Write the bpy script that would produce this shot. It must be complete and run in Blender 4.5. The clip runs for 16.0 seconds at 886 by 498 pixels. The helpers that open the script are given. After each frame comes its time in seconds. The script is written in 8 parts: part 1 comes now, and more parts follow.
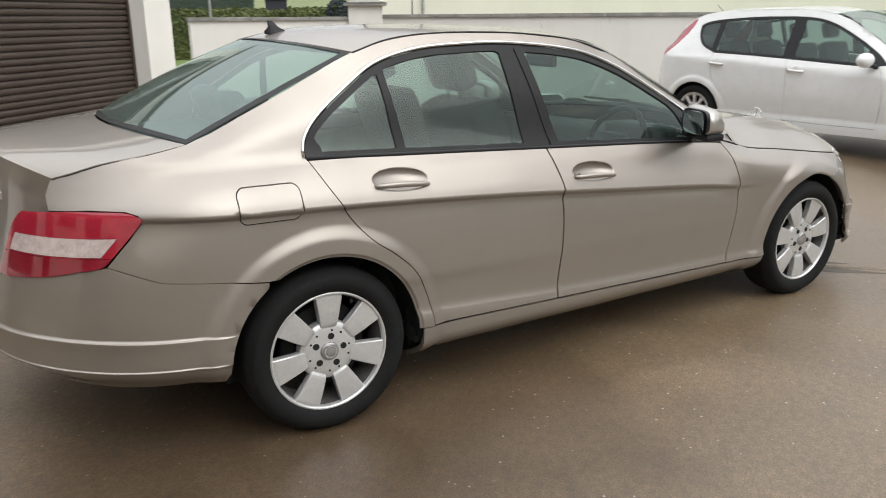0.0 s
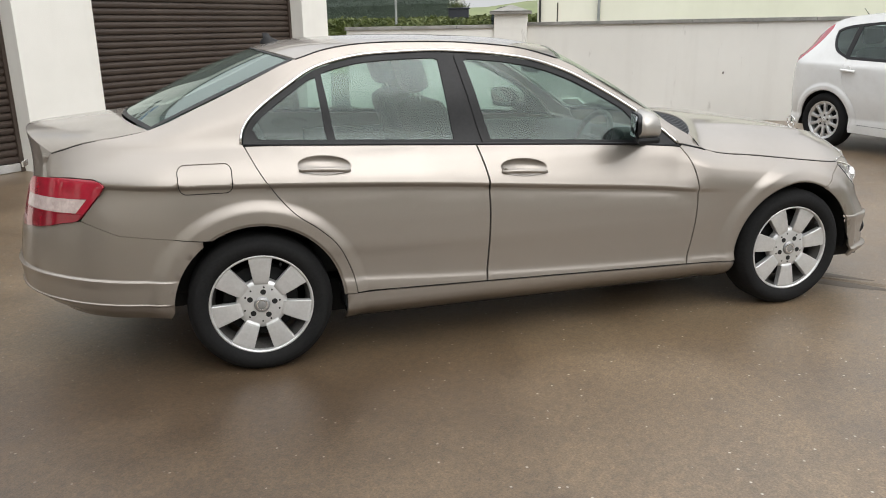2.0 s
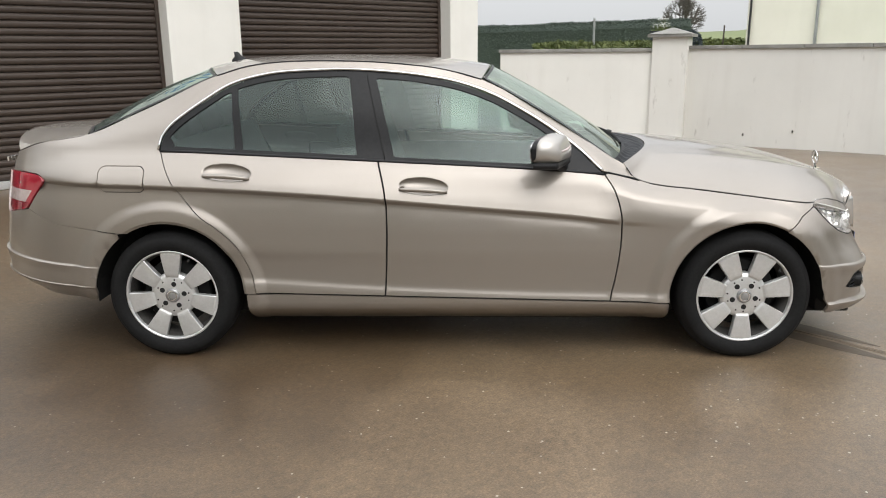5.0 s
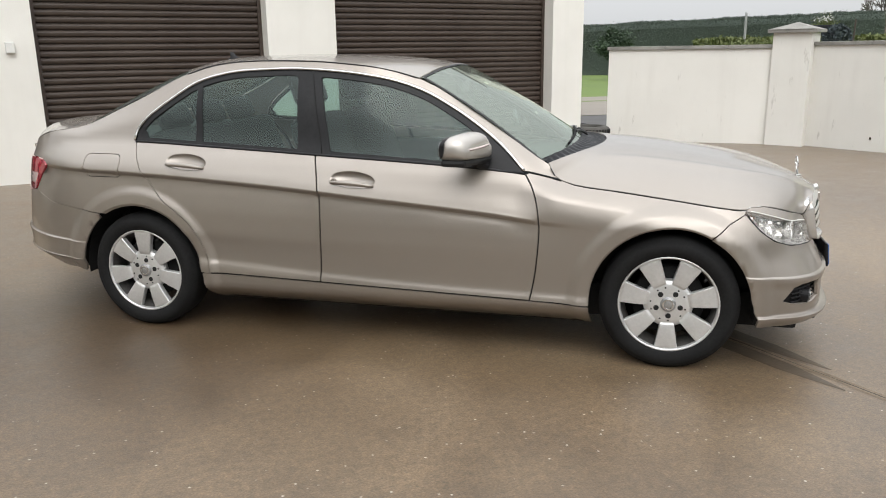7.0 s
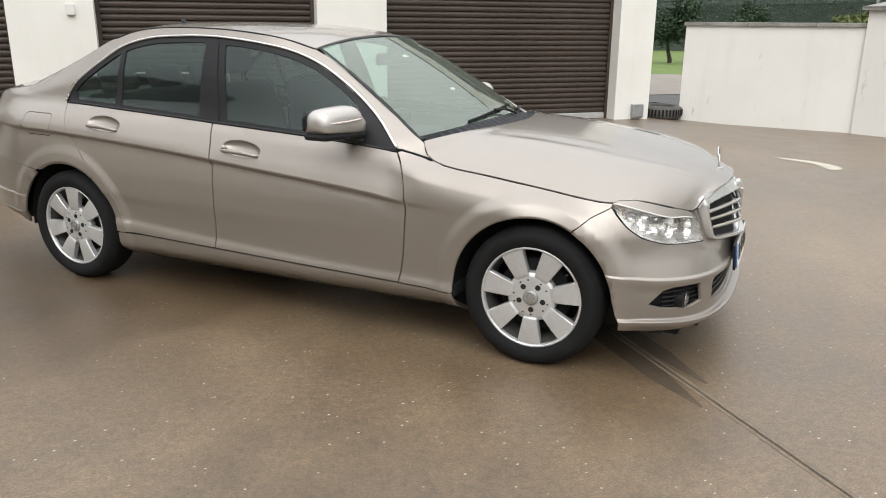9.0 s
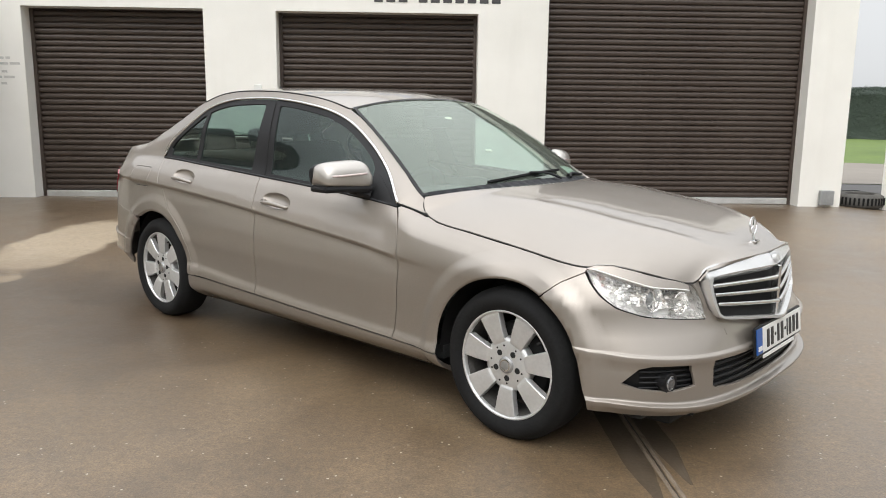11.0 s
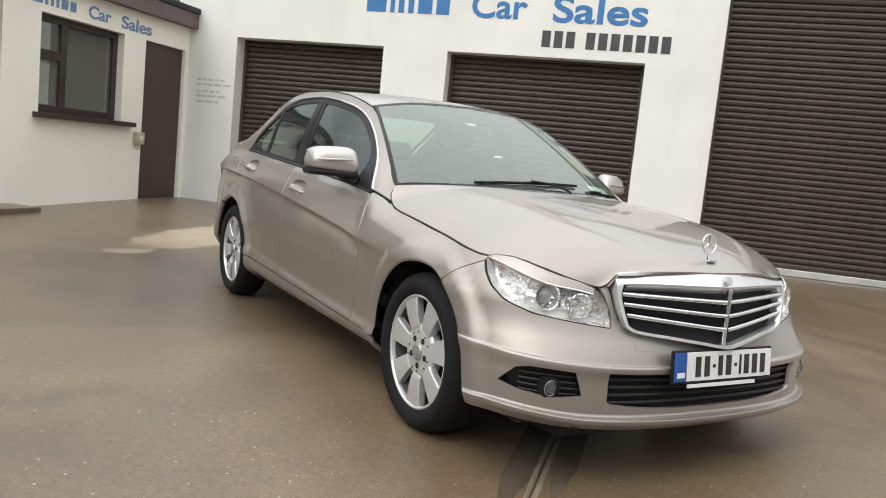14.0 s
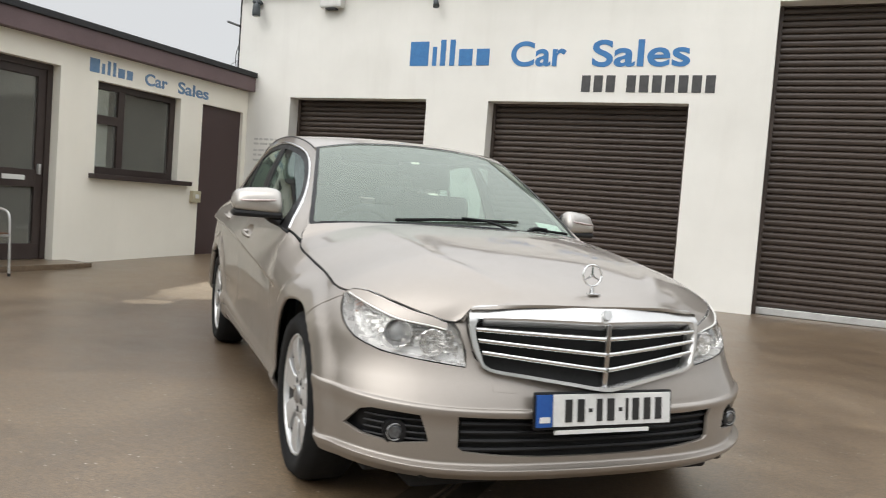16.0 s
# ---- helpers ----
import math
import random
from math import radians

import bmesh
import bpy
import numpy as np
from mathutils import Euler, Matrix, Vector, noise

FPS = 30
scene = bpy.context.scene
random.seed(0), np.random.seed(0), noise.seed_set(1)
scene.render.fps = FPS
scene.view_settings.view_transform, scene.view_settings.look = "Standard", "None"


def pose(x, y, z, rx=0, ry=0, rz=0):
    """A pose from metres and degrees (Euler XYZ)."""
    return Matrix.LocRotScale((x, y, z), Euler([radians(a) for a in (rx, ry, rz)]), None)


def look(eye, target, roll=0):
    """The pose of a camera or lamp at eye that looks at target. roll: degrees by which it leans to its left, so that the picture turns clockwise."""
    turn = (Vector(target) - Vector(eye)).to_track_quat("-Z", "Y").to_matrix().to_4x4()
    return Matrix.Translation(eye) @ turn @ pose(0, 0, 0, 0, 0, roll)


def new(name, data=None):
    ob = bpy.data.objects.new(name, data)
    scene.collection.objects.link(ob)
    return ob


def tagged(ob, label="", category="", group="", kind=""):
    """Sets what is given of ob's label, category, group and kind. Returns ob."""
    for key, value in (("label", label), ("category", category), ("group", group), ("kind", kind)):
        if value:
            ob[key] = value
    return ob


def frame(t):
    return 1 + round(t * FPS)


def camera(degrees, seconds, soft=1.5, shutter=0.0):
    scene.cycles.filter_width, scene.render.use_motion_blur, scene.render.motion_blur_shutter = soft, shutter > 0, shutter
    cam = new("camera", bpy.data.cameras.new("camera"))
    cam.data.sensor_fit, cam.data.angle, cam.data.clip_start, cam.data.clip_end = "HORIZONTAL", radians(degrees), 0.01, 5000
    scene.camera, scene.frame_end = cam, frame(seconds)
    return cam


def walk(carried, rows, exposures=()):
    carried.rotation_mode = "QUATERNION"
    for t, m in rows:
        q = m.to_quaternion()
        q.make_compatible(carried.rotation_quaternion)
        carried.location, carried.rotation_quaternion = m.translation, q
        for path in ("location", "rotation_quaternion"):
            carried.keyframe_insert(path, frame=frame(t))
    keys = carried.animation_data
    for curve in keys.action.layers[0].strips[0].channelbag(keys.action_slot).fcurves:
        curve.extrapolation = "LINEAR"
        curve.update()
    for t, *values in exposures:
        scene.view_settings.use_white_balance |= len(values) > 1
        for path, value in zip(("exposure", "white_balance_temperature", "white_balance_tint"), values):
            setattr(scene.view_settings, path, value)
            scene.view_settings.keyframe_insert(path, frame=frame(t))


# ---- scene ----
cam = camera(59.8, 16.0, soft=0.95, shutter=0.30)
PATH = [
    (0, (-3.938, -0.676, 1.475), (-2.086, -0.186, 0.899), -0.4),
    (0.5, (-3.995, -1.045, 1.503), (-2.21, -0.335, 0.945), -1.7),
    (1, (-3.928, -1.294, 1.48), (-2.164, -0.521, 0.94), 0.1),
    (1.5, (-3.867, -1.615, 1.475), (-2.137, -0.785, 0.91), -0.1),
    (2, (-3.911, -1.935, 1.482), (-2.254, -0.963, 0.927), -1.0),
    (2.5, (-3.825, -2.142, 1.469), (-2.188, -1.138, 0.911), -0.6),
    (3, (-3.69, -2.375, 1.465), (-2.094, -1.315, 0.889), 0.1),
    (3.5, (-3.615, -2.674, 1.476), (-2.093, -1.508, 0.905), -0.4),
    (4, (-3.439, -2.843, 1.453), (-1.973, -1.605, 0.891), -0.4),
    (4.2, (-3.327, -2.906, 1.447), (-1.891, -1.629, 0.896), -0.4),
    (6.3, (-2.462, -3.732, 1.457), (-1.415, -2.09, 1.003), -0.7),
    (6.5, (-2.359, -3.832, 1.472), (-1.347, -2.17, 1.009), -0.7),
    (7, (-2.098, -3.971, 1.45), (-1.156, -2.278, 0.955), -0.8),
    (7.5, (-1.839, -4.063, 1.468), (-0.953, -2.346, 0.951), -1.1),
    (8, (-1.559, -4.265, 1.471), (-0.803, -2.481, 0.974), -1.4),
    (8.5, (-1.256, -4.361, 1.453), (-0.583, -2.551, 0.93), -0.5),
    (9, (-0.958, -4.378, 1.454), (-0.325, -2.566, 0.89), 0.5),
    (11.3, (0.183, -4.568, 1.302), (0.218, -2.598, 0.956), 1.1),
    (11.5, (0.257, -4.62, 1.285), (0.301, -2.653, 0.922), 2.3),
    (12, (0.474, -4.584, 1.217), (0.524, -2.637, 0.764), 7.3),
    (12.3, (0.554, -4.521, 1.209), (0.565, -2.572, 0.760), 5.1),
    (12.4, (0.595, -4.497, 1.204), (0.550, -2.543, 0.781), 4.2),
    (12.5, (0.632, -4.484, 1.197), (0.487, -2.517, 0.866), 1.2),
    (12.6, (0.681, -4.483, 1.184), (0.453, -2.510, 0.954), -1.1),
    (12.7, (0.728, -4.489, 1.180), (0.450, -2.514, 1.029), -1.8),
    (12.8, (0.786, -4.497, 1.168), (0.472, -2.525, 1.054), -2.1),
    (13, (0.909, -4.512, 1.143), (0.558, -2.547, 1.021), -2.7),
    (13.5, (1.122, -4.527, 1.108), (0.696, -2.579, 0.948), 2.2),
    (14, (1.29, -4.399, 1.068), (0.764, -2.482, 0.843), 5.8),
    (14.5, (1.41, -4.284, 1.054), (0.714, -2.422, 0.833), 4.6),
    (15, (1.607, -4.203, 1.054), (0.809, -2.372, 0.955), 2.9),
    (15.5, (1.865, -4.133, 1.051), (1.017, -2.323, 0.969), 2.5),
    (16, (2.065, -3.966, 1.049), (1.262, -2.137, 0.946), 4.3),
]
walk(cam, [(t, look(eye, target, roll)) for t, eye, target, roll in PATH],
     exposures=[(0, -0.03), (4, 0.0), (8, 0.02), (12.5, 0.08), (13.5, 0.02), (14.5, 0.02), (15, -0.12), (16, -0.06)])

# ---------------------------------------------------------------- light
world = bpy.data.worlds.new("overcast_sky")
scene.world = world
world.use_nodes = True
wn, wl = world.node_tree.nodes, world.node_tree.links
wn.clear()
sky = wn.new("ShaderNodeTexSky")
sky.sky_type = "NISHITA"
sky.sun_disc = False
sky.sun_elevation = radians(45)
sky.sun_rotation = radians(203)
sky.dust_density = 3.0
grey = wn.new("ShaderNodeHueSaturation")
grey.inputs["Saturation"].default_value = 0.12
cloud = wn.new("ShaderNodeMixRGB")
cloud.inputs[0].default_value = 0.72
cloud.inputs[2].default_value = (6.3, 6.45, 6.6, 1)
back = wn.new("ShaderNodeBackground")
back.inputs["Strength"].default_value = 0.290
wout = wn.new("ShaderNodeOutputWorld")
wl.new(sky.outputs[0], grey.inputs["Color"])
wl.new(grey.outputs[0], cloud.inputs[1])
# an overcast sky is brighter overhead than at the horizon
way = wn.new("ShaderNodeTexCoord")
apart = wn.new("ShaderNodeSeparateXYZ")
lift = wn.new("ShaderNodeMapRange")
lift.interpolation_type = "SMOOTHSTEP"
lift.inputs["From Min"].default_value, lift.inputs["From Max"].default_value = 0.2, 1.0
lift.inputs["To Min"].default_value, lift.inputs["To Max"].default_value = 0.46, 1.50
dome = wn.new("ShaderNodeMixRGB")
dome.blend_type = "MULTIPLY"
dome.inputs[0].default_value = 1.0
wl.new(way.outputs["Generated"], apart.inputs[0])
wl.new(apart.outputs["Z"], lift.inputs["Value"])
wl.new(cloud.outputs[0], dome.inputs[1])
wl.new(lift.outputs[0], dome.inputs[2])
wl.new(dome.outputs[0], back.inputs["Color"])
wl.new(back.outputs[0], wout.inputs[0])
sun_data = bpy.data.lights.new("sun", "SUN")
sun_data.energy, sun_data.angle, sun_data.color = 0.65, radians(50), (1.0, 0.96, 0.9)
sun = new("sun", sun_data)
sun.matrix_world = look((-6.0, -14.0, 15), (0, 0, 0))


# ---------------------------------------------------------------- materials
def material(name):
    m = bpy.data.materials.new(name)
    m.use_nodes = True
    return m, m.node_tree.nodes, m.node_tree.links, m.node_tree.nodes["Principled BSDF"]


def coords(n, l, scale=(1, 1, 1)):
    c = n.new("ShaderNodeTexCoord")
    mp = n.new("ShaderNodeMapping")
    mp.inputs["Scale"].default_value = scale
    l.new(c.outputs["Object"], mp.inputs[0])
    return mp.outputs[0]


def noise_tex(n, l, vec, scale, detail=4, rough=0.55):
    t = n.new("ShaderNodeTexNoise")
    t.inputs["Scale"].default_value, t.inputs["Detail"].default_value, t.inputs["Roughness"].default_value = scale, detail, rough
    l.new(vec, t.inputs["Vector"])
    return t.outputs["Fac"]


def ramp(n, l, fac, stops):
    r = n.new("ShaderNodeValToRGB")
    e = r.color_ramp.elements
    while len(e) < len(stops):
        e.new(0.5)
    for k, (p, c) in enumerate(stops):
        e[k].position, e[k].color = p, (*c, 1) if len(c) == 3 else c
    l.new(fac, r.inputs[0])
    return r.outputs[0]


def mix(n, l, fac, a, b, how="MIX"):
    m = n.new("ShaderNodeMixRGB")
    m.blend_type = how
    for k, v in ((0, fac), (1, a), (2, b)):
        if isinstance(v, (int, float)):
            m.inputs[k].default_value = v
        elif isinstance(v, tuple):
            m.inputs[k].default_value = (*v, 1)
        else:
            l.new(v, m.inputs[k])
    return m.outputs[0]


def bump(n, l, b, height, strength, distance=0.01):
    k = n.new("ShaderNodeBump")
    k.inputs["Strength"].default_value, k.inputs["Distance"].default_value = strength, distance
    l.new(height, k.inputs["Height"])
    l.new(k.outputs[0], b.inputs["Normal"])


def surface(name, dark, light, rough=0.5, metal=0.0, scale=6.0, fine=80.0, relief=0.0, coat=0.0, spread=0.08):
    """A painted, plastic, rubber or stone surface with two scales of variation."""
    m, n, l, b = material(name)
    v = coords(n, l)
    big, small = noise_tex(n, l, v, scale), noise_tex(n, l, v, fine, 3)
    both = mix(n, l, 0.4, big, small)
    l.new(ramp(n, l, both, [(0.36, dark), (0.64, light)]), b.inputs["Base Color"])
    l.new(ramp(n, l, big, [(0.3, (rough - spread,) * 3), (0.7, (rough + spread,) * 3)]), b.inputs["Roughness"])
    b.inputs["Metallic"].default_value = metal
    b.inputs["Coat Weight"].default_value = coat
    if relief:
        bump(n, l, b, small, relief, 0.004)
    return m


def make_concrete():
    m, n, l, b = material("wet_concrete")
    v = coords(n, l)
    big = noise_tex(n, l, v, 0.45, 5, 0.6)
    mid = noise_tex(n, l, v, 3.2, 6, 0.65)
    grit = noise_tex(n, l, v, 28, 5, 0.75)
    grain = noise_tex(n, l, v, 110, 2, 0.7)
    vor = n.new("ShaderNodeTexVoronoi")
    vor.inputs["Scale"].default_value = 42
    l.new(v, vor.inputs["Vector"])
    base = ramp(n, l, big, [(0.3, (0.090, 0.061, 0.034)), (0.52, (0.132, 0.094, 0.056)), (0.75, (0.188, 0.143, 0.094))])
    base = mix(n, l, 0.70, base, ramp(n, l, mid, [(0.3, (0.66, 0.63, 0.60)), (0.7, (1.25, 1.22, 1.18))]), "MULTIPLY")
    base = mix(n, l, 0.55, base, ramp(n, l, grit, [(0.34, (0.5, 0.49, 0.48)), (0.66, (1.6, 1.57, 1.53))]), "MULTIPLY")
    base = mix(n, l, 0.80, base, ramp(n, l, grain, [(0.32, (0.55, 0.54, 0.53)), (0.68, (1.5, 1.48, 1.46))]), "MULTIPLY")
    chips = ramp(n, l, vor.outputs["Color"], [(0.82, (0, 0, 0)), (0.86, (1, 1, 1))])
    spots = ramp(n, l, vor.outputs["Distance"], [(0.15, (1, 1, 1)), (0.24, (0, 0, 0))])
    base = mix(n, l, mix(n, l, 1.0, chips, spots, "MULTIPLY"), base, (0.50, 0.46, 0.40))
    # two dried-out pale stains with ragged edges
    dry = None
    for x, y, rx, ry, turn in ((-3.22, 2.80, 1.40, 0.47, 92.0), (-3.10, 1.29, 0.24, 0.14, 60.0)):
        mp = n.new("ShaderNodeMapping")
        mp.vector_type = "TEXTURE"
        mp.inputs["Location"].default_value, mp.inputs["Rotation"].default_value, mp.inputs["Scale"].default_value = (x, y, 0), (0, 0, radians(turn)), (rx, ry, 30)
        l.new(v, mp.inputs[0])
        far = n.new("ShaderNodeVectorMath")
        far.operation = "LENGTH"
        l.new(mp.outputs[0], far.inputs[0])
        rag = n.new("ShaderNodeMath")
        rag.operation = "MULTIPLY_ADD"
        rag.inputs[1].default_value = 0.95
        l.new(noise_tex(n, l, v, 3.5, 6, 0.65), rag.inputs[0])
        l.new(far.outputs["Value"], rag.inputs[2])
        shape = n.new("ShaderNodeMapRange")
        for k, q in (("From Min", 1.24), ("From Max", 1.44), ("To Min", 0.95), ("To Max", 0.0)):
            shape.inputs[k].default_value = q
        l.new(rag.outputs[0], shape.inputs["Value"])
        dry = shape.outputs[0] if dry is None else mix(n, l, 1.0, dry, shape.outputs[0], "LIGHTEN")
    base = mix(n, l, dry, base, mix(n, l, 0.5, (0.40, 0.325, 0.235), ramp(n, l, grit, [(0.35, (0.7,) * 3), (0.65, (1.25,) * 3)]), "MULTIPLY"))
    # a darker, browner oval with a soft ragged edge beside the car's rear
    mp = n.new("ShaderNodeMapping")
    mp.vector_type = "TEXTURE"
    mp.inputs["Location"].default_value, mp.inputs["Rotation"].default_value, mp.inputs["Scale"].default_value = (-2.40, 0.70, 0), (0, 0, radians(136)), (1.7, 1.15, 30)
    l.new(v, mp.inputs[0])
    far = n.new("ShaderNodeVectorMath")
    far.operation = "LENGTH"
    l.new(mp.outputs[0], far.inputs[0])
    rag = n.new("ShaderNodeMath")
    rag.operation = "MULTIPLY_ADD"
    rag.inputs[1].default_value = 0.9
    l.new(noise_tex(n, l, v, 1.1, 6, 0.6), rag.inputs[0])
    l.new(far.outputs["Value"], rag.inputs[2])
    dark_oval = n.new("ShaderNodeMapRange")
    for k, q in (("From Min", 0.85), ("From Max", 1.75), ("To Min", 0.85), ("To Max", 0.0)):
        dark_oval.inputs[k].default_value = q
    l.new(rag.outputs[0], dark_oval.inputs["Value"])
    base = mix(n, l, dark_oval.outputs[0], base, mix(n, l, 1.0, base, (0.40, 0.36, 0.33), "MULTIPLY"))
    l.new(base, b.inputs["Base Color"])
    wet = mix(n, l, 0.5, big, mid)
    l.new(ramp(n, l, wet, [(0.36, (0.34,) * 3), (0.62, (0.58,) * 3)]), b.inputs["Roughness"])
    b.inputs["Specular IOR Level"].default_value = 0.35
    l.new(ramp(n, l, dry, [(0.0, (0.95,) * 3), (0.85, (0.25,) * 3)]), b.inputs["Coat Weight"])
    b.inputs["Coat Roughness"].default_value = 0.40
    b.inputs["Coat IOR"].default_value = 1.45
    bump(n, l, b, mix(n, l, 0.5, grain, grit), 0.30, 0.005)
    l.new(b.inputs["Normal"].links[0].from_socket, b.inputs["Coat Normal"])
    return m


def make_plaster(name, dark, light, dirt=0.25, drips=0.0):
    m, n, l, b = material(name)
    v = coords(n, l)
    streak = noise_tex(n, l, coords(n, l, (3.0, 3.0, 0.35)), 1.6, 5)
    fine = noise_tex(n, l, v, 70, 4)
    base = ramp(n, l, noise_tex(n, l, v, 0.7, 5), [(0.35, dark), (0.65, light)])
    base = mix(n, l, ramp(n, l, streak, [(0.52, (0, 0, 0)), (0.8, (dirt,) * 3)]), base, (0.46, 0.43, 0.37))
    if drips:
        run = noise_tex(n, l, coords(n, l, (5.0, 5.0, 1.1)), 1.5, 7, 0.7)
        base = mix(n, l, ramp(n, l, run, [(0.62, (0, 0, 0)), (0.72, (drips,) * 3)]), base, (0.26, 0.23, 0.19))
    l.new(base, b.inputs["Base Color"])
    b.inputs["Roughness"].default_value = 0.85
    bump(n, l, b, fine, 0.35, 0.004)
    return m


def make_paint(name, base, metal, rough, flake=0.0, drops=False):
    m, n, l, b = material(name)
    v = coords(n, l)
    big = noise_tex(n, l, v, 1.3, 4)
    fine = noise_tex(n, l, v, 900, 2)
    c = mix(n, l, 1.0, base, ramp(n, l, fine, [(0.3, (1 - flake,) * 3), (0.7, (1 + flake,) * 3)]), "MULTIPLY")
    dust = noise_tex(n, l, v, 7, 6, 0.7)
    c = mix(n, l, ramp(n, l, dust, [(0.45, (0, 0, 0)), (0.8, (0.16,) * 3)]), c, (0.30, 0.27, 0.23))
    l.new(c, b.inputs["Base Color"])
    l.new(ramp(n, l, mix(n, l, 0.5, big, dust), [(0.35, (rough - 0.04,) * 3), (0.7, (rough + 0.08,) * 3)]), b.inputs["Roughness"])
    b.inputs["Metallic"].default_value = metal
    b.inputs["Coat Weight"].default_value = 0.9
    b.inputs["Coat Roughness"].default_value = 0.05
    if drops:
        vor = n.new("ShaderNodeTexVoronoi")
        vor.inputs["Scale"].default_value = 55
        l.new(v, vor.inputs["Vector"])
        bead = ramp(n, l, vor.outputs["Distance"], [(0.0, (1, 1, 1)), (0.24, (0, 0, 0))])
        gate = ramp(n, l, noise_tex(n, l, v, 6, 3), [(0.45, (0, 0, 0)), (0.62, (1, 1, 1))])
        bump(n, l, b, mix(n, l, 1.0, bead, gate, "MULTIPLY"), 0.08, 0.003)
    return m


def make_glass(name, tint, film=0.04, base=0.08, haze=(0.40, 0.50, 0.455), gloss=(0.84, 0.95, 0.92), rough=0.02):
    """A thin pane: tinted see-through, a mirror gloss that grows towards grazing angles, and a pale film for dust and,
    in the office panes, for room light.
    """
    m, n, l, b = material(name)
    n.remove(b)
    out = n["Material Output"]
    t, g, d, w, s, s2 = (n.new("ShaderNode" + k) for k in ("BsdfTransparent", "BsdfGlossy", "BsdfDiffuse", "LayerWeight", "MixShader", "MixShader"))
    t.inputs[0].default_value = (*tint, 1)
    g.inputs["Color"].default_value = (*gloss, 1)
    g.inputs["Roughness"].default_value = rough
    d.inputs[0].default_value = (*haze, 1)
    w.inputs[0].default_value = 0.5
    p, k, c = (n.new("ShaderNodeMath") for _ in range(3))
    p.operation, k.operation, c.operation = "POWER", "MULTIPLY_ADD", "MINIMUM"
    p.inputs[1].default_value = 4.0
    k.inputs[1].default_value, k.inputs[2].default_value = 0.85, base
    c.inputs[1].default_value = 1.0
    l.new(w.outputs["Facing"], p.inputs[0])
    l.new(p.outputs[0], k.inputs[0])
    l.new(k.outputs[0], c.inputs[0])
    s2.inputs[0].default_value = film
    l.new(t.outputs[0], s2.inputs[1])
    l.new(d.outputs[0], s2.inputs[2])
    l.new(c.outputs[0], s.inputs[0])
    l.new(s2.outputs[0], s.inputs[1])
    l.new(g.outputs[0], s.inputs[2])
    l.new(s.outputs[0], out.inputs[0])
    return m


CONCRETE = make_concrete()
WHITE_WALL = make_plaster("white_render", (0.74, 0.725, 0.675), (0.82, 0.805, 0.755), 0.10)
CREAM_WALL = make_plaster("cream_render", (0.82, 0.785, 0.685), (0.88, 0.845, 0.745), 0.06)
YARD_WALL = make_plaster("yard_wall_render", (0.72, 0.705, 0.66), (0.78, 0.765, 0.72), 0.13, 0.5)
COPING = surface("weathered_coping", (0.17, 0.165, 0.15), (0.33, 0.32, 0.295), 0.8, scale=5, relief=0.4)
SHUTTER = surface("brown_shutter_steel", (0.040, 0.027, 0.021), (0.061, 0.044, 0.034), 0.46, 0.0, scale=1.2, fine=40)
ALUMINIUM = surface("dull_aluminium", (0.50, 0.50, 0.49), (0.66, 0.66, 0.65), 0.42, 0.6, scale=5)
ROOF_TILE = surface("dark_fibre_cement", (0.045, 0.045, 0.048), (0.085, 0.085, 0.088), 0.75, scale=4, relief=0.3)
BROWN_WOOD = surface("dark_brown_frame", (0.030, 0.020, 0.018), (0.048, 0.034, 0.030), 0.45, scale=5)
PURPLE_PAINT = surface("maroon_door_paint", (0.052, 0.030, 0.029), (0.068, 0.042, 0.040), 0.5, scale=3)
FASCIA_PAINT = surface("maroon_fascia_paint", (0.115, 0.075, 0.078), (0.150, 0.103, 0.106), 0.55, scale=3)
LAMP_SLATE = surface("slate_lamp_plastic", (0.040, 0.050, 0.054), (0.065, 0.076, 0.080), 0.45, scale=10)
EAVE_GREY = surface("slate_grey_eave", (0.060, 0.064, 0.070), (0.120, 0.125, 0.132), 0.6, scale=5, relief=0.2)
FELT = surface("black_roof_felt", (0.018, 0.018, 0.020), (0.035, 0.035, 0.037), 0.8, scale=8, relief=0.3)
BLACK_PLASTIC = surface("black_plastic", (0.012, 0.012, 0.013), (0.022, 0.022, 0.024), 0.45, scale=10)
WHITE_PLASTIC = surface("white_plastic", (0.62, 0.62, 0.59), (0.74, 0.74, 0.71), 0.45, scale=6)
CREAM_PLASTIC = surface("yellowed_plastic", (0.42, 0.38, 0.26), (0.52, 0.48, 0.34), 0.5, scale=10)
SIGN_FADED = surface("faded_blue_sign_paint", (0.11, 0.21, 0.36), (0.20, 0.31, 0.45), 0.7, scale=14)
SIGN_BLUE = surface("blue_sign_paint", (0.030, 0.150, 0.37), (0.05, 0.20, 0.45), 0.6, scale=9)
SIGN_BLACK = surface("black_sign_paint", (0.035, 0.035, 0.036), (0.075, 0.075, 0.075), 0.6, scale=9)
NOTICE_INK = surface("faded_notice_ink", (0.46, 0.45, 0.42), (0.60, 0.585, 0.55), 0.7, scale=9)
# strong beige film paints the look of a lit room into the panes
ROOM_GLASS = make_glass("office_glass", (0.86, 0.88, 0.86), 0.18, 0.045, (0.42, 0.41, 0.37), (0.95, 0.97, 0.95), 0.06)
ROOM_PAINT = surface("office_room_paint", (0.50, 0.48, 0.43), (0.60, 0.58, 0.52), 0.9, scale=2)
PALE_MARK = surface("worn_pale_paint", (0.36, 0.33, 0.26), (0.50, 0.47, 0.39), 0.6, scale=12, relief=0.3)
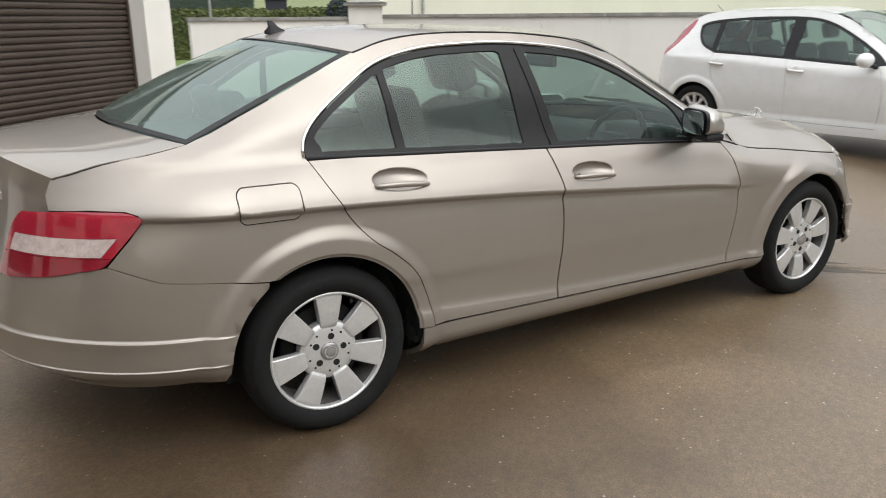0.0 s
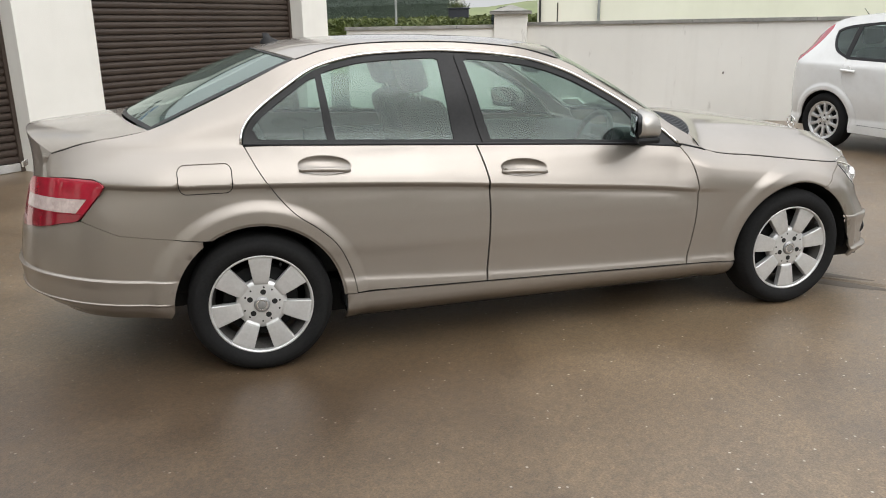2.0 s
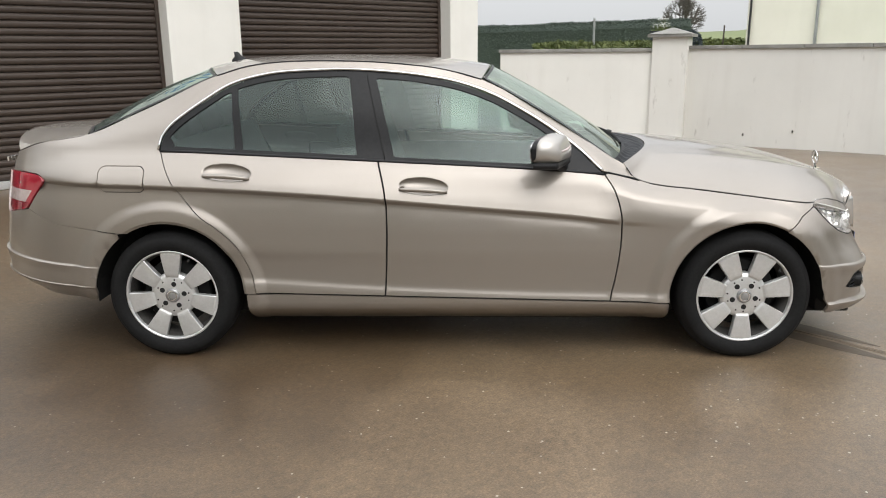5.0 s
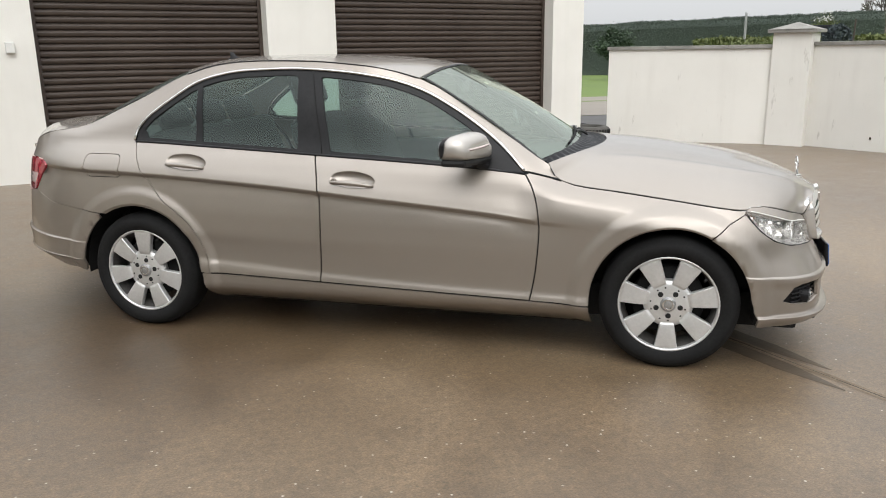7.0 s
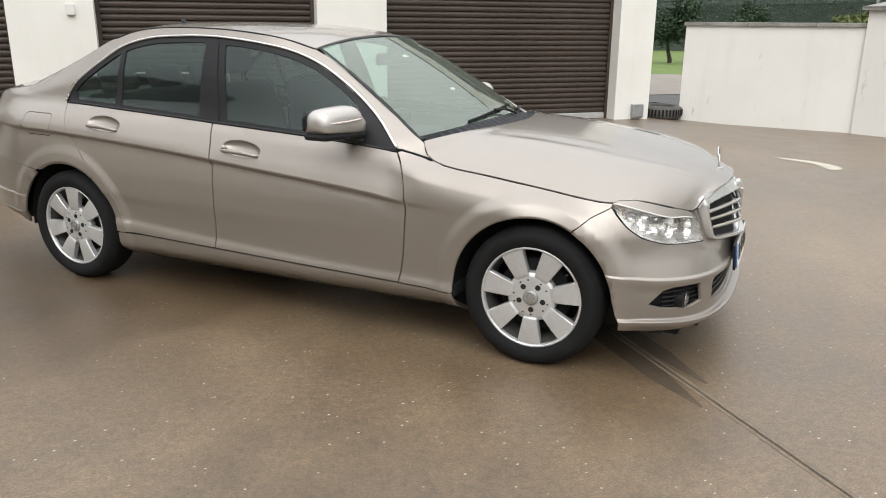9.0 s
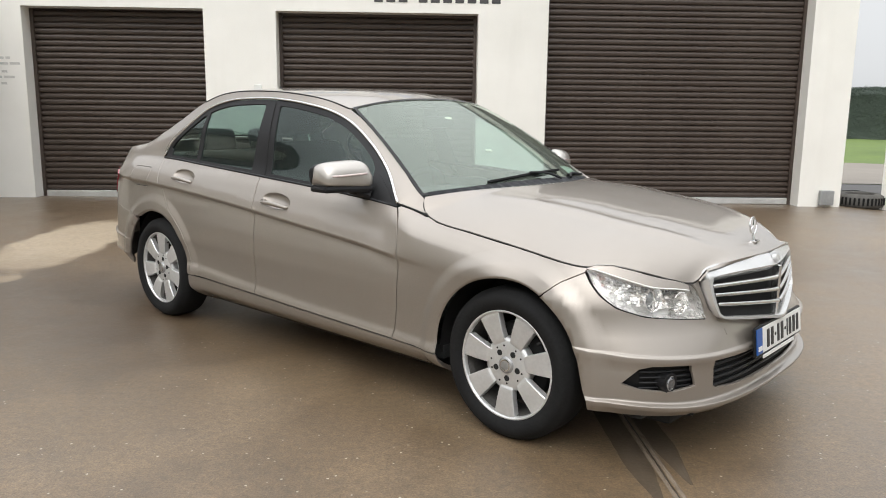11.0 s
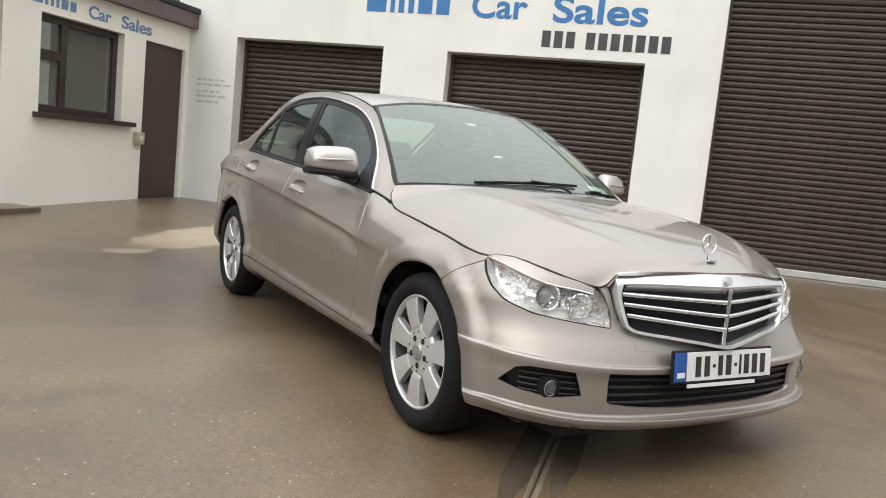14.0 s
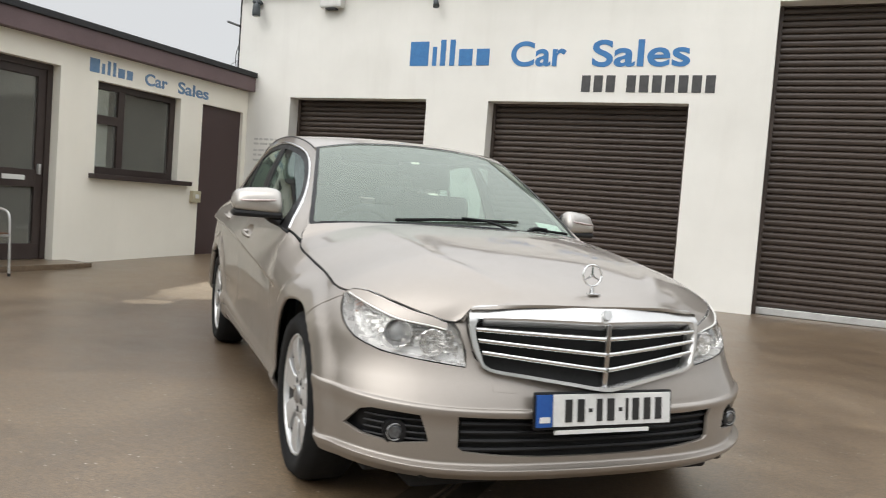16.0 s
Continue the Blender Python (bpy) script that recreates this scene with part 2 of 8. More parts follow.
GRASS = surface("lawn_grass", (0.085, 0.135, 0.028), (0.135, 0.190, 0.045), 0.9, scale=0.7, fine=25, relief=0.8)
LEAF_DARK = surface("hedge_leaf", (0.012, 0.030, 0.012), (0.034, 0.062, 0.026), 0.7, scale=1.2, fine=12)
# distance haze is mixed into this leaf colour, paler and greyer than near leaves
LEAF_HAZED = surface("hazed_hedge_leaf", (0.074, 0.094, 0.080), (0.084, 0.107, 0.088), 0.95, scale=0.5, fine=3)
LEAF_LIGHT = surface("shrub_leaf", (0.060, 0.085, 0.022), (0.115, 0.130, 0.035), 0.7, scale=2, fine=12)
LEAF_BLUE = surface("blue_conifer", (0.030, 0.042, 0.046), (0.060, 0.076, 0.080), 0.9, scale=4)
PLANTER_BLUE = surface("blue_black_planter", (0.012, 0.014, 0.022), (0.022, 0.025, 0.034), 0.6, scale=5)
# olive grass with the distance haze painted into its colour
PASTURE = surface("hazed_pasture", (0.135, 0.165, 0.070), (0.190, 0.215, 0.100), 0.95, scale=0.15, fine=2)
BARK_GREY = surface("grey_twigs", (0.085, 0.075, 0.065), (0.130, 0.118, 0.105), 0.9, scale=6)
BARK = surface("bark", (0.035, 0.028, 0.022), (0.075, 0.062, 0.050), 0.9, scale=8, relief=0.6)
ROAD = surface("pale_lane", (0.19, 0.165, 0.14), (0.25, 0.225, 0.195), 0.8, scale=0.8, fine=30)
WET_BAND = surface("wet_dark_band", (0.060, 0.044, 0.029), (0.100, 0.076, 0.052), 0.5, scale=9, fine=60, relief=0.3)
JOINT_LIP = surface("pale_joint_lip", (0.13, 0.10, 0.070), (0.21, 0.165, 0.12), 0.7, scale=12, fine=60, relief=0.3)
CRACK = surface("dirt_filled_crack", (0.030, 0.023, 0.016), (0.062, 0.048, 0.034), 0.5, scale=14)
DARK_STRIP = surface("dark_ground_strip", (0.045, 0.043, 0.042), (0.07, 0.067, 0.065), 0.6, scale=1, fine=60)
GALVANISED = surface("galvanised_steel", (0.30, 0.31, 0.31), (0.42, 0.43, 0.43), 0.5, 0.7, scale=8)
RUBBER = surface("tyre_rubber", (0.007, 0.007, 0.0075), (0.014, 0.014, 0.014), 0.85, scale=9, relief=0.15)
RUBBER.node_tree.nodes["Principled BSDF"].inputs["Specular IOR Level"].default_value = 0.22


# ---------------------------------------------------------------- mesh helpers
def link_mesh(name, bm, mat, parent=None, label="", smooth=False, kind=""):
    me = bpy.data.meshes.new(name)
    bm.to_mesh(me)
    bm.free()
    if mat:
        for k in (mat if isinstance(mat, (list, tuple)) else (mat,)):
            me.materials.append(k)
    if smooth:
        me.shade_smooth()
    ob = new(name, me)
    if parent:
        ob.parent = parent
    return tagged(ob, label=label, kind=kind)


def part(name, bm, mat, parent, label="", smooth=False):
    return link_mesh(name, bm, mat, parent, label, smooth)


def empty(name, m, label, category, group="", kind=""):
    ob = new(name)
    ob.empty_display_size = 0.2
    ob.matrix_world = m
    return tagged(ob, label, category, group, kind)


def add_box(bm, x0, x1, y0, y1, z0, z1, bevel=0.0, m=None):
    r = bmesh.ops.create_cube(bm, size=1)
    for v in r["verts"]:
        v.co = Vector(((x0 + x1) / 2 + v.co.x * (x1 - x0), (y0 + y1) / 2 + v.co.y * (y1 - y0), (z0 + z1) / 2 + v.co.z * (z1 - z0)))
        if m is not None:
            v.co = m @ v.co
    if bevel:
        es = list({e for v in r["verts"] for e in v.link_edges})
        bmesh.ops.bevel(bm, geom=es, offset=bevel, segments=2, affect="EDGES", profile=0.6)
    return bm


def box(x0, x1, y0, y1, z0, z1, bevel=0.0, m=None):
    return add_box(bmesh.new(), x0, x1, y0, y1, z0, z1, bevel, m)


def add_cyl(bm, a, b, r, r2=None, seg=12):
    a, b = Vector(a), Vector(b)
    m = Matrix.Translation((a + b) / 2) @ (b - a).to_track_quat("Z", "Y").to_matrix().to_4x4()
    bmesh.ops.create_cone(bm, cap_ends=True, segments=seg, radius1=r, radius2=r if r2 is None else r2, depth=(b - a).length, matrix=m)
    return bm


def add_tube(bm, pts, r, seg=8):
    """A round bar along a run of points."""
    pts = [Vector(p) for p in pts]
    rings = []
    for k, p in enumerate(pts):
        d = (pts[min(k + 1, len(pts) - 1)] - pts[max(k - 1, 0)]).normalized()
        q = d.to_track_quat("Z", "Y")
        rings.append([bm.verts.new(p + q @ Vector((r * math.cos(2 * math.pi * s / seg), r * math.sin(2 * math.pi * s / seg), 0))) for s in range(seg)])
    for a, b in zip(rings, rings[1:]):
        for s in range(seg):
            bm.faces.new((a[s], a[(s + 1) % seg], b[(s + 1) % seg], b[s]))
    bm.faces.new(rings[0][::-1])
    bm.faces.new(rings[-1])
    return bm


def smooth01(t):
    t = min(max(t, 0.0), 1.0)
    return t * t * (3 - 2 * t)


def slab(outline, thick):
    """A wall of one piece: its outline (x, z) drawn out along y."""
    bm = bmesh.new()
    f = bm.faces.new([bm.verts.new((x, 0, z)) for x, z in outline])
    r = bmesh.ops.extrude_face_region(bm, geom=[f])
    for v in r["geom"]:
        if isinstance(v, bmesh.types.BMVert):
            v.co.y += thick
    bmesh.ops.recalc_face_normals(bm, faces=bm.faces[:])
    return bm


def lettering(name, text, size, wide, mat, parent, m, label=""):
    """Flat raised letters in the built-in font, fitted to a width."""
    cu = bpy.data.curves.new(name, "FONT")
    cu.body, cu.size, cu.extrude, cu.offset = text, size, 0.004, size * 0.02
    tmp = new(name, cu)
    me = bpy.data.meshes.new_from_object(tmp.evaluated_get(bpy.context.evaluated_depsgraph_get()))
    bpy.data.objects.remove(tmp)
    xs = [v.co.x for v in me.vertices]
    k, x0 = wide / (max(xs) - min(xs)), min(xs)
    for v in me.vertices:
        v.co.x = (v.co.x - x0) * k
    me.materials.clear()
    me.materials.append(mat)
    ob = new(name, me)
    ob.parent = parent
    ob.matrix_local = m
    return tagged(ob, label=label)


# ---------------------------------------------------------------- ground
def ground_z(x, y):
    low = 0.075 * smooth01((y - 1.5) / 4.0) * smooth01((7.0 - x) / 1.2) + 0.05 * smooth01((-x - 1.5) / 3.5) * smooth01((y + 2) / 3.5)
    high = 0.052 * smooth01((x - 3.2) / 2.6) * smooth01((3.5 - y) / 4.0) * smooth01((9.5 - x) / 1.0)
    far = -0.2 * smooth01((y - 9) / 8) * smooth01((x - 7) / 6)
    return low + high + far


def build_ground():
    bm = bmesh.new()
    xs = sorted({*np.arange(-12, 14.01, 0.5).round(3).tolist(), -900, -400, -150, -60, -30, -18, 18, 25, 35, 60, 150, 400, 900})
    ys = sorted({*np.arange(-10, 14.01, 0.5).round(3).tolist(), -900, -400, -150, -60, -30, -16, 18, 25, 35, 60, 150, 400, 900})
    g = [[bm.verts.new((x, y, ground_z(x, y))) for x in xs] for y in ys]
    for j in range(len(ys) - 1):
        for i in range(len(xs) - 1):
            f = bm.faces.new((g[j][i], g[j][i + 1], g[j + 1][i + 1], g[j + 1][i]))
            cx, cy = (xs[i] + xs[i + 1]) / 2, (ys[j] + ys[j + 1]) / 2
            f.material_index = 0 if -14 < cx < 9.2 and -12 < cy < 9 else 1
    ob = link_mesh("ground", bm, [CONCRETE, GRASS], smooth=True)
    return tagged(ob, "wet brown concrete yard with lawn beyond it", "ground", kind="structure")


build_ground()


def sheet(name, outline, mat, label, category, lift=0.004, kind="structure"):
    """A thin flush layer on the ground."""
    bm = bmesh.new()
    f = bm.faces.new([bm.verts.new((x, y, 0)) for x, y in outline])
    bmesh.ops.triangulate(bm, faces=[f])
    bmesh.ops.subdivide_edges(bm, edges=bm.edges[:], cuts=3, use_grid_fill=True)
    for v in bm.verts:
        v.co.z = ground_z(v.co.x, v.co.y) + lift
    return tagged(link_mesh(name, bm, mat), label, category, kind=kind)


sheet("paint_mark", [(5.46, 2.56), (5.42, 2.44), (5.50, 2.28), (5.54, 2.08), (5.46, 1.88), (5.42, 1.76), (5.54, 1.72), (5.66, 1.84), (5.70, 2.06), (5.64, 2.30), (5.54, 2.46)],
      PALE_MARK, "pale curved paint mark on the yard", "mark")
sheet("lane", [(-30, 9.9), (9.3, 9.9), (14.0, 8.5), (30, -12), (44, -12), (27, 14.6), (16, 18.2), (-30, 19.6)], ROAD, "pale dry lane beyond the yard wall", "road", 0.02)
sheet("lane_edge", [(5.9, 6.0), (6.45, 6.05), (8.4, 4.0), (9.6, 4.0), (12.6, 7.6), (14.0, 8.45), (9.3, 9.85), (5.9, 9.85)], DARK_STRIP, "dark ground strip between yard and lane", "road", 0.015)


def build_drain():
    """A shallow wet channel with a sunk strip and a fine crack, fading out across the yard."""
    ob = tagged(new("floor_joint"), "shallow wet joint in the concrete yard with a fine crack", "joint", kind="structure")
    for name, x0, x1, y0, y1, lift, mat, seed in (("joint_band", 0.872, 0.976, -2.12, 0.4, 0.002, WET_BAND, 1), ("joint_band", 1.024, 1.122, -1.95, 0.4, 0.002, WET_BAND, 2),
                                                  ("joint_crack", 0.996, 1.003, -8.5, 0.4, 0.0035, CRACK, 3), ("joint_lip", 0.976, 0.994, -7.5, 0.4, 0.006, JOINT_LIP, 4), ("joint_lip", 1.005, 1.024, -8.5, 0.4, 0.005, JOINT_LIP, 5)):
        bm = bmesh.new()
        r = random.Random(seed)
        rows = []
        for y in np.arange(y0, y1, 0.05):
            k = min(1.0, (y - y0) / 0.35 + 0.12)
            w = 0.004 * noise.noise((y * 2.3, seed, 0))
            a, b = x0 + w + r.uniform(-0.0015, 0.0015), x1 + w + r.uniform(-0.0015, 0.0015)
            m = (a + b) / 2
            a, b = m + (a - m) * k, m + (b - m) * k
            rows.append([bm.verts.new((p, y, ground_z(p, y) + q)) for p, q in ((a, 0.001), (m, lift), (b, 0.001))])
        for a, b in zip(rows, rows[1:]):
            for k in (0, 1):
                bm.faces.new((a[k], a[k + 1], b[k + 1], b[k]))
        part(name, bm, mat, ob)


build_drain()

# ---------------------------------------------------------------- garage building
WALL_Y, TOP = 5.80, 4.14
BAYS = [(-4.925, -2.645, 2.56), (-1.725, 0.878, 2.545), (1.79, 5.300, 3.735)]
LEFT, RIGHT, BASE = -5.93, 5.885, -0.16


def build_garage():
    g = empty("garage_building", pose(0, WALL_Y, 0), "white rendered garage with three brown roller shutters", "garage")
    run = [(LEFT, TOP), (LEFT, BASE)]
    for a, b, h in BAYS:
        run += [(a, BASE), (a, h), (b, h), (b, BASE)]
    part("front_wall", slab(run + [(RIGHT, BASE), (RIGHT, TOP)], 0.34), WHITE_WALL, g)
    part("side_wall", box(RIGHT - 0.34, RIGHT, 0.34, 8, BASE - 0.3, TOP), WHITE_WALL, g)
    part("side_wall", box(LEFT, LEFT + 0.34, 0.34, 8, BASE, TOP), WHITE_WALL, g)
    part("back_wall", box(LEFT + 0.34, RIGHT - 0.34, 7.66, 8, BASE, TOP), WHITE_WALL, g)
    # ribbed roof sheets
    bm = bmesh.new()
    n = 240
    for j, (y, z) in enumerate(((-0.13, TOP + 0.045), (4.0, TOP + 1.60), (8.1, TOP + 0.045))):
        for i in range(n + 1):
            xx = LEFT - 0.2 + (RIGHT - LEFT + 0.4) * i / n
            bm.verts.new((xx, y, z + 0.022 * math.sin(i * math.pi / 2.0)))
    bm.verts.ensure_lookup_table()
    for j in range(2):
        for i in range(n):
            k = j * (n + 1) + i
            bm.faces.new((bm.verts[k], bm.verts[k + 1], bm.verts[k + n + 2], bm.verts[k + n + 1]))
    r = bmesh.ops.extrude_face_region(bm, geom=bm.faces[:])
    for v in r["geom"]:
        if isinstance(v, bmesh.types.BMVert):
            v.co.z += 0.03
    part("roof", bm, ROOF_TILE, g, "dark ribbed roof sheets")
    part("eave_board", box(LEFT - 0.02, RIGHT + 0.02, -0.024, -0.003, TOP - 0.05, TOP + 0.03, 0.004), EAVE_GREY, g, "weathered grey eave board")
    bm = bmesh.new()
    prev = None
    for xx in (LEFT - 0.17, RIGHT + 0.17):
        ring = [bm.verts.new((xx, -0.085 + 0.055 * math.cos(math.pi + math.pi * k / 8), TOP + 0.045 + 0.055 * math.sin(math.pi + math.pi * k / 8))) for k in range(9)]
        if prev:
            for k in range(8):
                bm.faces.new((prev[k], prev[k + 1], ring[k + 1], ring[k]))
        prev = ring
    r = bmesh.ops.solidify(bm, geom=bm.faces[:], thickness=0.006)
    part("gutter", bm, EAVE_GREY, g, "slate grey half-round gutter")
    # roller shutters, slat by slat
    for a, b, h in BAYS:
        sh = part("roller_shutter", box(a + 0.05, b - 0.05, 0.27, 0.29, BASE, h + 0.1), SHUTTER, g)
        for x0 in (a, b - 0.045):
            part("guide_rail", box(x0, x0 + 0.045, 0.215, 0.29, BASE, h, 0.006), SHUTTER, sh)
        zb = ground_z((a + b) / 2, WALL_Y) + 0.005
        part("bottom_rail", box(a + 0.047, b - 0.047, 0.215, 0.27, zb, zb + 0.085, 0.008), ALUMINIUM, sh, "pale aluminium bottom rail")
        pitch = 0.0755
        bm = bmesh.new()
        prof = [(0.262, 0.0), (0.246, 0.006), (0.238, 0.022), (0.236, 0.040), (0.240, 0.056), (0.252, 0.066), (0.262, 0.068)]
        ra, rb = ([bm.verts.new((xx, y, z)) for y, z in prof] for xx in (a + 0.042, b - 0.042))
        for k in range(len(prof) - 1):
            bm.faces.new((ra[k], rb[k], rb[k + 1], ra[k + 1]))
        bm.normal_update()
        first = part("slat", bm, SHUTTER, sh)
        count = int((h + 0.05 - zb - 0.085) / pitch) + 1
        for k in range(count):
            s = first if k == 0 else new("slat", first.data)
            s.parent = sh
            s.location.z = zb + 0.088 + k * pitch
    # painted sign: bars for the name, then the two words, then the number and the notice
    face = lambda x, z: pose(x, -0.002, z, 90, 0, 0)
    sign = None
    for x0, x1, z0, z1 in ((-2.945, -2.66, 3.02, 3.355), (-2.60, -2.535, 3.02, 3.28), (-2.48, -2.40, 3.02, 3.375), (-2.34, -2.26, 3.02, 3.375),
                           (-2.20, -2.00, 3.02, 3.245), (-1.94, -1.755, 3.02, 3.245)):
        bar = part("painted_sign" if sign is None else "sign_bar", box(x0, x1, -0.006, 0, z0, z1, 0.002), SIGN_BLUE, sign or g, "" if sign else "blue and black hand-painted sign letters")
        sign = sign or bar
    lettering("sign_word", "Car", 0.445, 0.75, SIGN_BLUE, sign, face(-1.445, 3.015))
    lettering("sign_word", "Sales", 0.46, 1.20, SIGN_BLUE, sign, face(-0.355, 3.005))
    for k in range(10):
        x0 = -0.465 + k * 0.157 + (0.10 if k > 2 else 0)
        part("number_bar", box(x0, x0 + 0.113, -0.006, 0, 2.675, 2.885, 0.002), SIGN_BLACK, sign, "black painted bar")
    r = random.Random(4)
    for k, z in enumerate((1.93, 1.86, 1.76, 1.69, 1.61)):
        x0 = -5.55
        while x0 < -5.16 + 0.1 * (k % 2):
            w = r.uniform(0.05, 0.15)
            part("notice_bar", box(x0, x0 + w, -0.004, 0, z - 0.03, z), NOTICE_INK, sign, "faded grey painted notice bar")
            x0 += w + 0.025
    return g


build_garage()


def floodlight():
    """Oval wall base, swivel arm and a hanging barrel head with a rounded end."""
    t = empty("security_lamp", pose(-5.60, WALL_Y, 3.99), "dark slate security lamp on the white wall", "wall lamp", "security lamps")
    bm = bmesh.new()
    bmesh.ops.create_uvsphere(bm, u_segments=20, v_segments=12, radius=1.0, matrix=pose(0, -0.055, 0, 0, 14, 0) @ Matrix.Diagonal((0.095, 0.055, 0.048, 1)))
    part("wall_base", bm, LAMP_SLATE, t, "", True)
    part("arm", add_tube(bmesh.new(), [(0.02, -0.08, 0), (0.05, -0.13, -0.01), (0.06, -0.15, -0.05)], 0.018, 10), LAMP_SLATE, t)
    prof = [(0.0, -0.05), (0.035, -0.05), (0.052, -0.065), (0.058, -0.10), (0.062, -0.19), (0.060, -0.225), (0.052, -0.235), (0.0, -0.232)]
    bm = bmesh.new()
    rings = [[bm.verts.new((0.065 + r * math.cos(k * math.tau / 18), -0.155 + r * math.sin(k * math.tau / 18), z)) for k in range(18)] for r, z in prof[1:-1]]
    for p, q in zip(rings, rings[1:]):
        for k in range(18):
            bm.faces.new((p[k], p[(k + 1) % 18], q[(k + 1) % 18], q[k]))
    bm.faces.new(rings[0])
    bm.faces.new(rings[-1][::-1])
    bmesh.ops.recalc_face_normals(bm, faces=bm.faces[:])
    part("head", bm, LAMP_SLATE, t, "", True)
    part("lens", add_cyl(bmesh.new(), (0.065, -0.155, -0.2345), (0.065, -0.155, -0.240), 0.045, 0.045, 18), WHITE_PLASTIC, t, "pale lens")


def sensor_lamp():
    """Dark junction box, white sensor box and a small lamp head on a thin arm."""
    t = empty("security_lamp", pose(-2.66, WALL_Y, 4.02), "white and black sensor lamp on the white wall", "wall lamp", "security lamps")
    part("junction_box", box(-0.09, 0.03, -0.07, 0, -0.04, 0.07, 0.012), BLACK_PLASTIC, t)
    part("sensor_box", box(0.035, 0.145, -0.085, 0, -0.055, 0.07, 0.018), WHITE_PLASTIC, t, "white sensor box")
    part("arm", add_tube(bmesh.new(), [(0.06, -0.04, -0.05), (0.08, -0.09, -0.09), (0.105, -0.12, -0.13)], 0.012, 10), BLACK_PLASTIC, t)
    bm = bmesh.new()
    add_cyl(bm, (0.10, -0.115, -0.115), (0.13, -0.15, -0.225), 0.028, 0.046, 16)
    part("head", bm, LAMP_SLATE, t, "", True)


floodlight()
sensor_lamp()
t = empty("alarm_box", pose(-4.25, WALL_Y, 3.96), "white alarm siren box under the eave", "alarm box")
part("cover", box(-0.185, 0.185, -0.13, 0, -0.105, 0.125, 0.03), WHITE_PLASTIC, t)
part("sounder", box(-0.085, 0.085, -0.12, -0.02, -0.130, -0.112, 0.005), BLACK_PLASTIC, t)
t = empty("meter_box", pose(5.67, WALL_Y, 0.20), "grey metal meter box low on the pier", "meter box")
part("cover", box(-0.095, 0.095, -0.07, 0, -0.1, 0.1, 0.012), GALVANISED, t)
t = empty("switch_box", pose(-1.97, WALL_Y, 1.56), "small white switch box on the wall", "switch box")
part("cover", box(-0.045, 0.045, -0.05, 0, -0.06, 0.06, 0.01), WHITE_PLASTIC, t)

# corner mast with slack wires
t = empty("cable_mast", pose(-5.985, WALL_Y + 0.06, 2.86), "thin dark cable mast at the eave corner", "mast")
part("pole", add_cyl(bmesh.new(), (0, 0, 0), (0, 0, 1.25), 0.020), BLACK_PLASTIC, t)
part("arm", add_cyl(bmesh.new(), (0.02, -0.05, 0.80), (-0.36, 0.12, 0.92), 0.018), BLACK_PLASTIC, t)
pts = [(-0.01 - 0.09 * math.sin(math.pi * k / 12), 0.04, 0.62 - 0.60 * k / 12) for k in range(13)]
part("wire", add_tube(bmesh.new(), pts, 0.006, 6), BLACK_PLASTIC, t)
pts = [(-0.02 - 1.1 * k / 12, 0.04, 0.30 - 0.36 * k / 12 - 0.05 * math.sin(math.pi * k / 12)) for k in range(13)]
part("wire", add_tube(bmesh.new(), pts, 0.005, 6), GALVANISED, t, "thin grey slack wire")

# ---------------------------------------------------------------- office
OX = -5.71


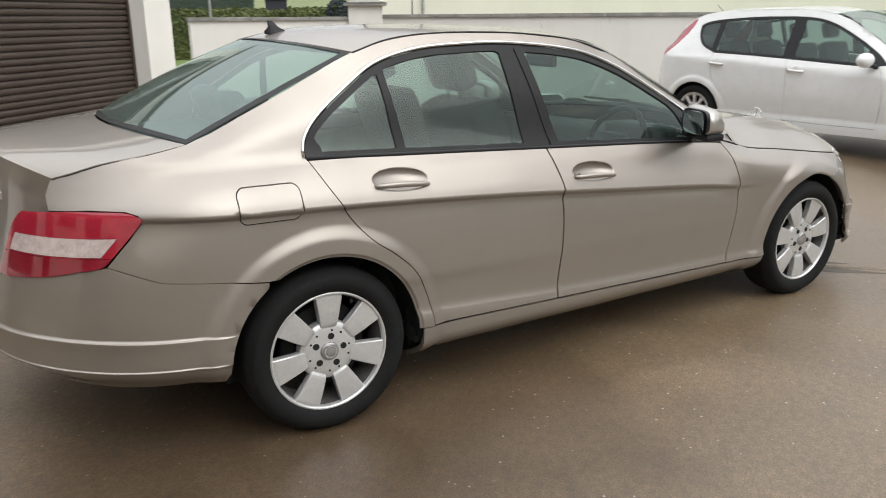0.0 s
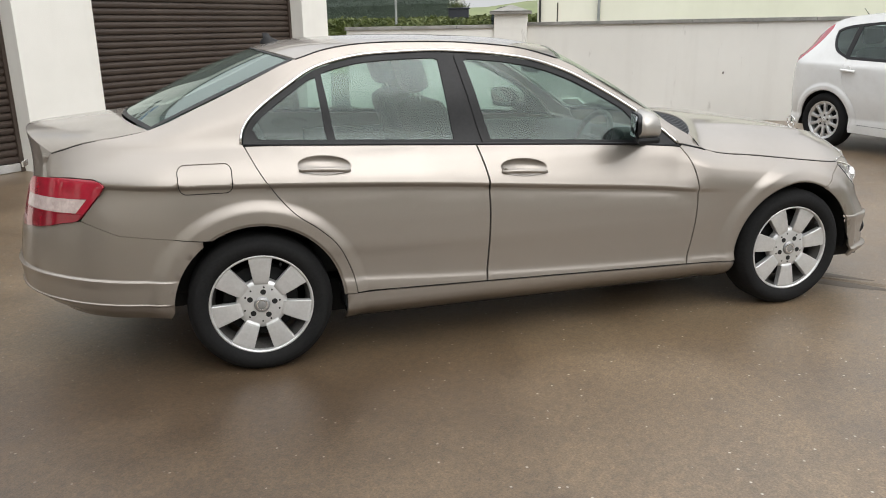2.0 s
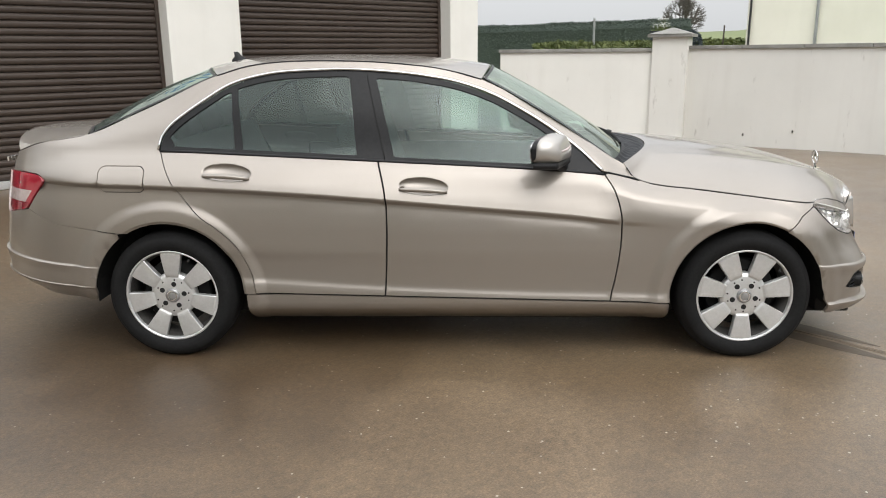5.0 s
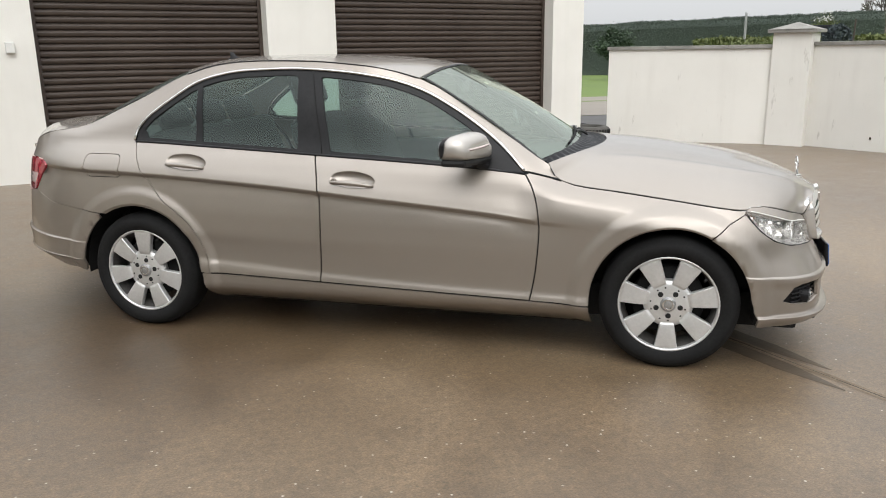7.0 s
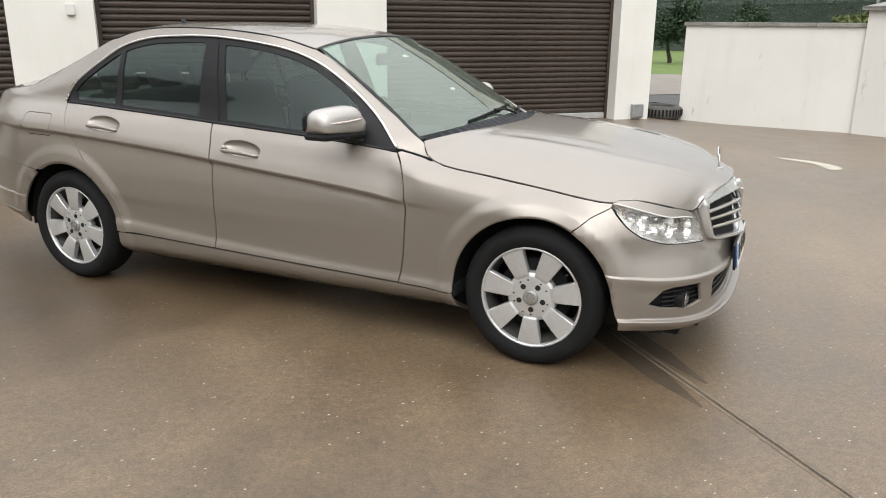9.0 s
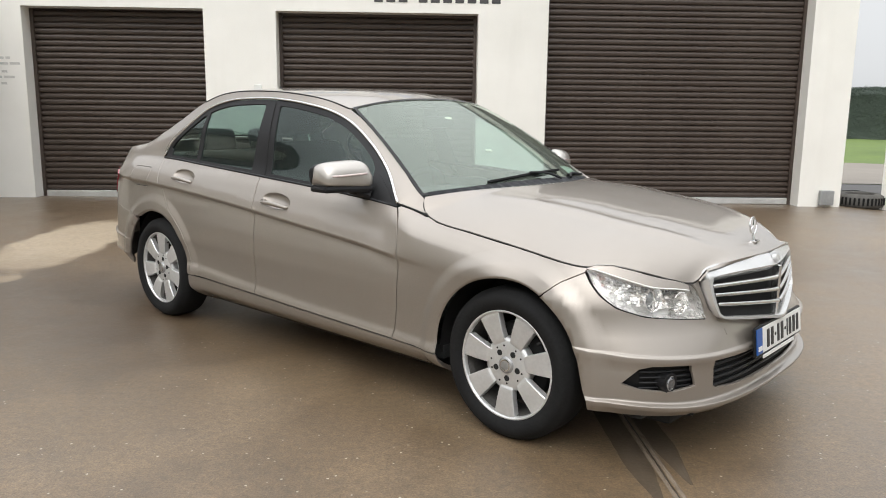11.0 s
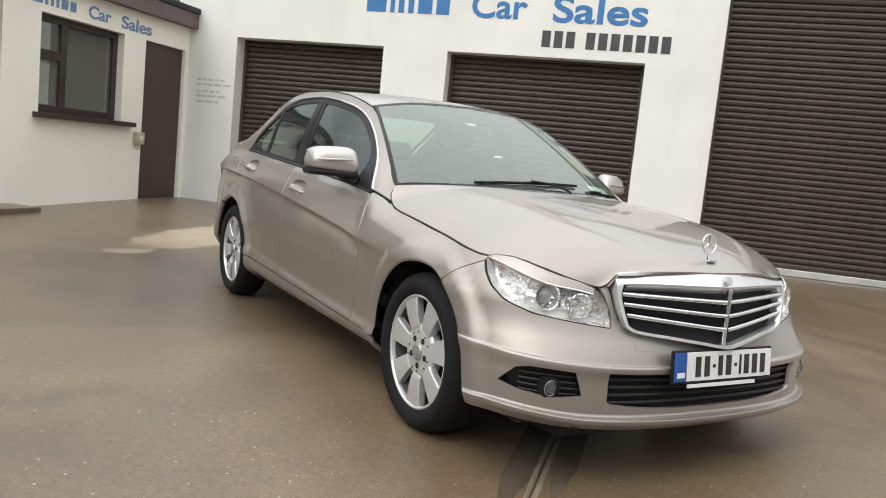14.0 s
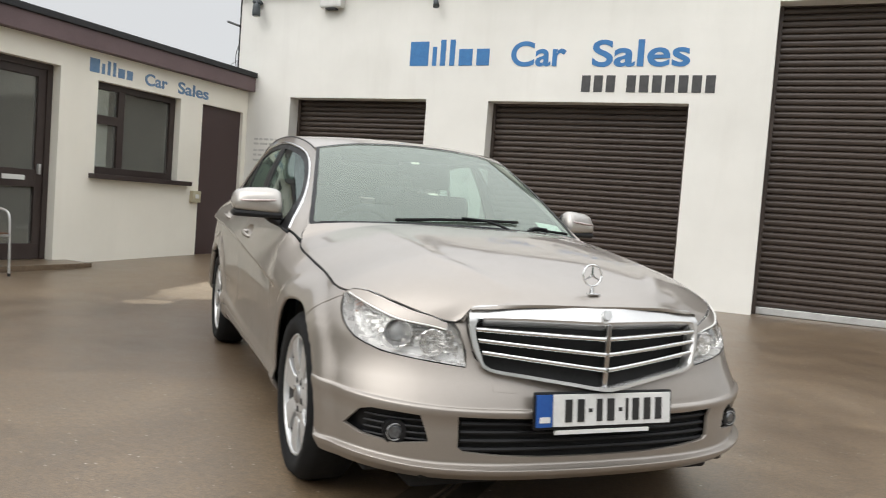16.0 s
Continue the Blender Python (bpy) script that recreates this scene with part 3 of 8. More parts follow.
def build_office():
    o = empty("office_building", pose(OX, 0, 0), "low cream rendered office with dark door and window", "office")
    door, win, store = (1.53, 2.42, 2.37), (2.955, 4.365, 1.165, 2.30), (4.80, 5.70, 2.30)
    T, H, Z0 = 0.26, 2.72, -0.1
    # a comb of piers under the lintel band, with the window hole cut by a pier below it
    run = [(-2.2, H), (-2.2, Z0), (door[0], Z0), (door[0], door[2]), (door[1], door[2]), (door[1], Z0), (win[0], Z0), (win[0], win[3]), (win[1], win[3]), (win[1], Z0),
           (store[0], Z0), (store[0], store[2]), (store[1], store[2]), (store[1], Z0), (WALL_Y - 0.002, Z0), (WALL_Y - 0.002, H)]
    bm = slab(run, T)
    bmesh.ops.transform(bm, matrix=pose(0, 0, 0, 0, 0, 90), verts=bm.verts)
    part("front_wall", bm, CREAM_WALL, o)
    part("window_wall", box(-T, 0, win[0], win[1], Z0, win[2]), CREAM_WALL, o)
    part("side_wall", box(-5, -T, -2.2, -1.94, -0.1, H), CREAM_WALL, o)
    part("back_wall", box(-5, -4.74, -1.94, WALL_Y, -0.1, H), ROOM_PAINT, o)
    part("inner_wall", box(-4.74, -T, 2.62, 2.72, -0.1, H), ROOM_PAINT, o)
    part("inner_wall", box(-4.74, -T, 4.56, 4.66, -0.1, H), ROOM_PAINT, o)
    part("room_floor", box(-4.74, -T, -1.94, WALL_Y, -0.1, 0.11), ROOM_PAINT, o)
    part("roof", box(-5.1, 0.10, -2.4, WALL_Y - 0.004, 2.74, 2.84), FELT, o)
    part("fascia", box(0.0, 0.13, -2.4, WALL_Y - 0.004, 2.635, 2.845, 0.006), FASCIA_PAINT, o, "maroon painted fascia board")
    part("roof_edge", box(-0.1, 0.16, -2.45, WALL_Y - 0.004, 2.845, 2.925, 0.012), FELT, o, "black felt roof edge")
    # glazed entrance door
    d = part("door", box(-0.20, -0.14, door[0] + 0.07, door[1] - 0.07, 0.12, 0.30, 0.004), BROWN_WOOD, o, "dark brown glazed office door")
    y0, y1 = door[0] + 0.07, door[1] - 0.07
    bm = bmesh.new()
    for a in ((y0, y0 + 0.10, 0.30, 2.30), (y1 - 0.10, y1, 0.30, 2.30), (y0 + 0.10, y1 - 0.10, 0.95, 1.15), (y0 + 0.10, y1 - 0.10, 2.21, 2.30)):
        add_box(bm, -0.20, -0.14, *a, 0.004)
    part("stile", bm, BROWN_WOOD, d)
    for z0, z1 in ((0.30, 0.95), (1.15, 2.21)):
        part("pane", box(-0.175, -0.168, y0 + 0.10, y1 - 0.10, z0, z1), ROOM_GLASS, d).visible_shadow = False
    part("letter_plate", box(-0.14, -0.128, 1.84, 2.12, 1.025, 1.08, 0.004), WHITE_PLASTIC, d, "white letter plate")
    part("door_handle", box(-0.14, -0.10, y1 - 0.08, y1 - 0.05, 1.10, 1.22, 0.006), ALUMINIUM, d)
    bm = bmesh.new()
    for a in ((door[0], y0, 0.05, door[2]), (y1, door[1], 0.05, door[2]), (y0, y1, 2.30, door[2])):
        add_box(bm, -0.22, -0.12, *a, 0.004)
    part("door_frame", bm, BROWN_WOOD, o)
    part("door_step", box(-0.22, 0.42, 1.25, 2.62, -0.05, 0.115, 0.012), CONCRETE, o, "low concrete door step")
    # window
    w = part("window", box(-0.17, -0.10, win[0], win[1], win[2], win[2] + 0.09, 0.004), BROWN_WOOD, o, "dark brown framed office window")
    a0, a1, z0, z1 = win
    bm = bmesh.new()
    for q in ((a0, a0 + 0.07, z0 + 0.09, z1), (a1 - 0.09, a1, z0 + 0.09, z1), (a0 + 0.07, a1 - 0.09, z1 - 0.08, z1), (a0 + 0.42, a0 + 0.52, z0 + 0.09, z1 - 0.08),
              (a0 + 0.07, a0 + 0.42, 1.79, 1.90)):
        add_box(bm, -0.17, -0.10, *q, 0.004)
    part("window_frame", bm, BROWN_WOOD, w)
    for q in ((a0 + 0.07, a0 + 0.42, z0 + 0.09, 1.79), (a0 + 0.07, a0 + 0.42, 1.90, z1 - 0.08), (a0 + 0.52, a1 - 0.09, z0 + 0.09, z1 - 0.08)):
        part("pane", box(-0.14, -0.133, *q), ROOM_GLASS, w).visible_shadow = False
    part("window_sill", box(-0.12, 0.10, a0 - 0.08, a1 + 0.2, z0 - 0.06, z0, 0.008), BROWN_WOOD, w)
    part("blind", box(-0.150, -0.145, a0 + 0.075, a0 + 0.30, z0 + 0.10, z1 - 0.09), WHITE_PLASTIC, w, "white roller blind behind the casement")
    # flush store door
    part("store_door", box(-0.10, -0.05, store[0], store[1], 0.09, store[2], 0.004), PURPLE_PAINT, o, "plain dark maroon store door")
    # painted office sign
    sg = None
    for p, q, z in ((2.815, 2.96, 2.55), (2.995, 3.04, 2.51), (3.08, 3.125, 2.555), (3.165, 3.21, 2.555), (3.245, 3.35, 2.50), (3.385, 3.48, 2.50)):
        bar = part("painted_sign" if sg is None else "sign_bar", box(0, 0.004, p, q, 2.385, z, 0.001), SIGN_FADED, sg or o, "" if sg else "faded blue painted sign letters")
        sg = sg or bar
    turn = lambda y, z: pose(0.002, y, z, 90, 0, 90)
    lettering("sign_word", "Car", 0.21, 0.40, SIGN_FADED, sg, turn(3.69, 2.38))
    lettering("sign_word", "Sales", 0.22, 0.61, SIGN_FADED, sg, turn(4.29, 2.37))
    return o


build_office()
t = empty("socket_box", pose(OX, 4.70, 0.965), "yellowed plastic socket box beside the store door", "socket box")
part("cover", box(0, 0.07, -0.07, 0.09, -0.085, 0.08, 0.012), CREAM_PLASTIC, t)
part("plug", box(0.072, 0.09, -0.03, 0.03, -0.03, 0.03, 0.006), WHITE_PLASTIC, t)

# ---------------------------------------------------------------- yard walls
def wall_run(name, a, b, z0, h, thick, label):
    """A rendered yard wall from a to b with a coping."""
    a, b = Vector((*a, 0)), Vector((*b, 0))
    L = (b - a).length
    ang = math.degrees(math.atan2(b.y - a.y, b.x - a.x))
    w = empty(name, pose(a.x, a.y, 0, 0, 0, ang), label, "wall", kind="structure")
    bm = bmesh.new()
    add_box(bm, 0, L, 0, thick, z0, h)
    part("wall_face", bm, YARD_WALL, w)
    bm = bmesh.new()
    x, r = 0.0, random.Random(7)
    while x < L - 0.01:
        e = min(x + r.uniform(0.85, 0.95), L)
        add_box(bm, x + 0.003 - (0.03 if x == 0 else 0), e - 0.003, -0.035, thick + 0.035, h, h + 0.055 + r.uniform(0, 0.004), 0.008)
        x = e
    part("coping", bm, COPING, w, "weathered grey concrete coping")
    return w


wall_run("yard_wall", (6.52, 5.91), (8.15, 3.985), -0.2, 1.44, 0.22, "white rendered yard wall with grey coping")
wall_run("yard_wall", (8.42, 3.60), (8.98, -7.0), -0.2, 1.47, 0.22, "long white rendered yard wall with grey coping")
# rusty stubs left in the long wall
for y, z, w in ((2.60, 0.185, 0.018), (1.86, 0.275, 0.016), (0.41, 0.73, 0.018), (-0.9, 0.30, 0.012)):
    x = 8.42 + 0.0528 * (3.60 - y)
    t = empty("wall_stub", pose(x, y, z, 0, 20, 0), "small rusty metal stub in the rendered wall", "stub", "wall stubs")
    part("stub", box(-0.02, 0.004, -w / 2, w / 2, -w, w, 0.003), BARK, t)
t = empty("gate_pier", pose(8.37, 3.86, 0, 0, 0, -68), "white rendered wall pier with pyramid cap", "pier", kind="structure")
part("pier_shaft", box(-0.27, 0.27, -0.24, 0.24, -0.2, 1.66), YARD_WALL, t)
bm = box(-0.34, 0.34, -0.31, 0.31, 1.66, 1.71, 0.006)
bmesh.ops.create_cone(bm, cap_ends=True, segments=4, radius1=0.455, radius2=0.02, depth=0.10, matrix=pose(0, 0, 1.76, 0, 0, 45))
part("pier_cap", bm, COPING, t)

# ---------------------------------------------------------------- car surfaces
from mathutils.geometry import delaunay_2d_cdt


def pchip(pts):
    """A smooth curve through (t, value) pairs that never overshoots."""
    x, y = [p[0] for p in pts], [p[1] for p in pts]
    n = len(x)
    h = [x[k + 1] - x[k] for k in range(n - 1)]
    d = [(y[k + 1] - y[k]) / h[k] for k in range(n - 1)]
    m = [d[0]] + [0.0] * (n - 2) + [d[-1]]
    for k in range(1, n - 1):
        if d[k - 1] * d[k] > 0:
            a, b = 2 * h[k] + h[k - 1], h[k] + 2 * h[k - 1]
            m[k] = (a + b) / (a / d[k - 1] + b / d[k])

    def value(t):
        if t <= x[0]:
            return y[0]
        if t >= x[-1]:
            return y[-1]
        k = 0
        while t > x[k + 1]:
            k += 1
        s = (t - x[k]) / h[k]
        s2, s3 = s * s, s * s * s
        return (2 * s3 - 3 * s2 + 1) * y[k] + (s3 - 2 * s2 + s) * h[k] * m[k] + (3 * s2 - 2 * s3) * y[k + 1] + (s3 - s2) * h[k] * m[k + 1]
    return value


def spline(pts, step=0.02):
    """Points along a Catmull-Rom curve through pts."""
    p = [Vector((*q, 0)) if len(q) == 2 else Vector(q) for q in pts]
    p = [2 * p[0] - p[1]] + p + [2 * p[-1] - p[-2]]
    out = []
    for k in range(1, len(p) - 2):
        n = max(2, int((p[k + 1] - p[k]).length / step))
        for j in range(n):
            s = j / n
            out.append(0.5 * (2 * p[k] + (p[k + 1] - p[k - 1]) * s + (2 * p[k - 1] - 5 * p[k] + 4 * p[k + 1] - p[k + 2]) * s * s + (3 * p[k] - p[k - 1] - 3 * p[k + 1] + p[k + 2]) * s ** 3))
    out.append(p[-2])
    return [tuple(v)[:len(pts[0])] for v in out]


def arc(cx, cy, r, a0, a1, n=24):
    return [(cx + r * math.cos(radians(a0 + (a1 - a0) * k / n)), cy + r * math.sin(radians(a0 + (a1 - a0) * k / n))) for k in range(n + 1)]


def offset_line(pts, d):
    """A run of points moved d to its left."""
    out = []
    for k, p in enumerate(pts):
        a, b = pts[max(k - 1, 0)], pts[min(k + 1, len(pts) - 1)]
        tx, ty = b[0] - a[0], b[1] - a[1]
        n = math.hypot(tx, ty) or 1
        out.append((p[0] - ty / n * d, p[1] + tx / n * d))
    return out


def area(poly):
    return sum(a[0] * b[1] - b[0] * a[1] for a, b in zip(poly, poly[1:] + poly[:1])) / 2


def tidy(poly, step=None):
    """Drops doubled points and fills long edges."""
    out = []
    for p in poly:
        if not out or math.hypot(p[0] - out[-1][0], p[1] - out[-1][1]) > 0.0025:
            out.append(tuple(p))
    if math.hypot(out[0][0] - out[-1][0], out[0][1] - out[-1][1]) < 0.0025:
        out.pop()
    if step:
        full = []
        for a, b in zip(out, out[1:] + out[:1]):
            n = max(1, int(math.hypot(b[0] - a[0], b[1] - a[1]) / step))
            full += [(a[0] + (b[0] - a[0]) * k / n, a[1] + (b[1] - a[1]) * k / n) for k in range(n)]
        out = full
    return out if area(out) > 0 else out[::-1]


def inset(poly, d):
    """The outline shrunk inwards by d."""
    poly = tidy(poly)
    out, n = [], len(poly)
    for k in range(n):
        a, p, b = poly[k - 1], poly[k], poly[(k + 1) % n]
        n1 = Vector((-(p[1] - a[1]), p[0] - a[0])).normalized()
        n2 = Vector((-(b[1] - p[1]), b[0] - p[0])).normalized()
        m = n1 + n2
        m = m / max(m.length_squared / 2, 0.35) if m.length > 1e-6 else n1
        out.append((p[0] + m.x * d, p[1] + m.y * d))
    return out


def inside(px, py, poly):
    """Which of the points lie in the outline."""
    q = np.array(poly)
    r = np.zeros(len(px), bool)
    x1, y1 = q[-1]
    for x2, y2 in q:
        if y1 != y2:
            r ^= ((y2 > py) != (y1 > py)) & (px < (x1 - x2) * (py - y2) / (y1 - y2) + x2)
        x1, y1 = x2, y2
    return r


def panel_data(outer, f, holes=(), step=0.035, depth=0.012, lines=(), out=None):
    """A pressed sheet: the outline in two parameters, meshed, laid on the surface f, with turned-in edges. Returns points, faces and normals."""
    loops = [tidy(outer, step)] + [tidy(h, step) for h in holes]
    pts = [p for lp in loops for p in lp]
    edges, k = [], 0
    for lp in loops:
        edges += [(k + i, k + (i + 1) % len(lp)) for i in range(len(lp))]
        k += len(lp)
    b = np.array(loops[0])
    gx, gy = np.meshgrid(np.arange(b[:, 0].min(), b[:, 0].max(), step), np.arange(b[:, 1].min(), b[:, 1].max(), step))
    gx[1::2] += step / 2
    g = np.column_stack([gx.ravel(), gy.ravel()])
    bp = np.array(pts)

    def within(q, far):
        k = inside(q[:, 0], q[:, 1], loops[0])
        for h in loops[1:]:
            k &= ~inside(q[:, 0], q[:, 1], h)
        if k.any():
            d = np.full(len(q), 0.0)
            d[k] = ((q[k][:, None, :] - bp[None, :, :]) ** 2).sum(2).min(1)
            k &= d > far * far
        return k
    allp = [Vector(p) for p in pts]
    fixed = []
    for ln in lines:
        q = np.array(ln)
        k = within(q, 0.004)
        last = None
        for c, o in zip(ln, k):
            if o:
                allp.append(Vector(c))
                fixed.append(c)
                if last is not None:
                    edges.append((last, len(allp) - 1))
                last = len(allp) - 1
            else:
                last = None
    g = g[within(g, 0.35 * step)]
    if fixed and len(g):
        fx = np.array(fixed)
        g = g[((g[:, None, :] - fx[None, :, :]) ** 2).sum(2).min(1) > (0.45 * step) ** 2]
    allp += [Vector(q) for q in g.tolist()]
    v2, _, tri, *_ = delaunay_2d_cdt(allp, edges, [], 0, 1e-6)
    cx = np.array([sum(v2[i].x for i in t) / len(t) for t in tri])
    cy = np.array([sum(v2[i].y for i in t) / len(t) for t in tri])
    ok = inside(cx, cy, loops[0])
    for h in loops[1:]:
        ok &= ~inside(cx, cy, h)
    tri = [list(t) for t, o in zip(tri, ok) if o]
    used = sorted({i for t in tri for i in t})
    ren = {i: k for k, i in enumerate(used)}
    tri = [[ren[i] for i in t] for t in tri]
    P, N = [], []
    e = 0.0015
    for i in used:
        a, c = v2[i].x, v2[i].y
        p = Vector(f(a, c))
        du = Vector(f(a + e, c)) - Vector(f(a - e, c))
        dv = Vector(f(a, c + e)) - Vector(f(a, c - e))
        n = du.cross(dv)
        n = n.normalized() if n.length > 1e-12 else Vector((0, 0, 1))
        P.append(p)
        N.append(n)
    mid = sum(P, Vector()) / len(P)
    mn = sum(N, Vector())
    o = Vector(out) if out else Vector((mid.x * 0.3, mid.y, mid.z - 0.5))
    if mn.dot(o) < 0:
        N = [-n for n in N]
        tri = [t[::-1] for t in tri]
    if sum((P[t[1]] - P[t[0]]).cross(P[t[2]] - P[t[0]]).dot(N[t[0]]) for t in tri) < 0:
        tri = [t[::-1] for t in tri]
    if depth:
        once = {}
        for t in tri:
            for a, c in zip(t, t[1:] + t[:1]):
                once[(a, c)] = 1
        rim = [(a, c) for a, c in once if (c, a) not in once]
        for a, c in rim:
            side = (P[c] - P[a]).cross(N[a]).normalized()
            k = len(P)
            P += [P[a].copy(), P[c].copy(), P[c] - N[c] * depth, P[a] - N[a] * depth]
            N += [(side + N[a] * 0.6).normalized(), (side + N[c] * 0.6).normalized(), side, side]
            tri.append([k + 1, k, k + 3, k + 2])
    return P, tri, N


def place(name, data, mat, parent, label="", flip=False):
    """Makes a part of meshed data, on its own side or mirrored to the other."""
    P, F, N = data
    s = -1 if flip else 1
    me = bpy.data.meshes.new(name)
    me.from_pydata([(p[0], p[1] * s, p[2]) for p in P], [], [t[::-1] for t in F] if flip else F)
    me.materials.append(mat)
    me.shade_smooth()
    me.normals_split_custom_set_from_vertices([(n[0], n[1] * s, n[2]) for n in N])
    ob = new(name, me)
    ob.parent = parent
    return tagged(ob, label=label)


def join_data(a, *others):
    P, F, N = list(a[0]), list(a[1]), list(a[2])
    for b in others:
        k = len(P)
        P += b[0]
        N += b[2]
        F += [[i + k for i in t] for t in b[1]]
    return P, F, N


def mirrored(d):
    m = lambda v: Vector((v[0], -v[1], v[2]))
    return [m(p) for p in d[0]], [t[::-1] for t in d[1]], [m(n) for n in d[2]]


def grid_data(f, nu, nv, depth=0.0, up=(0, 0, 1)):
    """A sheet f(u, v) over the unit square."""
    P, N, F = [], [], []
    e = 0.002
    for i in range(nu + 1):
        for j in range(nv + 1):
            u, v = i / nu, j / nv
            p = Vector(f(u, v))
            du = Vector(f(min(u + e, 1), v)) - Vector(f(max(u - e, 0), v))
            dv = Vector(f(u, min(v + e, 1))) - Vector(f(u, max(v - e, 0)))
            n = du.cross(dv)
            P.append(p)
            N.append(n.normalized() if n.length > 1e-14 else Vector(up))
    flip = sum(N, Vector()).dot(Vector(up)) < 0
    if flip:
        N = [-n for n in N]
    w = nv + 1
    for i in range(nu):
        for j in range(nv):
            q = [i * w + j, (i + 1) * w + j, (i + 1) * w + j + 1, i * w + j + 1]
            F.append(q)
    if sum((P[q[1]] - P[q[0]]).cross(P[q[2]] - P[q[0]]).dot(N[q[0]]) for q in F) < 0:
        F = [t[::-1] for t in F]
    if depth:
        rim = [i * w for i in range(nu + 1)] + [nu * w + j for j in range(1, nv + 1)] + [i * w + nv for i in range(nu - 1, -1, -1)] + [j for j in range(nv - 1, 0, -1)]
        once = {(a, c) for t in F for a, c in zip(t, t[1:] + t[:1])}
        for a, c in zip(rim, rim[1:] + rim[:1]):
            if (a, c) not in once:
                a, c = c, a
            side = (P[c] - P[a]).cross(N[a])
            side = side.normalized() if side.length > 1e-9 else N[a]
            k = len(P)
            P += [P[a].copy(), P[c].copy(), P[c] - N[c] * depth, P[a] - N[a] * depth]
            N += [(side + N[a] * 0.6).normalized(), (side + N[c] * 0.6).normalized(), side, side]
            F.append([k + 1, k, k + 3, k + 2])
    return P, F, N


def ribbon(pts, width, f, lift, mat, name, parent, label="", flip=False, thick=0.006):
    """A raised moulding along a curve of surface parameters."""
    a, b = offset_line(pts, width / 2), offset_line(pts, -width / 2)
    bm = bmesh.new()
    e = 0.002
    rows = []
    for p, q, c in zip(a, b, pts):
        n = (Vector(f(c[0] + e, c[1])) - Vector(f(c[0] - e, c[1]))).cross(Vector(f(c[0], c[1] + e)) - Vector(f(c[0], c[1] - e)))
        n = n.normalized() if n.length else Vector((0, -1, 0))
        if n.y > 0:
            n = -n
        p3, q3 = Vector(f(*p)), Vector(f(*q))
        ring = [p3 - n * thick, p3 + n * lift * 0.5, (p3 * 0.7 + q3 * 0.3) + n * lift, (p3 * 0.3 + q3 * 0.7) + n * lift, q3 + n * lift * 0.5, q3 - n * thick]
        rows.append([bm.verts.new((v.x, -v.y if flip else v.y, v.z)) for v in ring])
    for r, s in zip(rows, rows[1:]):
        for k in range(5):
            bm.faces.new((r[k], r[k + 1], s[k + 1], s[k]))
    bm.faces.new(rows[0])
    bm.faces.new(rows[-1][::-1])
    bmesh.ops.recalc_face_normals(bm, faces=bm.faces[:])
    return part(name, bm, mat, parent, label, True)


PAINT = make_paint("champagne_metallic_paint", (0.311, 0.278, 0.245), 0.68, 0.43, 0.14, True)
WHITE_PAINT = make_paint("white_car_paint", (0.72, 0.72, 0.71), 0.0, 0.32, 0.0)
CAR_GLASS = make_glass("car_side_glass", (0.47, 0.60, 0.555), 0.022, 0.050, rough=0.05)
SCREEN_GLASS = make_glass("car_screen_glass", (0.64, 0.77, 0.72), 0.23, 0.075, (0.37, 0.42, 0.36), (0.90, 0.97, 0.90), 0.04)
REAR_GLASS = make_glass("rear_screen_glass", (0.48, 0.60, 0.55), 0.16, 0.06)
CHROME = surface("chrome_trim", (0.66, 0.66, 0.66), (0.76, 0.76, 0.755), 0.12, 1.0, scale=9, spread=0.04)
SATIN_CHROME = surface("satin_chrome", (0.62, 0.62, 0.61), (0.68, 0.68, 0.67), 0.24, 0.7, scale=9, relief=0.0, spread=0.02)
CAP_GREY = surface("grey_hub_cap", (0.30, 0.30, 0.30), (0.38, 0.38, 0.38), 0.35, 0.6, scale=9)
ALLOY = surface("silver_alloy", (0.58, 0.58, 0.575), (0.67, 0.67, 0.665), 0.38, 0.6, scale=5)
# inner rim: the shade inside the wheel is put into this dark colour
BARREL = surface("shade_painted_barrel", (0.050, 0.047, 0.044), (0.11, 0.105, 0.10), 0.6, 0.2, scale=7)
SCUTTLE = surface("shiny_black_scuttle", (0.007, 0.008, 0.010), (0.014, 0.015, 0.018), 0.5, scale=20, relief=0.2)
SCUTTLE.node_tree.nodes["Principled BSDF"].inputs["Specular IOR Level"].default_value = 0.25
TRIM_BLACK = surface("satin_black_trim", (0.008, 0.008, 0.009), (0.014, 0.014, 0.015), 0.42, scale=12)
TRIM_BLACK.node_tree.nodes["Principled BSDF"].inputs["Specular IOR Level"].default_value = 0.25
CABIN = surface("dark_grey_cabin_trim", (0.024, 0.026, 0.027), (0.040, 0.042, 0.043), 0.7, scale=8)
SEAT_CLOTH = surface("charcoal_seat_cloth", (0.020, 0.022, 0.023), (0.034, 0.036, 0.037), 0.85, scale=12, relief=0.2)
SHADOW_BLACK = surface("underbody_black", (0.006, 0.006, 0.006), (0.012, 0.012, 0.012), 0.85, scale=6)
RED_LENS = surface("red_lamp_lens", (0.27, 0.008, 0.022), (0.36, 0.013, 0.032), 0.14, 0.0, scale=14, coat=1.0, spread=0.04)
DARK_RED_LENS = surface("dark_red_lamp_lens", (0.19, 0.006, 0.016), (0.26, 0.010, 0.024), 0.14, 0.0, scale=14, coat=1.0, spread=0.04)
CLEAR_LENS = surface("frosted_lamp_lens", (0.42, 0.34, 0.32), (0.60, 0.50, 0.48), 0.16, 0.0, scale=30, coat=1.0, spread=0.05)
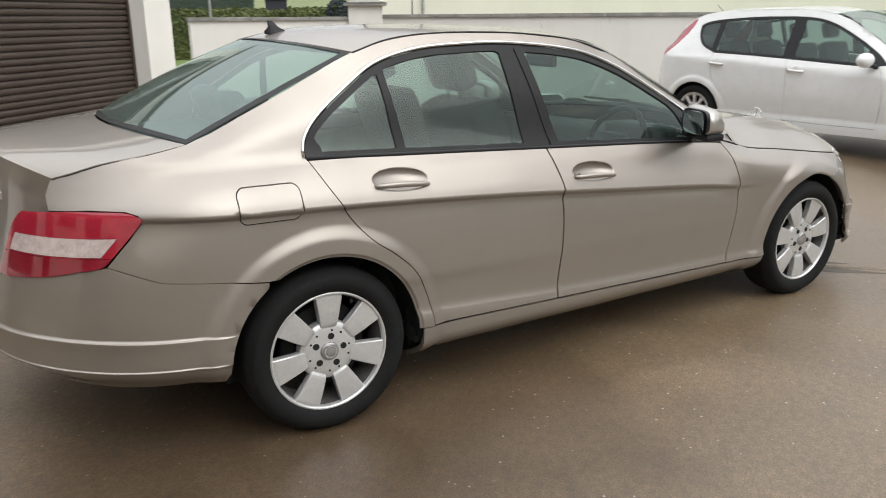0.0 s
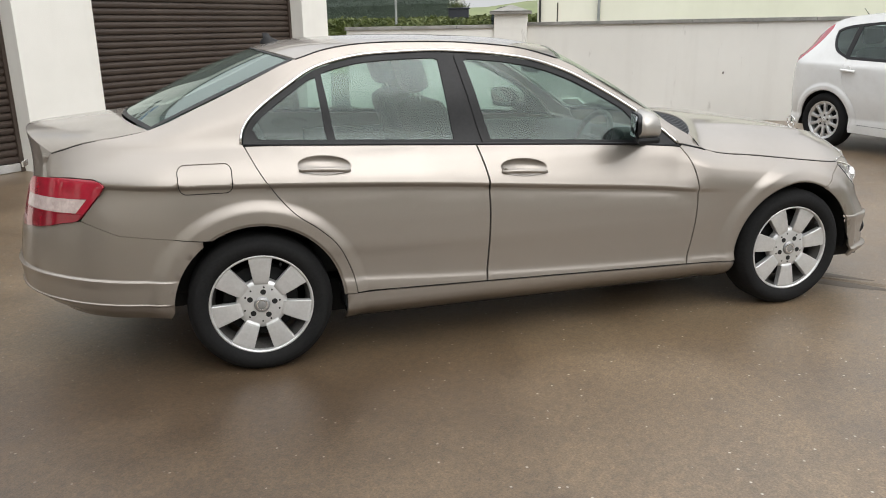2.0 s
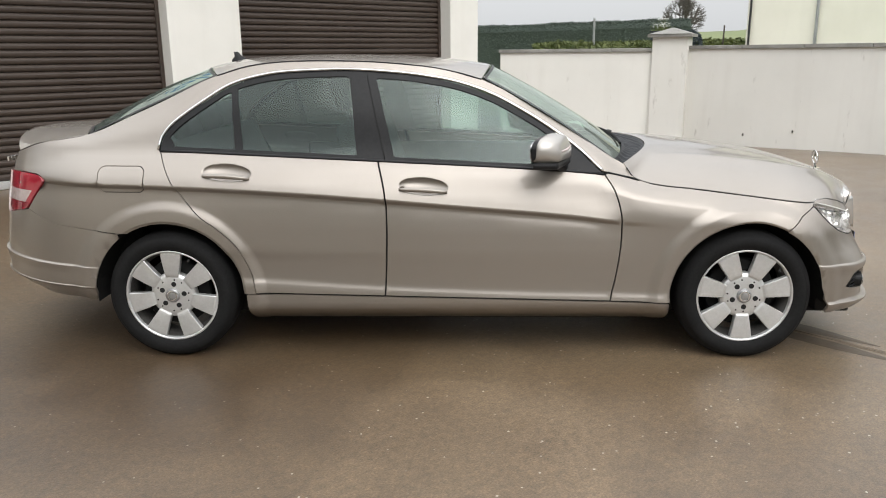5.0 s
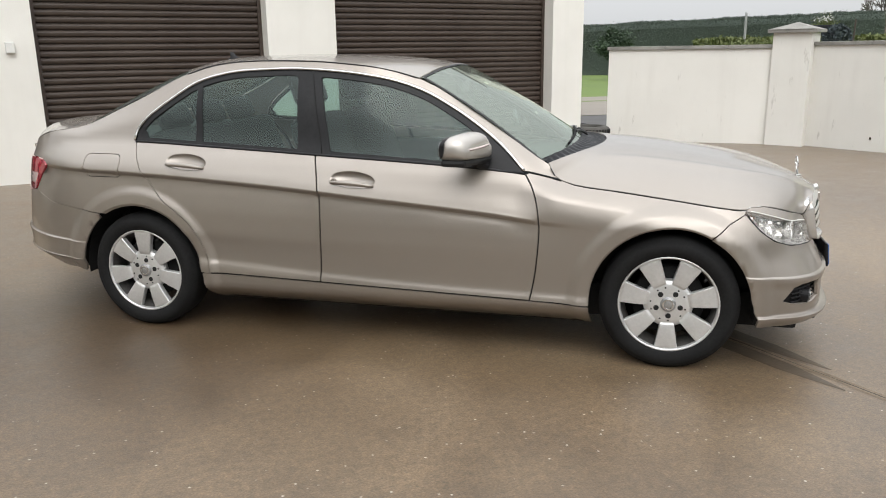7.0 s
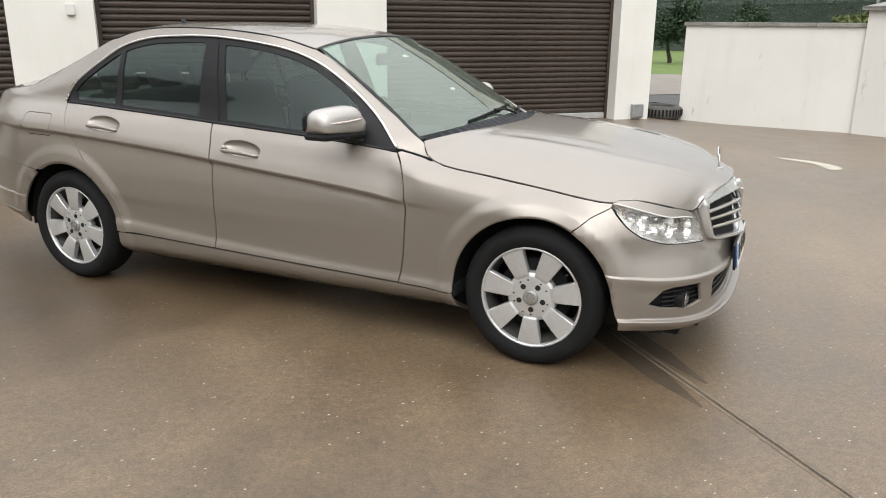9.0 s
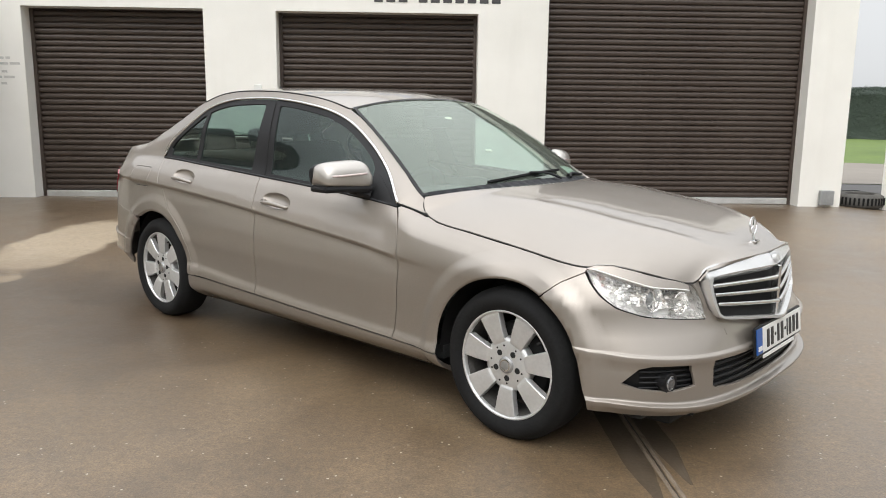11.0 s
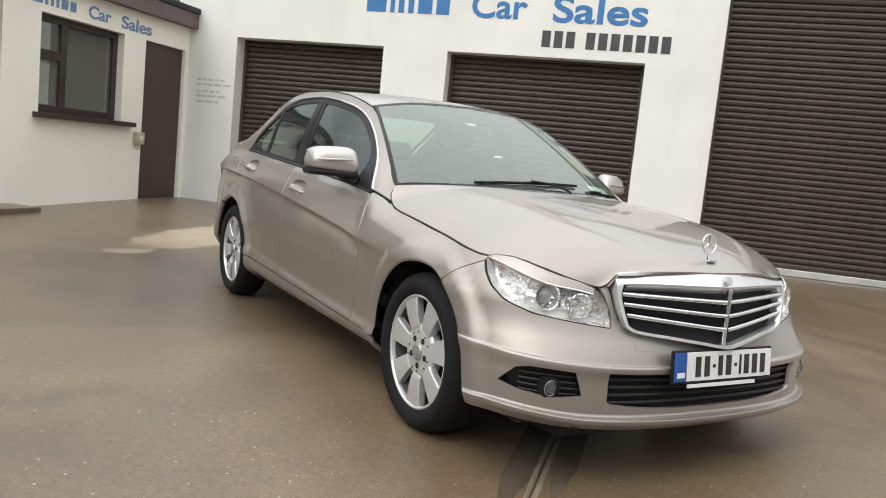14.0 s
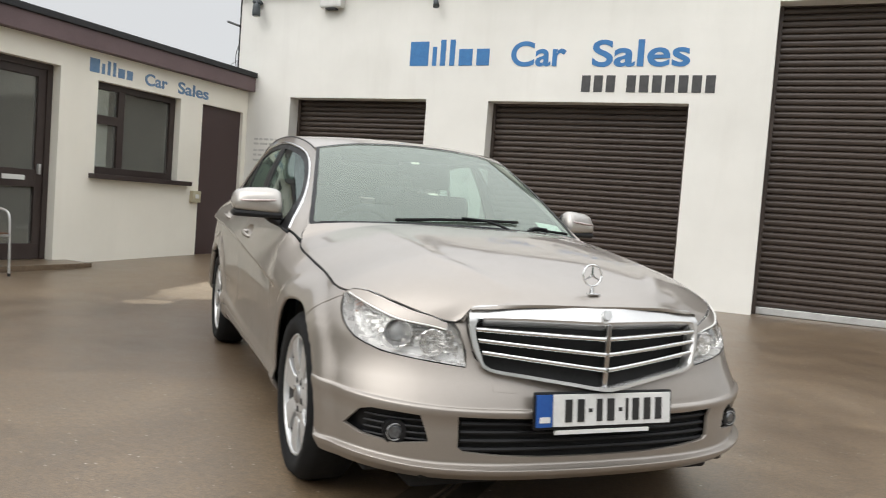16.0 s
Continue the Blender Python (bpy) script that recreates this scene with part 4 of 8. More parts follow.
LAMP_GLASS = make_glass("headlamp_glass", (0.96, 0.96, 0.95), 0.05, 0.04, (0.6, 0.58, 0.54), (1, 1, 1))
FACET = surface("bright_cut_reflector", (0.80, 0.79, 0.77), (0.92, 0.91, 0.89), 0.16, 0.80, scale=30, fine=60, relief=0.3, spread=0.06)
REFLECTOR = surface("lamp_reflector", (0.74, 0.73, 0.72), (0.88, 0.87, 0.86), 0.14, 0.85, scale=40, fine=70, relief=1.0, spread=0.08)
PLATE_WHITE = surface("plate_white", (0.64, 0.64, 0.62), (0.74, 0.74, 0.72), 0.4, scale=8)
PLATE_BLUE = surface("plate_blue", (0.012, 0.07, 0.28), (0.02, 0.10, 0.36), 0.4, scale=8)
PLATE_INK = surface("plate_black", (0.012, 0.012, 0.012), (0.03, 0.03, 0.03), 0.5, scale=8)
PAPER_WHITE = surface("cream_paper", (0.80, 0.78, 0.64), (0.86, 0.84, 0.72), 0.7, scale=20)
PAPER_GREEN = surface("pale_green_paper", (0.62, 0.76, 0.62), (0.78, 0.86, 0.78), 0.7, scale=20)
# body paint lightened to carry the light the upturned mirror caps catch
MIRROR_CAP = make_paint("brightened_cap_paint", (0.42, 0.395, 0.365), 0.55, 0.32, 0.08)
MIRROR = surface("mirror_glass", (0.34, 0.35, 0.36), (0.38, 0.39, 0.40), 0.03, 1.0, scale=4, spread=0.01)

# ---------------------------------------------------------------- silver saloon
# lines along the length: x forward from the middle of the wheelbase, z up
TOP_Z = pchip([(-2.25, 0.975), (-2.15, 1.008), (-2.04, 1.042), (-1.78, 1.083), (-1.60, 1.155), (-1.40, 1.242), (-1.144, 1.357), (-0.98, 1.402), (-0.765, 1.421),
               (-0.44, 1.417), (-0.165, 1.394), (0.12, 1.330), (0.338, 1.218), (0.6, 1.060), (0.755, 0.958), (0.800, 0.934), (0.845, 0.884), (0.887, 0.855), (1.15, 0.818), (1.6, 0.758), (1.7, 0.748)])
TOP_Y = pchip([(-2.25, 0.70), (-2.04, 0.735), (-1.78, 0.690), (-1.144, 0.622), (-0.98, 0.606), (-0.765, 0.600), (-0.44, 0.600), (-0.165, 0.598), (0.12, 0.568),
               (0.338, 0.598), (0.6, 0.662), (0.755, 0.715), (0.787, 0.726), (0.825, 0.756), (0.875, 0.770), (1.15, 0.782), (1.6, 0.772), (1.7, 0.770)])
BELT_Z = pchip([(-2.25, 0.935), (-1.95, 0.985), (-1.75, 1.005), (-1.41, 1.009), (-0.94, 0.989), (-0.36, 0.959), (0.43, 0.915), (0.71, 0.889), (0.80, 0.850), (1.15, 0.795), (1.7, 0.725)])
BELT_Y = pchip([(-2.25, 0.775), (-1.75, 0.770), (-1.41, 0.775), (-0.94, 0.782), (0.43, 0.793), (0.71, 0.797), (0.86, 0.800), (1.15, 0.806), (1.7, 0.795)])
CREASE_Z = pchip([(-2.2, 0.893), (-1.945, 0.881), (-1.70, 0.868), (-1.33, 0.853), (-0.69, 0.815), (0.0, 0.758), (0.56, 0.709), (0.80, 0.680), (1.0, 0.668), (1.7, 0.64)])
CREASE_D = pchip([(-2.2, 0.020), (0.55, 0.020), (0.78, 0.011), (0.98, 0.0), (1.7, 0.0)])
SHOULDER_Z = pchip([(0.60, 0.905), (0.75, 0.884), (0.875, 0.856), (1.15, 0.818), (1.6, 0.758), (1.7, 0.748)])
SHOULDER_Y = pchip([(0.60, 0.768), (0.875, 0.770), (1.15, 0.782), (1.6, 0.772), (1.7, 0.770)])
LOW_Z = pchip([(-1.0, 0.410), (-0.325, 0.368), (0.43, 0.340), (0.73, 0.334), (1.0, 0.33)])
FRONT_W = pchip([(0.12, 0.78), (0.20, 0.845), (0.30, 0.872), (0.47, 0.876), (0.60, 0.868), (0.68, 0.842), (0.75, 0.797), (0.82, 0.74)])
FRONT_X = pchip([(0.12, 2.10), (0.19, 2.124), (0.25, 2.142), (0.35, 2.142), (0.41, 2.134), (0.47, 2.114), (0.53, 2.087), (0.58, 2.068), (0.66, 2.05), (0.75, 2.01), (0.85, 1.93)])
FRONT_N = pchip([(0.15, 2.9), (0.38, 2.95), (0.55, 2.5), (0.75, 2.4)])
REAR_W = pchip([(0.15, 0.78), (0.26, 0.845), (0.40, 0.872), (0.62, 0.872), (0.80, 0.866), (0.88, 0.858), (0.95, 0.815), (1.02, 0.765), (1.10, 0.70)])
REAR_X = pchip([(0.15, -2.30), (0.28, -2.39), (0.40, -2.445), (0.50, -2.45), (0.60, -2.435), (0.70, -2.415), (0.90, -2.372), (1.0, -2.362), (1.06, -2.38), (1.12, -2.365)])
FC, RC, WHEELS, AXLE_Z = 1.5, -1.6, (1.38, -1.38), 0.312


def section(x, z):
    zt, zb, zc, zl, d = TOP_Z(x), BELT_Z(x), CREASE_Z(x), LOW_Z(x), CREASE_D(x)
    yt, yb = TOP_Y(x), BELT_Y(x)
    low = [(0.10, 0.72), (0.17, 0.800), (0.215, 0.842), (0.26, 0.862), (zl - 0.045, 0.8690), (zl - 0.022, 0.8650), (zl - 0.006, 0.8595), (zl + 0.005, 0.8575), (zl + 0.09, 0.8625), (0.55, 0.8715)]
    u = smooth01((x - 0.66) / 0.2)
    y = 0.0
    if u < 1:
        zc1, zt1 = min(zc, zb - 0.05), max(zt, zb + 0.03)
        y += (1 - u) * pchip(low + [(0.55 + 0.40 * (zc1 - 0.571), 0.8715), (0.55 + 0.76 * (zc1 - 0.571), 0.8675 - d * 0.1), (zc1 - 0.021, 0.8775 - d), (zc1 - 0.018, 0.8795 - d), (zc1 - 0.005, 0.8790), (zc1 - 0.002, 0.8805), (zc1 + 0.014, 0.8755), (zc1 + 0.45 * (zb - zc1), 0.845),
                                    (zc1 + 0.8 * (zb - zc1), 0.808 + (yb - 0.782) * 0.8), (zb, yb), ((zb + zt1) / 2, (yb + yt) / 2 + 0.014), (zt1, yt)])(z)
    if u > 0:
        zs, ys = SHOULDER_Z(x), SHOULDER_Y(x)
        zc2 = min(zc, zs - 0.10)
        y += u * pchip(low + [(zc2 - 0.022, 0.876 - d * 0.8), (zc2 + 0.004, 0.878), (zs - 0.080, 0.860), (zs - 0.040, 0.826), (zs, ys), (zs + 0.05, ys - 0.046), (zs + 0.12, ys - 0.075)])(z)
    return y


def flare(x, z):
    s = 0.0
    for wx, r0 in ((1.38, 0.355), (-1.38, 0.365)):
        r = math.hypot(x - wx, z - AXLE_Z)
        s = max(s, 0.017 * smooth01((r0 + 0.115 - r) / 0.06) - 0.010 * smooth01((r0 + 0.014 - r) / 0.014))
    return s


HANDLES = ((-1.068, 0.913), (-0.144, 0.846))


def dish(x, z):
    """The hollow behind each door handle."""
    s = 0.0
    for hx, hz in HANDLES:
        q = ((x - hx) / 0.116) ** 2 + ((z - hz + 0.06 * (x - hx)) / 0.040) ** 2
        if q < 1:
            s += 0.036 * (1 - q) ** 0.62
    return s


def half(x, z):
    """Half the car's width at a place along it and a height."""
    w = section(min(max(x, -2.2), 1.7), z)
    if x > 1.25:
        t = smooth01((x - 1.25) / 0.3)
        w = w * (1 - t) + FRONT_W(z) * t
    if x < -1.75:
        t = smooth01((-1.75 - x) / 0.3)
        press = CREASE_D(x) * smooth01((CREASE_Z(x) - 0.002 - z) / 0.019) * (1 - smooth01((CREASE_Z(x) - 0.03 - z) / 0.12)) if x > -1.99 else 0.0
        w = w * (1 - t) + (REAR_W(z) - press) * t
    w += flare(x, z) - dish(x, z)
    if x > FC:
        n = FRONT_N(z)
        w *= max(1 - min((x - FC) / (FRONT_X(z) - FC), 1) ** n, 1e-6) ** (1 / n)
    if x < RC:
        w *= max(1 - min((RC - x) / (RC - REAR_X(z)), 1) ** 2.6, 1e-6) ** (1 / 2.6)
    return w


def side(x, z):
    return (x, -half(x, z), z)


STRIP_F = pchip([(0.0, 0.432), (0.5, 0.436), (0.9, 0.452), (1.25, 0.467), (1.57, 0.470)])
STRIP_F2 = pchip([(0.0, 0.252), (0.6, 0.258), (1.0, 0.278), (1.57, 0.286)])
STRIP_R = pchip([(0.0, 0.50), (0.7, 0.50), (1.2, 0.475), (1.57, 0.458)])
STRIP_R2 = pchip([(0.0, 0.40), (0.7, 0.39), (1.2, 0.365), (1.57, 0.355)])


def front(a, z):
    """The nose wrapped from the middle (a = 0) to the flank (a = pi / 2)."""
    n = FRONT_N(z)
    c, s = math.cos(a), math.sin(a)
    r = (abs(c) ** n + abs(s) ** n) ** (-1 / n)
    d1, d2 = STRIP_F(abs(a)) + 0.003 - z, STRIP_F2(abs(a)) + 0.004 - z
    ledge = 0.014 * smooth01(d1 / 0.007) - 0.026 * smooth01((d1 - 0.006) / 0.06) + 0.034 * smooth01(d2 / 0.010) - 0.030 * smooth01((d2 - 0.016) / 0.05)
    x = FC + (FRONT_X(z) - FC) * r * c + ledge * c
    w = FRONT_W(z) + flare(x, z) + ledge * 0.6 * smooth01((1.45 - a) / 0.5)
    return (x, -w * r * s, z)


def rear(a, z):
    n = 2.6
    c, s = math.cos(a), math.sin(a)
    r = (abs(c) ** n + abs(s) ** n) ** (-1 / n)
    d1, d2 = STRIP_R(abs(a)) + 0.003 - z, STRIP_R2(abs(a)) + 0.003 - z
    ledge = 0.014 * smooth01(d1 / 0.006) - 0.006 * smooth01((d1 - 0.006) / 0.04) + 0.008 * smooth01((d2 + 0.008) / 0.006) - 0.016 * smooth01(d2 / 0.007) - 0.075 * smooth01((d2 - 0.004) / 0.11)
    x = RC - (RC - REAR_X(z)) * r * c - ledge * c
    t = smooth01((-1.75 - x) / 0.3)
    t = max(t, 1 - smooth01((z - 0.50) / 0.10))
    w = (section(max(x, -2.2), z) * (1 - t) + REAR_W(z) * t) + flare(x, z) + ledge * 0.8 * smooth01((1.52 - a) / 0.3)
    return (x, -w * r * s, z)


def solve_a(f, k, value, z):
    """The wrap angle at which coordinate k of f equals the value."""
    lo, hi = 0.0, math.pi / 2
    up = f(hi, z)[k] > f(lo, z)[k]
    for _ in range(40):
        m = (lo + hi) / 2
        if (f(m, z)[k] > value) == up:
            hi = m
        else:
            lo = m
    return (lo + hi) / 2


def fa_x(x, z): return (solve_a(front, 0, x, z), z)
def fa_y(y, z): return (solve_a(front, 1, -y, z), z)
def ra_x(x, z): return (solve_a(rear, 0, x, z), z)
def ra_y(y, z): return (solve_a(rear, 1, -y, z), z)


SILL = lambda x: 0.309 - 0.0232 * x
DOOR_R = [(-1.400, 1.008), (-1.344, 0.898), (-1.272, 0.786), (-1.203, 0.709), (-1.119, 0.646), (-1.034, 0.560), (-0.977, 0.432), (-0.957, SILL(-0.957))]
DOOR_M = [(-0.360, 0.959), (-0.326, 0.817), (-0.318, 0.681), (-0.322, 0.512), (-0.334, SILL(-0.334))]
DOOR_F = [(0.705, 0.890), (0.747, 0.822), (0.775, 0.724), (0.782, 0.608), (0.767, 0.431), (0.742, SILL(0.742))]
CHROME_LINE = [(-1.409, 1.014), (-1.397, 1.071), (-1.337, 1.144), (-1.192, 1.246), (-1.060, 1.320), (-0.874, 1.364), (-0.660, 1.377), (-0.497, 1.378), (-0.333, 1.368),
               (-0.168, 1.350), (0.0, 1.319), (0.165, 1.264), (0.303, 1.195), (0.440, 1.113), (0.577, 1.016), (0.698, 0.905)]
FLAP = arc(-1.645, 0.918, 0.028, 180, 90, 8) + arc(-1.488, 0.916, 0.028, 90, 0, 8) + arc(-1.488, 0.856, 0.028, 0, -90, 8) + arc(-1.643, 0.858, 0.028, -90, -180, 8)


def crease_lines(x0, x1):
    """Guide runs along the pressed lines, round the arches and the handle hollows."""
    xs = np.arange(x0, x1 + 0.001, 0.025)
    out = [[(x, CREASE_Z(x) + d) for x in xs] for d in (-0.040, -0.030, -0.0225, -0.0185, -0.0115, -0.0045, -0.0005, 0.008, 0.020)]
    out += [[(x, LOW_Z(x) + d) for x in xs] for d in (-0.040, -0.024, -0.017, -0.011, -0.005, 0.003, 0.012, 0.03)]
    for wx, r0 in ((1.38, 0.355), (-1.38, 0.365)):
        for d in (0.008, 0.016, 0.030, 0.055, 0.065, 0.075, 0.085, 0.095, 0.105, 0.116, 0.13):
            out.append([(wx + (r0 + d) * math.cos(radians(q)), AXLE_Z + (r0 + d) * math.sin(radians(q))) for q in range(-5, 186, 3)])
    if x1 > 0.9:
        out += [[(x, SHOULDER_Z(x) + d) for x in np.arange(0.72, 1.68, 0.025)] for d in (-0.085, -0.070, -0.050, -0.036, -0.024, -0.012)]
    for hx, hz in HANDLES:
        for q in (1.04, 0.995, 0.95, 0.85, 0.7, 0.5, 0.25):
            out.append([(hx + 0.116 * q * math.cos(radians(k)), hz - 0.06 * 0.116 * q * math.cos(radians(k)) + 0.040 * q * math.sin(radians(k))) for k in range(0, 361, 10)])
    return drop_crossings(out)


def drop_crossings(runs):
    """Earlier runs win: later ones leave out the points that come close to them."""
    kept, seen = [], np.zeros((0, 2))
    for r in runs:
        q = np.array(r)
        if len(seen):
            d = ((q[:, None, :] - seen[None, :, :]) ** 2).sum(2).min(1)
        else:
            d = np.full(len(q), 1.0)
        part_run = []
        for p, k in zip(r, d):
            if k > 0.0065 ** 2:
                part_run.append(tuple(p))
            elif part_run:
                kept.append(part_run)
                part_run = []
        if part_run:
            kept.append(part_run)
        seen = np.vstack([seen, q[d > 0.0065 ** 2]]) if len(q) else seen
    return kept


def build_wheel(name, parent, m, tyre_r, rim_r, width, spokes, style, cap_mat=None):
    """A road wheel with its axis on y and its face towards -y."""
    w = part(name, add_cyl(bmesh.new(), (0, -0.02, 0), (0, 0.10, 0), 0.07, seg=24), SHADOW_BLACK, parent)
    w.matrix_local = m
    lathe = lambda prof, seg, mat, nm, label="": part(nm, turn_profile(prof, seg), mat, w, label, True)
    h = width / 2
    lathe([(rim_r - 0.004, -h + 0.028), (rim_r + 0.006, -h + 0.012), (rim_r + 0.03, -h + 0.002), (rim_r + 0.06, -h), (tyre_r - 0.024, -h + 0.010), (tyre_r - 0.006, -h + 0.028), (tyre_r, -h + 0.05),
           (tyre_r, h - 0.05), (tyre_r - 0.006, h - 0.028), (tyre_r - 0.024, h - 0.01), (rim_r + 0.05, h), (rim_r, h - 0.02), (rim_r - 0.004, -h + 0.028)], 64, RUBBER, "tyre")
    if style == "wide":
        lathe([(rim_r + 0.005, -h + 0.018), (rim_r, -h + 0.013), (rim_r - 0.005, -h + 0.015), (rim_r - 0.008, -h + 0.022), (rim_r - 0.010, -h + 0.034)], 64, ALLOY, "rim")
        lathe([(rim_r - 0.010, -h + 0.034), (rim_r - 0.016, -h + 0.06), (rim_r - 0.026, -h + 0.10), (rim_r - 0.014, h - 0.04), (rim_r - 0.004, h - 0.02)], 64, BARREL, "rim_barrel", "inner rim painted dark for its shade")
        a = radians(64)
        part("valve", add_cyl(bmesh.new(), ((rim_r - 0.022) * math.cos(a), -h + 0.030, (rim_r - 0.022) * math.sin(a)), ((rim_r - 0.030) * math.cos(a), -h + 0.016, (rim_r - 0.030) * math.sin(a)), 0.006, 0.005, 10), SHADOW_BLACK, w)
    else:
        lathe([(rim_r + 0.004, -h + 0.018), (rim_r - 0.004, -h + 0.014), (rim_r - 0.009, -h + 0.021), (rim_r - 0.026, -h + 0.025), (rim_r - 0.030, -h + 0.032), (rim_r - 0.030, -h + 0.07), (rim_r - 0.02, h - 0.04), (rim_r - 0.004, h - 0.02)], 64, ALLOY, "rim")
    lathe([(0.0, -h + 0.085), (0.16, -h + 0.085), (0.165, -h + 0.10), (0.165, -h + 0.14), (0.0, -h + 0.14)], 40, SHADOW_BLACK, "brake_disc")
    face = -h + 0.020
    for k in range(spokes):
        bm = bmesh.new()
        a = 2 * math.pi * k / spokes + math.pi / 2
        if style == "wide":
            prof = [(0.07, 0.027, 0.014), (0.092, 0.0300, 0.009), (0.100, 0.0325, 0.005), (0.110, 0.0345, 0.003), (0.15, 0.0415, 0.000), (rim_r - 0.020, 0.0505, 0.000), (rim_r - 0.005, 0.0535, 0.003), (rim_r + 0.001, 0.0545, 0.009)]
        else:
            prof = [(0.04, 0.022, 0.014), (0.09, 0.016, 0.006), (0.15, 0.017, 0.0), (rim_r - 0.012, 0.028, 0.006)]
        rings = []
        for r, hw, d in prof:
            row = []
            for u, q in (((-1, 0.030), (-1, 0.003), (-0.94, 0.0), (0, -0.0012), (0.94, 0.0), (1, 0.003), (1, 0.030)) if style == "wide" else ((-1, 0.030), (-1, 0.004), (-0.82, 0.0), (0, -0.003), (0.82, 0.0), (1, 0.004), (1, 0.030))):
                px, pz = r, hw * u
                row.append(bm.verts.new((px * math.cos(a) - pz * math.sin(a), face + d + q, px * math.sin(a) + pz * math.cos(a))))
            rings.append(row)
        for p, q in zip(rings, rings[1:]):
            for j in range(6):
                bm.faces.new((p[j], q[j], q[j + 1], p[j + 1]))
        bm.faces.new(rings[0][::-1])
        bm.faces.new(rings[-1])
        bmesh.ops.recalc_face_normals(bm, faces=bm.faces[:])
        part("spoke", bm, ALLOY, w)
    hub_r = 0.112 if style == "wide" else 0.098
    lathe([(0.0, face + 0.006), (0.040, face + 0.006), (0.078, face + 0.007), (0.090, face + 0.009), (hub_r - 0.004, face + 0.014), (hub_r, face + 0.022), (hub_r, face + 0.05)], 48, ALLOY, "hub")
    if style == "wide":
        for k in range(10):
            a = 2 * math.pi * (k + 0.40 + (0.12 if k % 2 else -0.12)) / 10
            part("hub_hole", add_cyl(bmesh.new(), (0.079 * math.cos(a), face + 0.0055, 0.079 * math.sin(a)), (0.079 * math.cos(a), face + 0.02, 0.079 * math.sin(a)), 0.0042, seg=8), SHADOW_BLACK, w)
    lathe([(0.0, face - 0.006), (0.030, face - 0.005), (0.035, face), (0.036, face + 0.012)], 32, cap_mat or CHROME, "hub_cap", "grey round hub cap")
    lathe([(0.019, face - 0.0065), (0.0225, face - 0.008), (0.026, face - 0.0065)], 32, CHROME, "cap_ring")
    for k in range(5):
        a = 2 * math.pi * (k + 0.15) / 5
        c = (0.0565 * math.cos(a), face, 0.0565 * math.sin(a))
        part("wheel_bolt", add_cyl(bmesh.new(), (c[0], face + 0.0045, c[2]), (c[0], face + 0.02, c[2]), 0.0125, seg=14), SHADOW_BLACK, w)
    return w


def turn_profile(prof, seg):
    """A profile of (radius, y) turned about the y axis."""
    bm = bmesh.new()
    rings = []
    for r, y in prof:
        if r < 1e-6:
            rings.append([bm.verts.new((0, y, 0))])
        else:
            rings.append([bm.verts.new((r * math.cos(2 * math.pi * k / seg), y, r * math.sin(2 * math.pi * k / seg))) for k in range(seg)])
    for a, b in zip(rings, rings[1:]):
        for k in range(seg):
            j = (k + 1) % seg
            if len(a) == 1 and len(b) > 1:
                bm.faces.new((a[0], b[k], b[j]))
            elif len(b) == 1 and len(a) > 1:
                bm.faces.new((a[k], b[0], a[j]))
            elif len(a) > 1:
                bm.faces.new((a[k], b[k], b[j], a[j]))
    bmesh.ops.recalc_face_normals(bm, faces=bm.faces[:])
    return bm


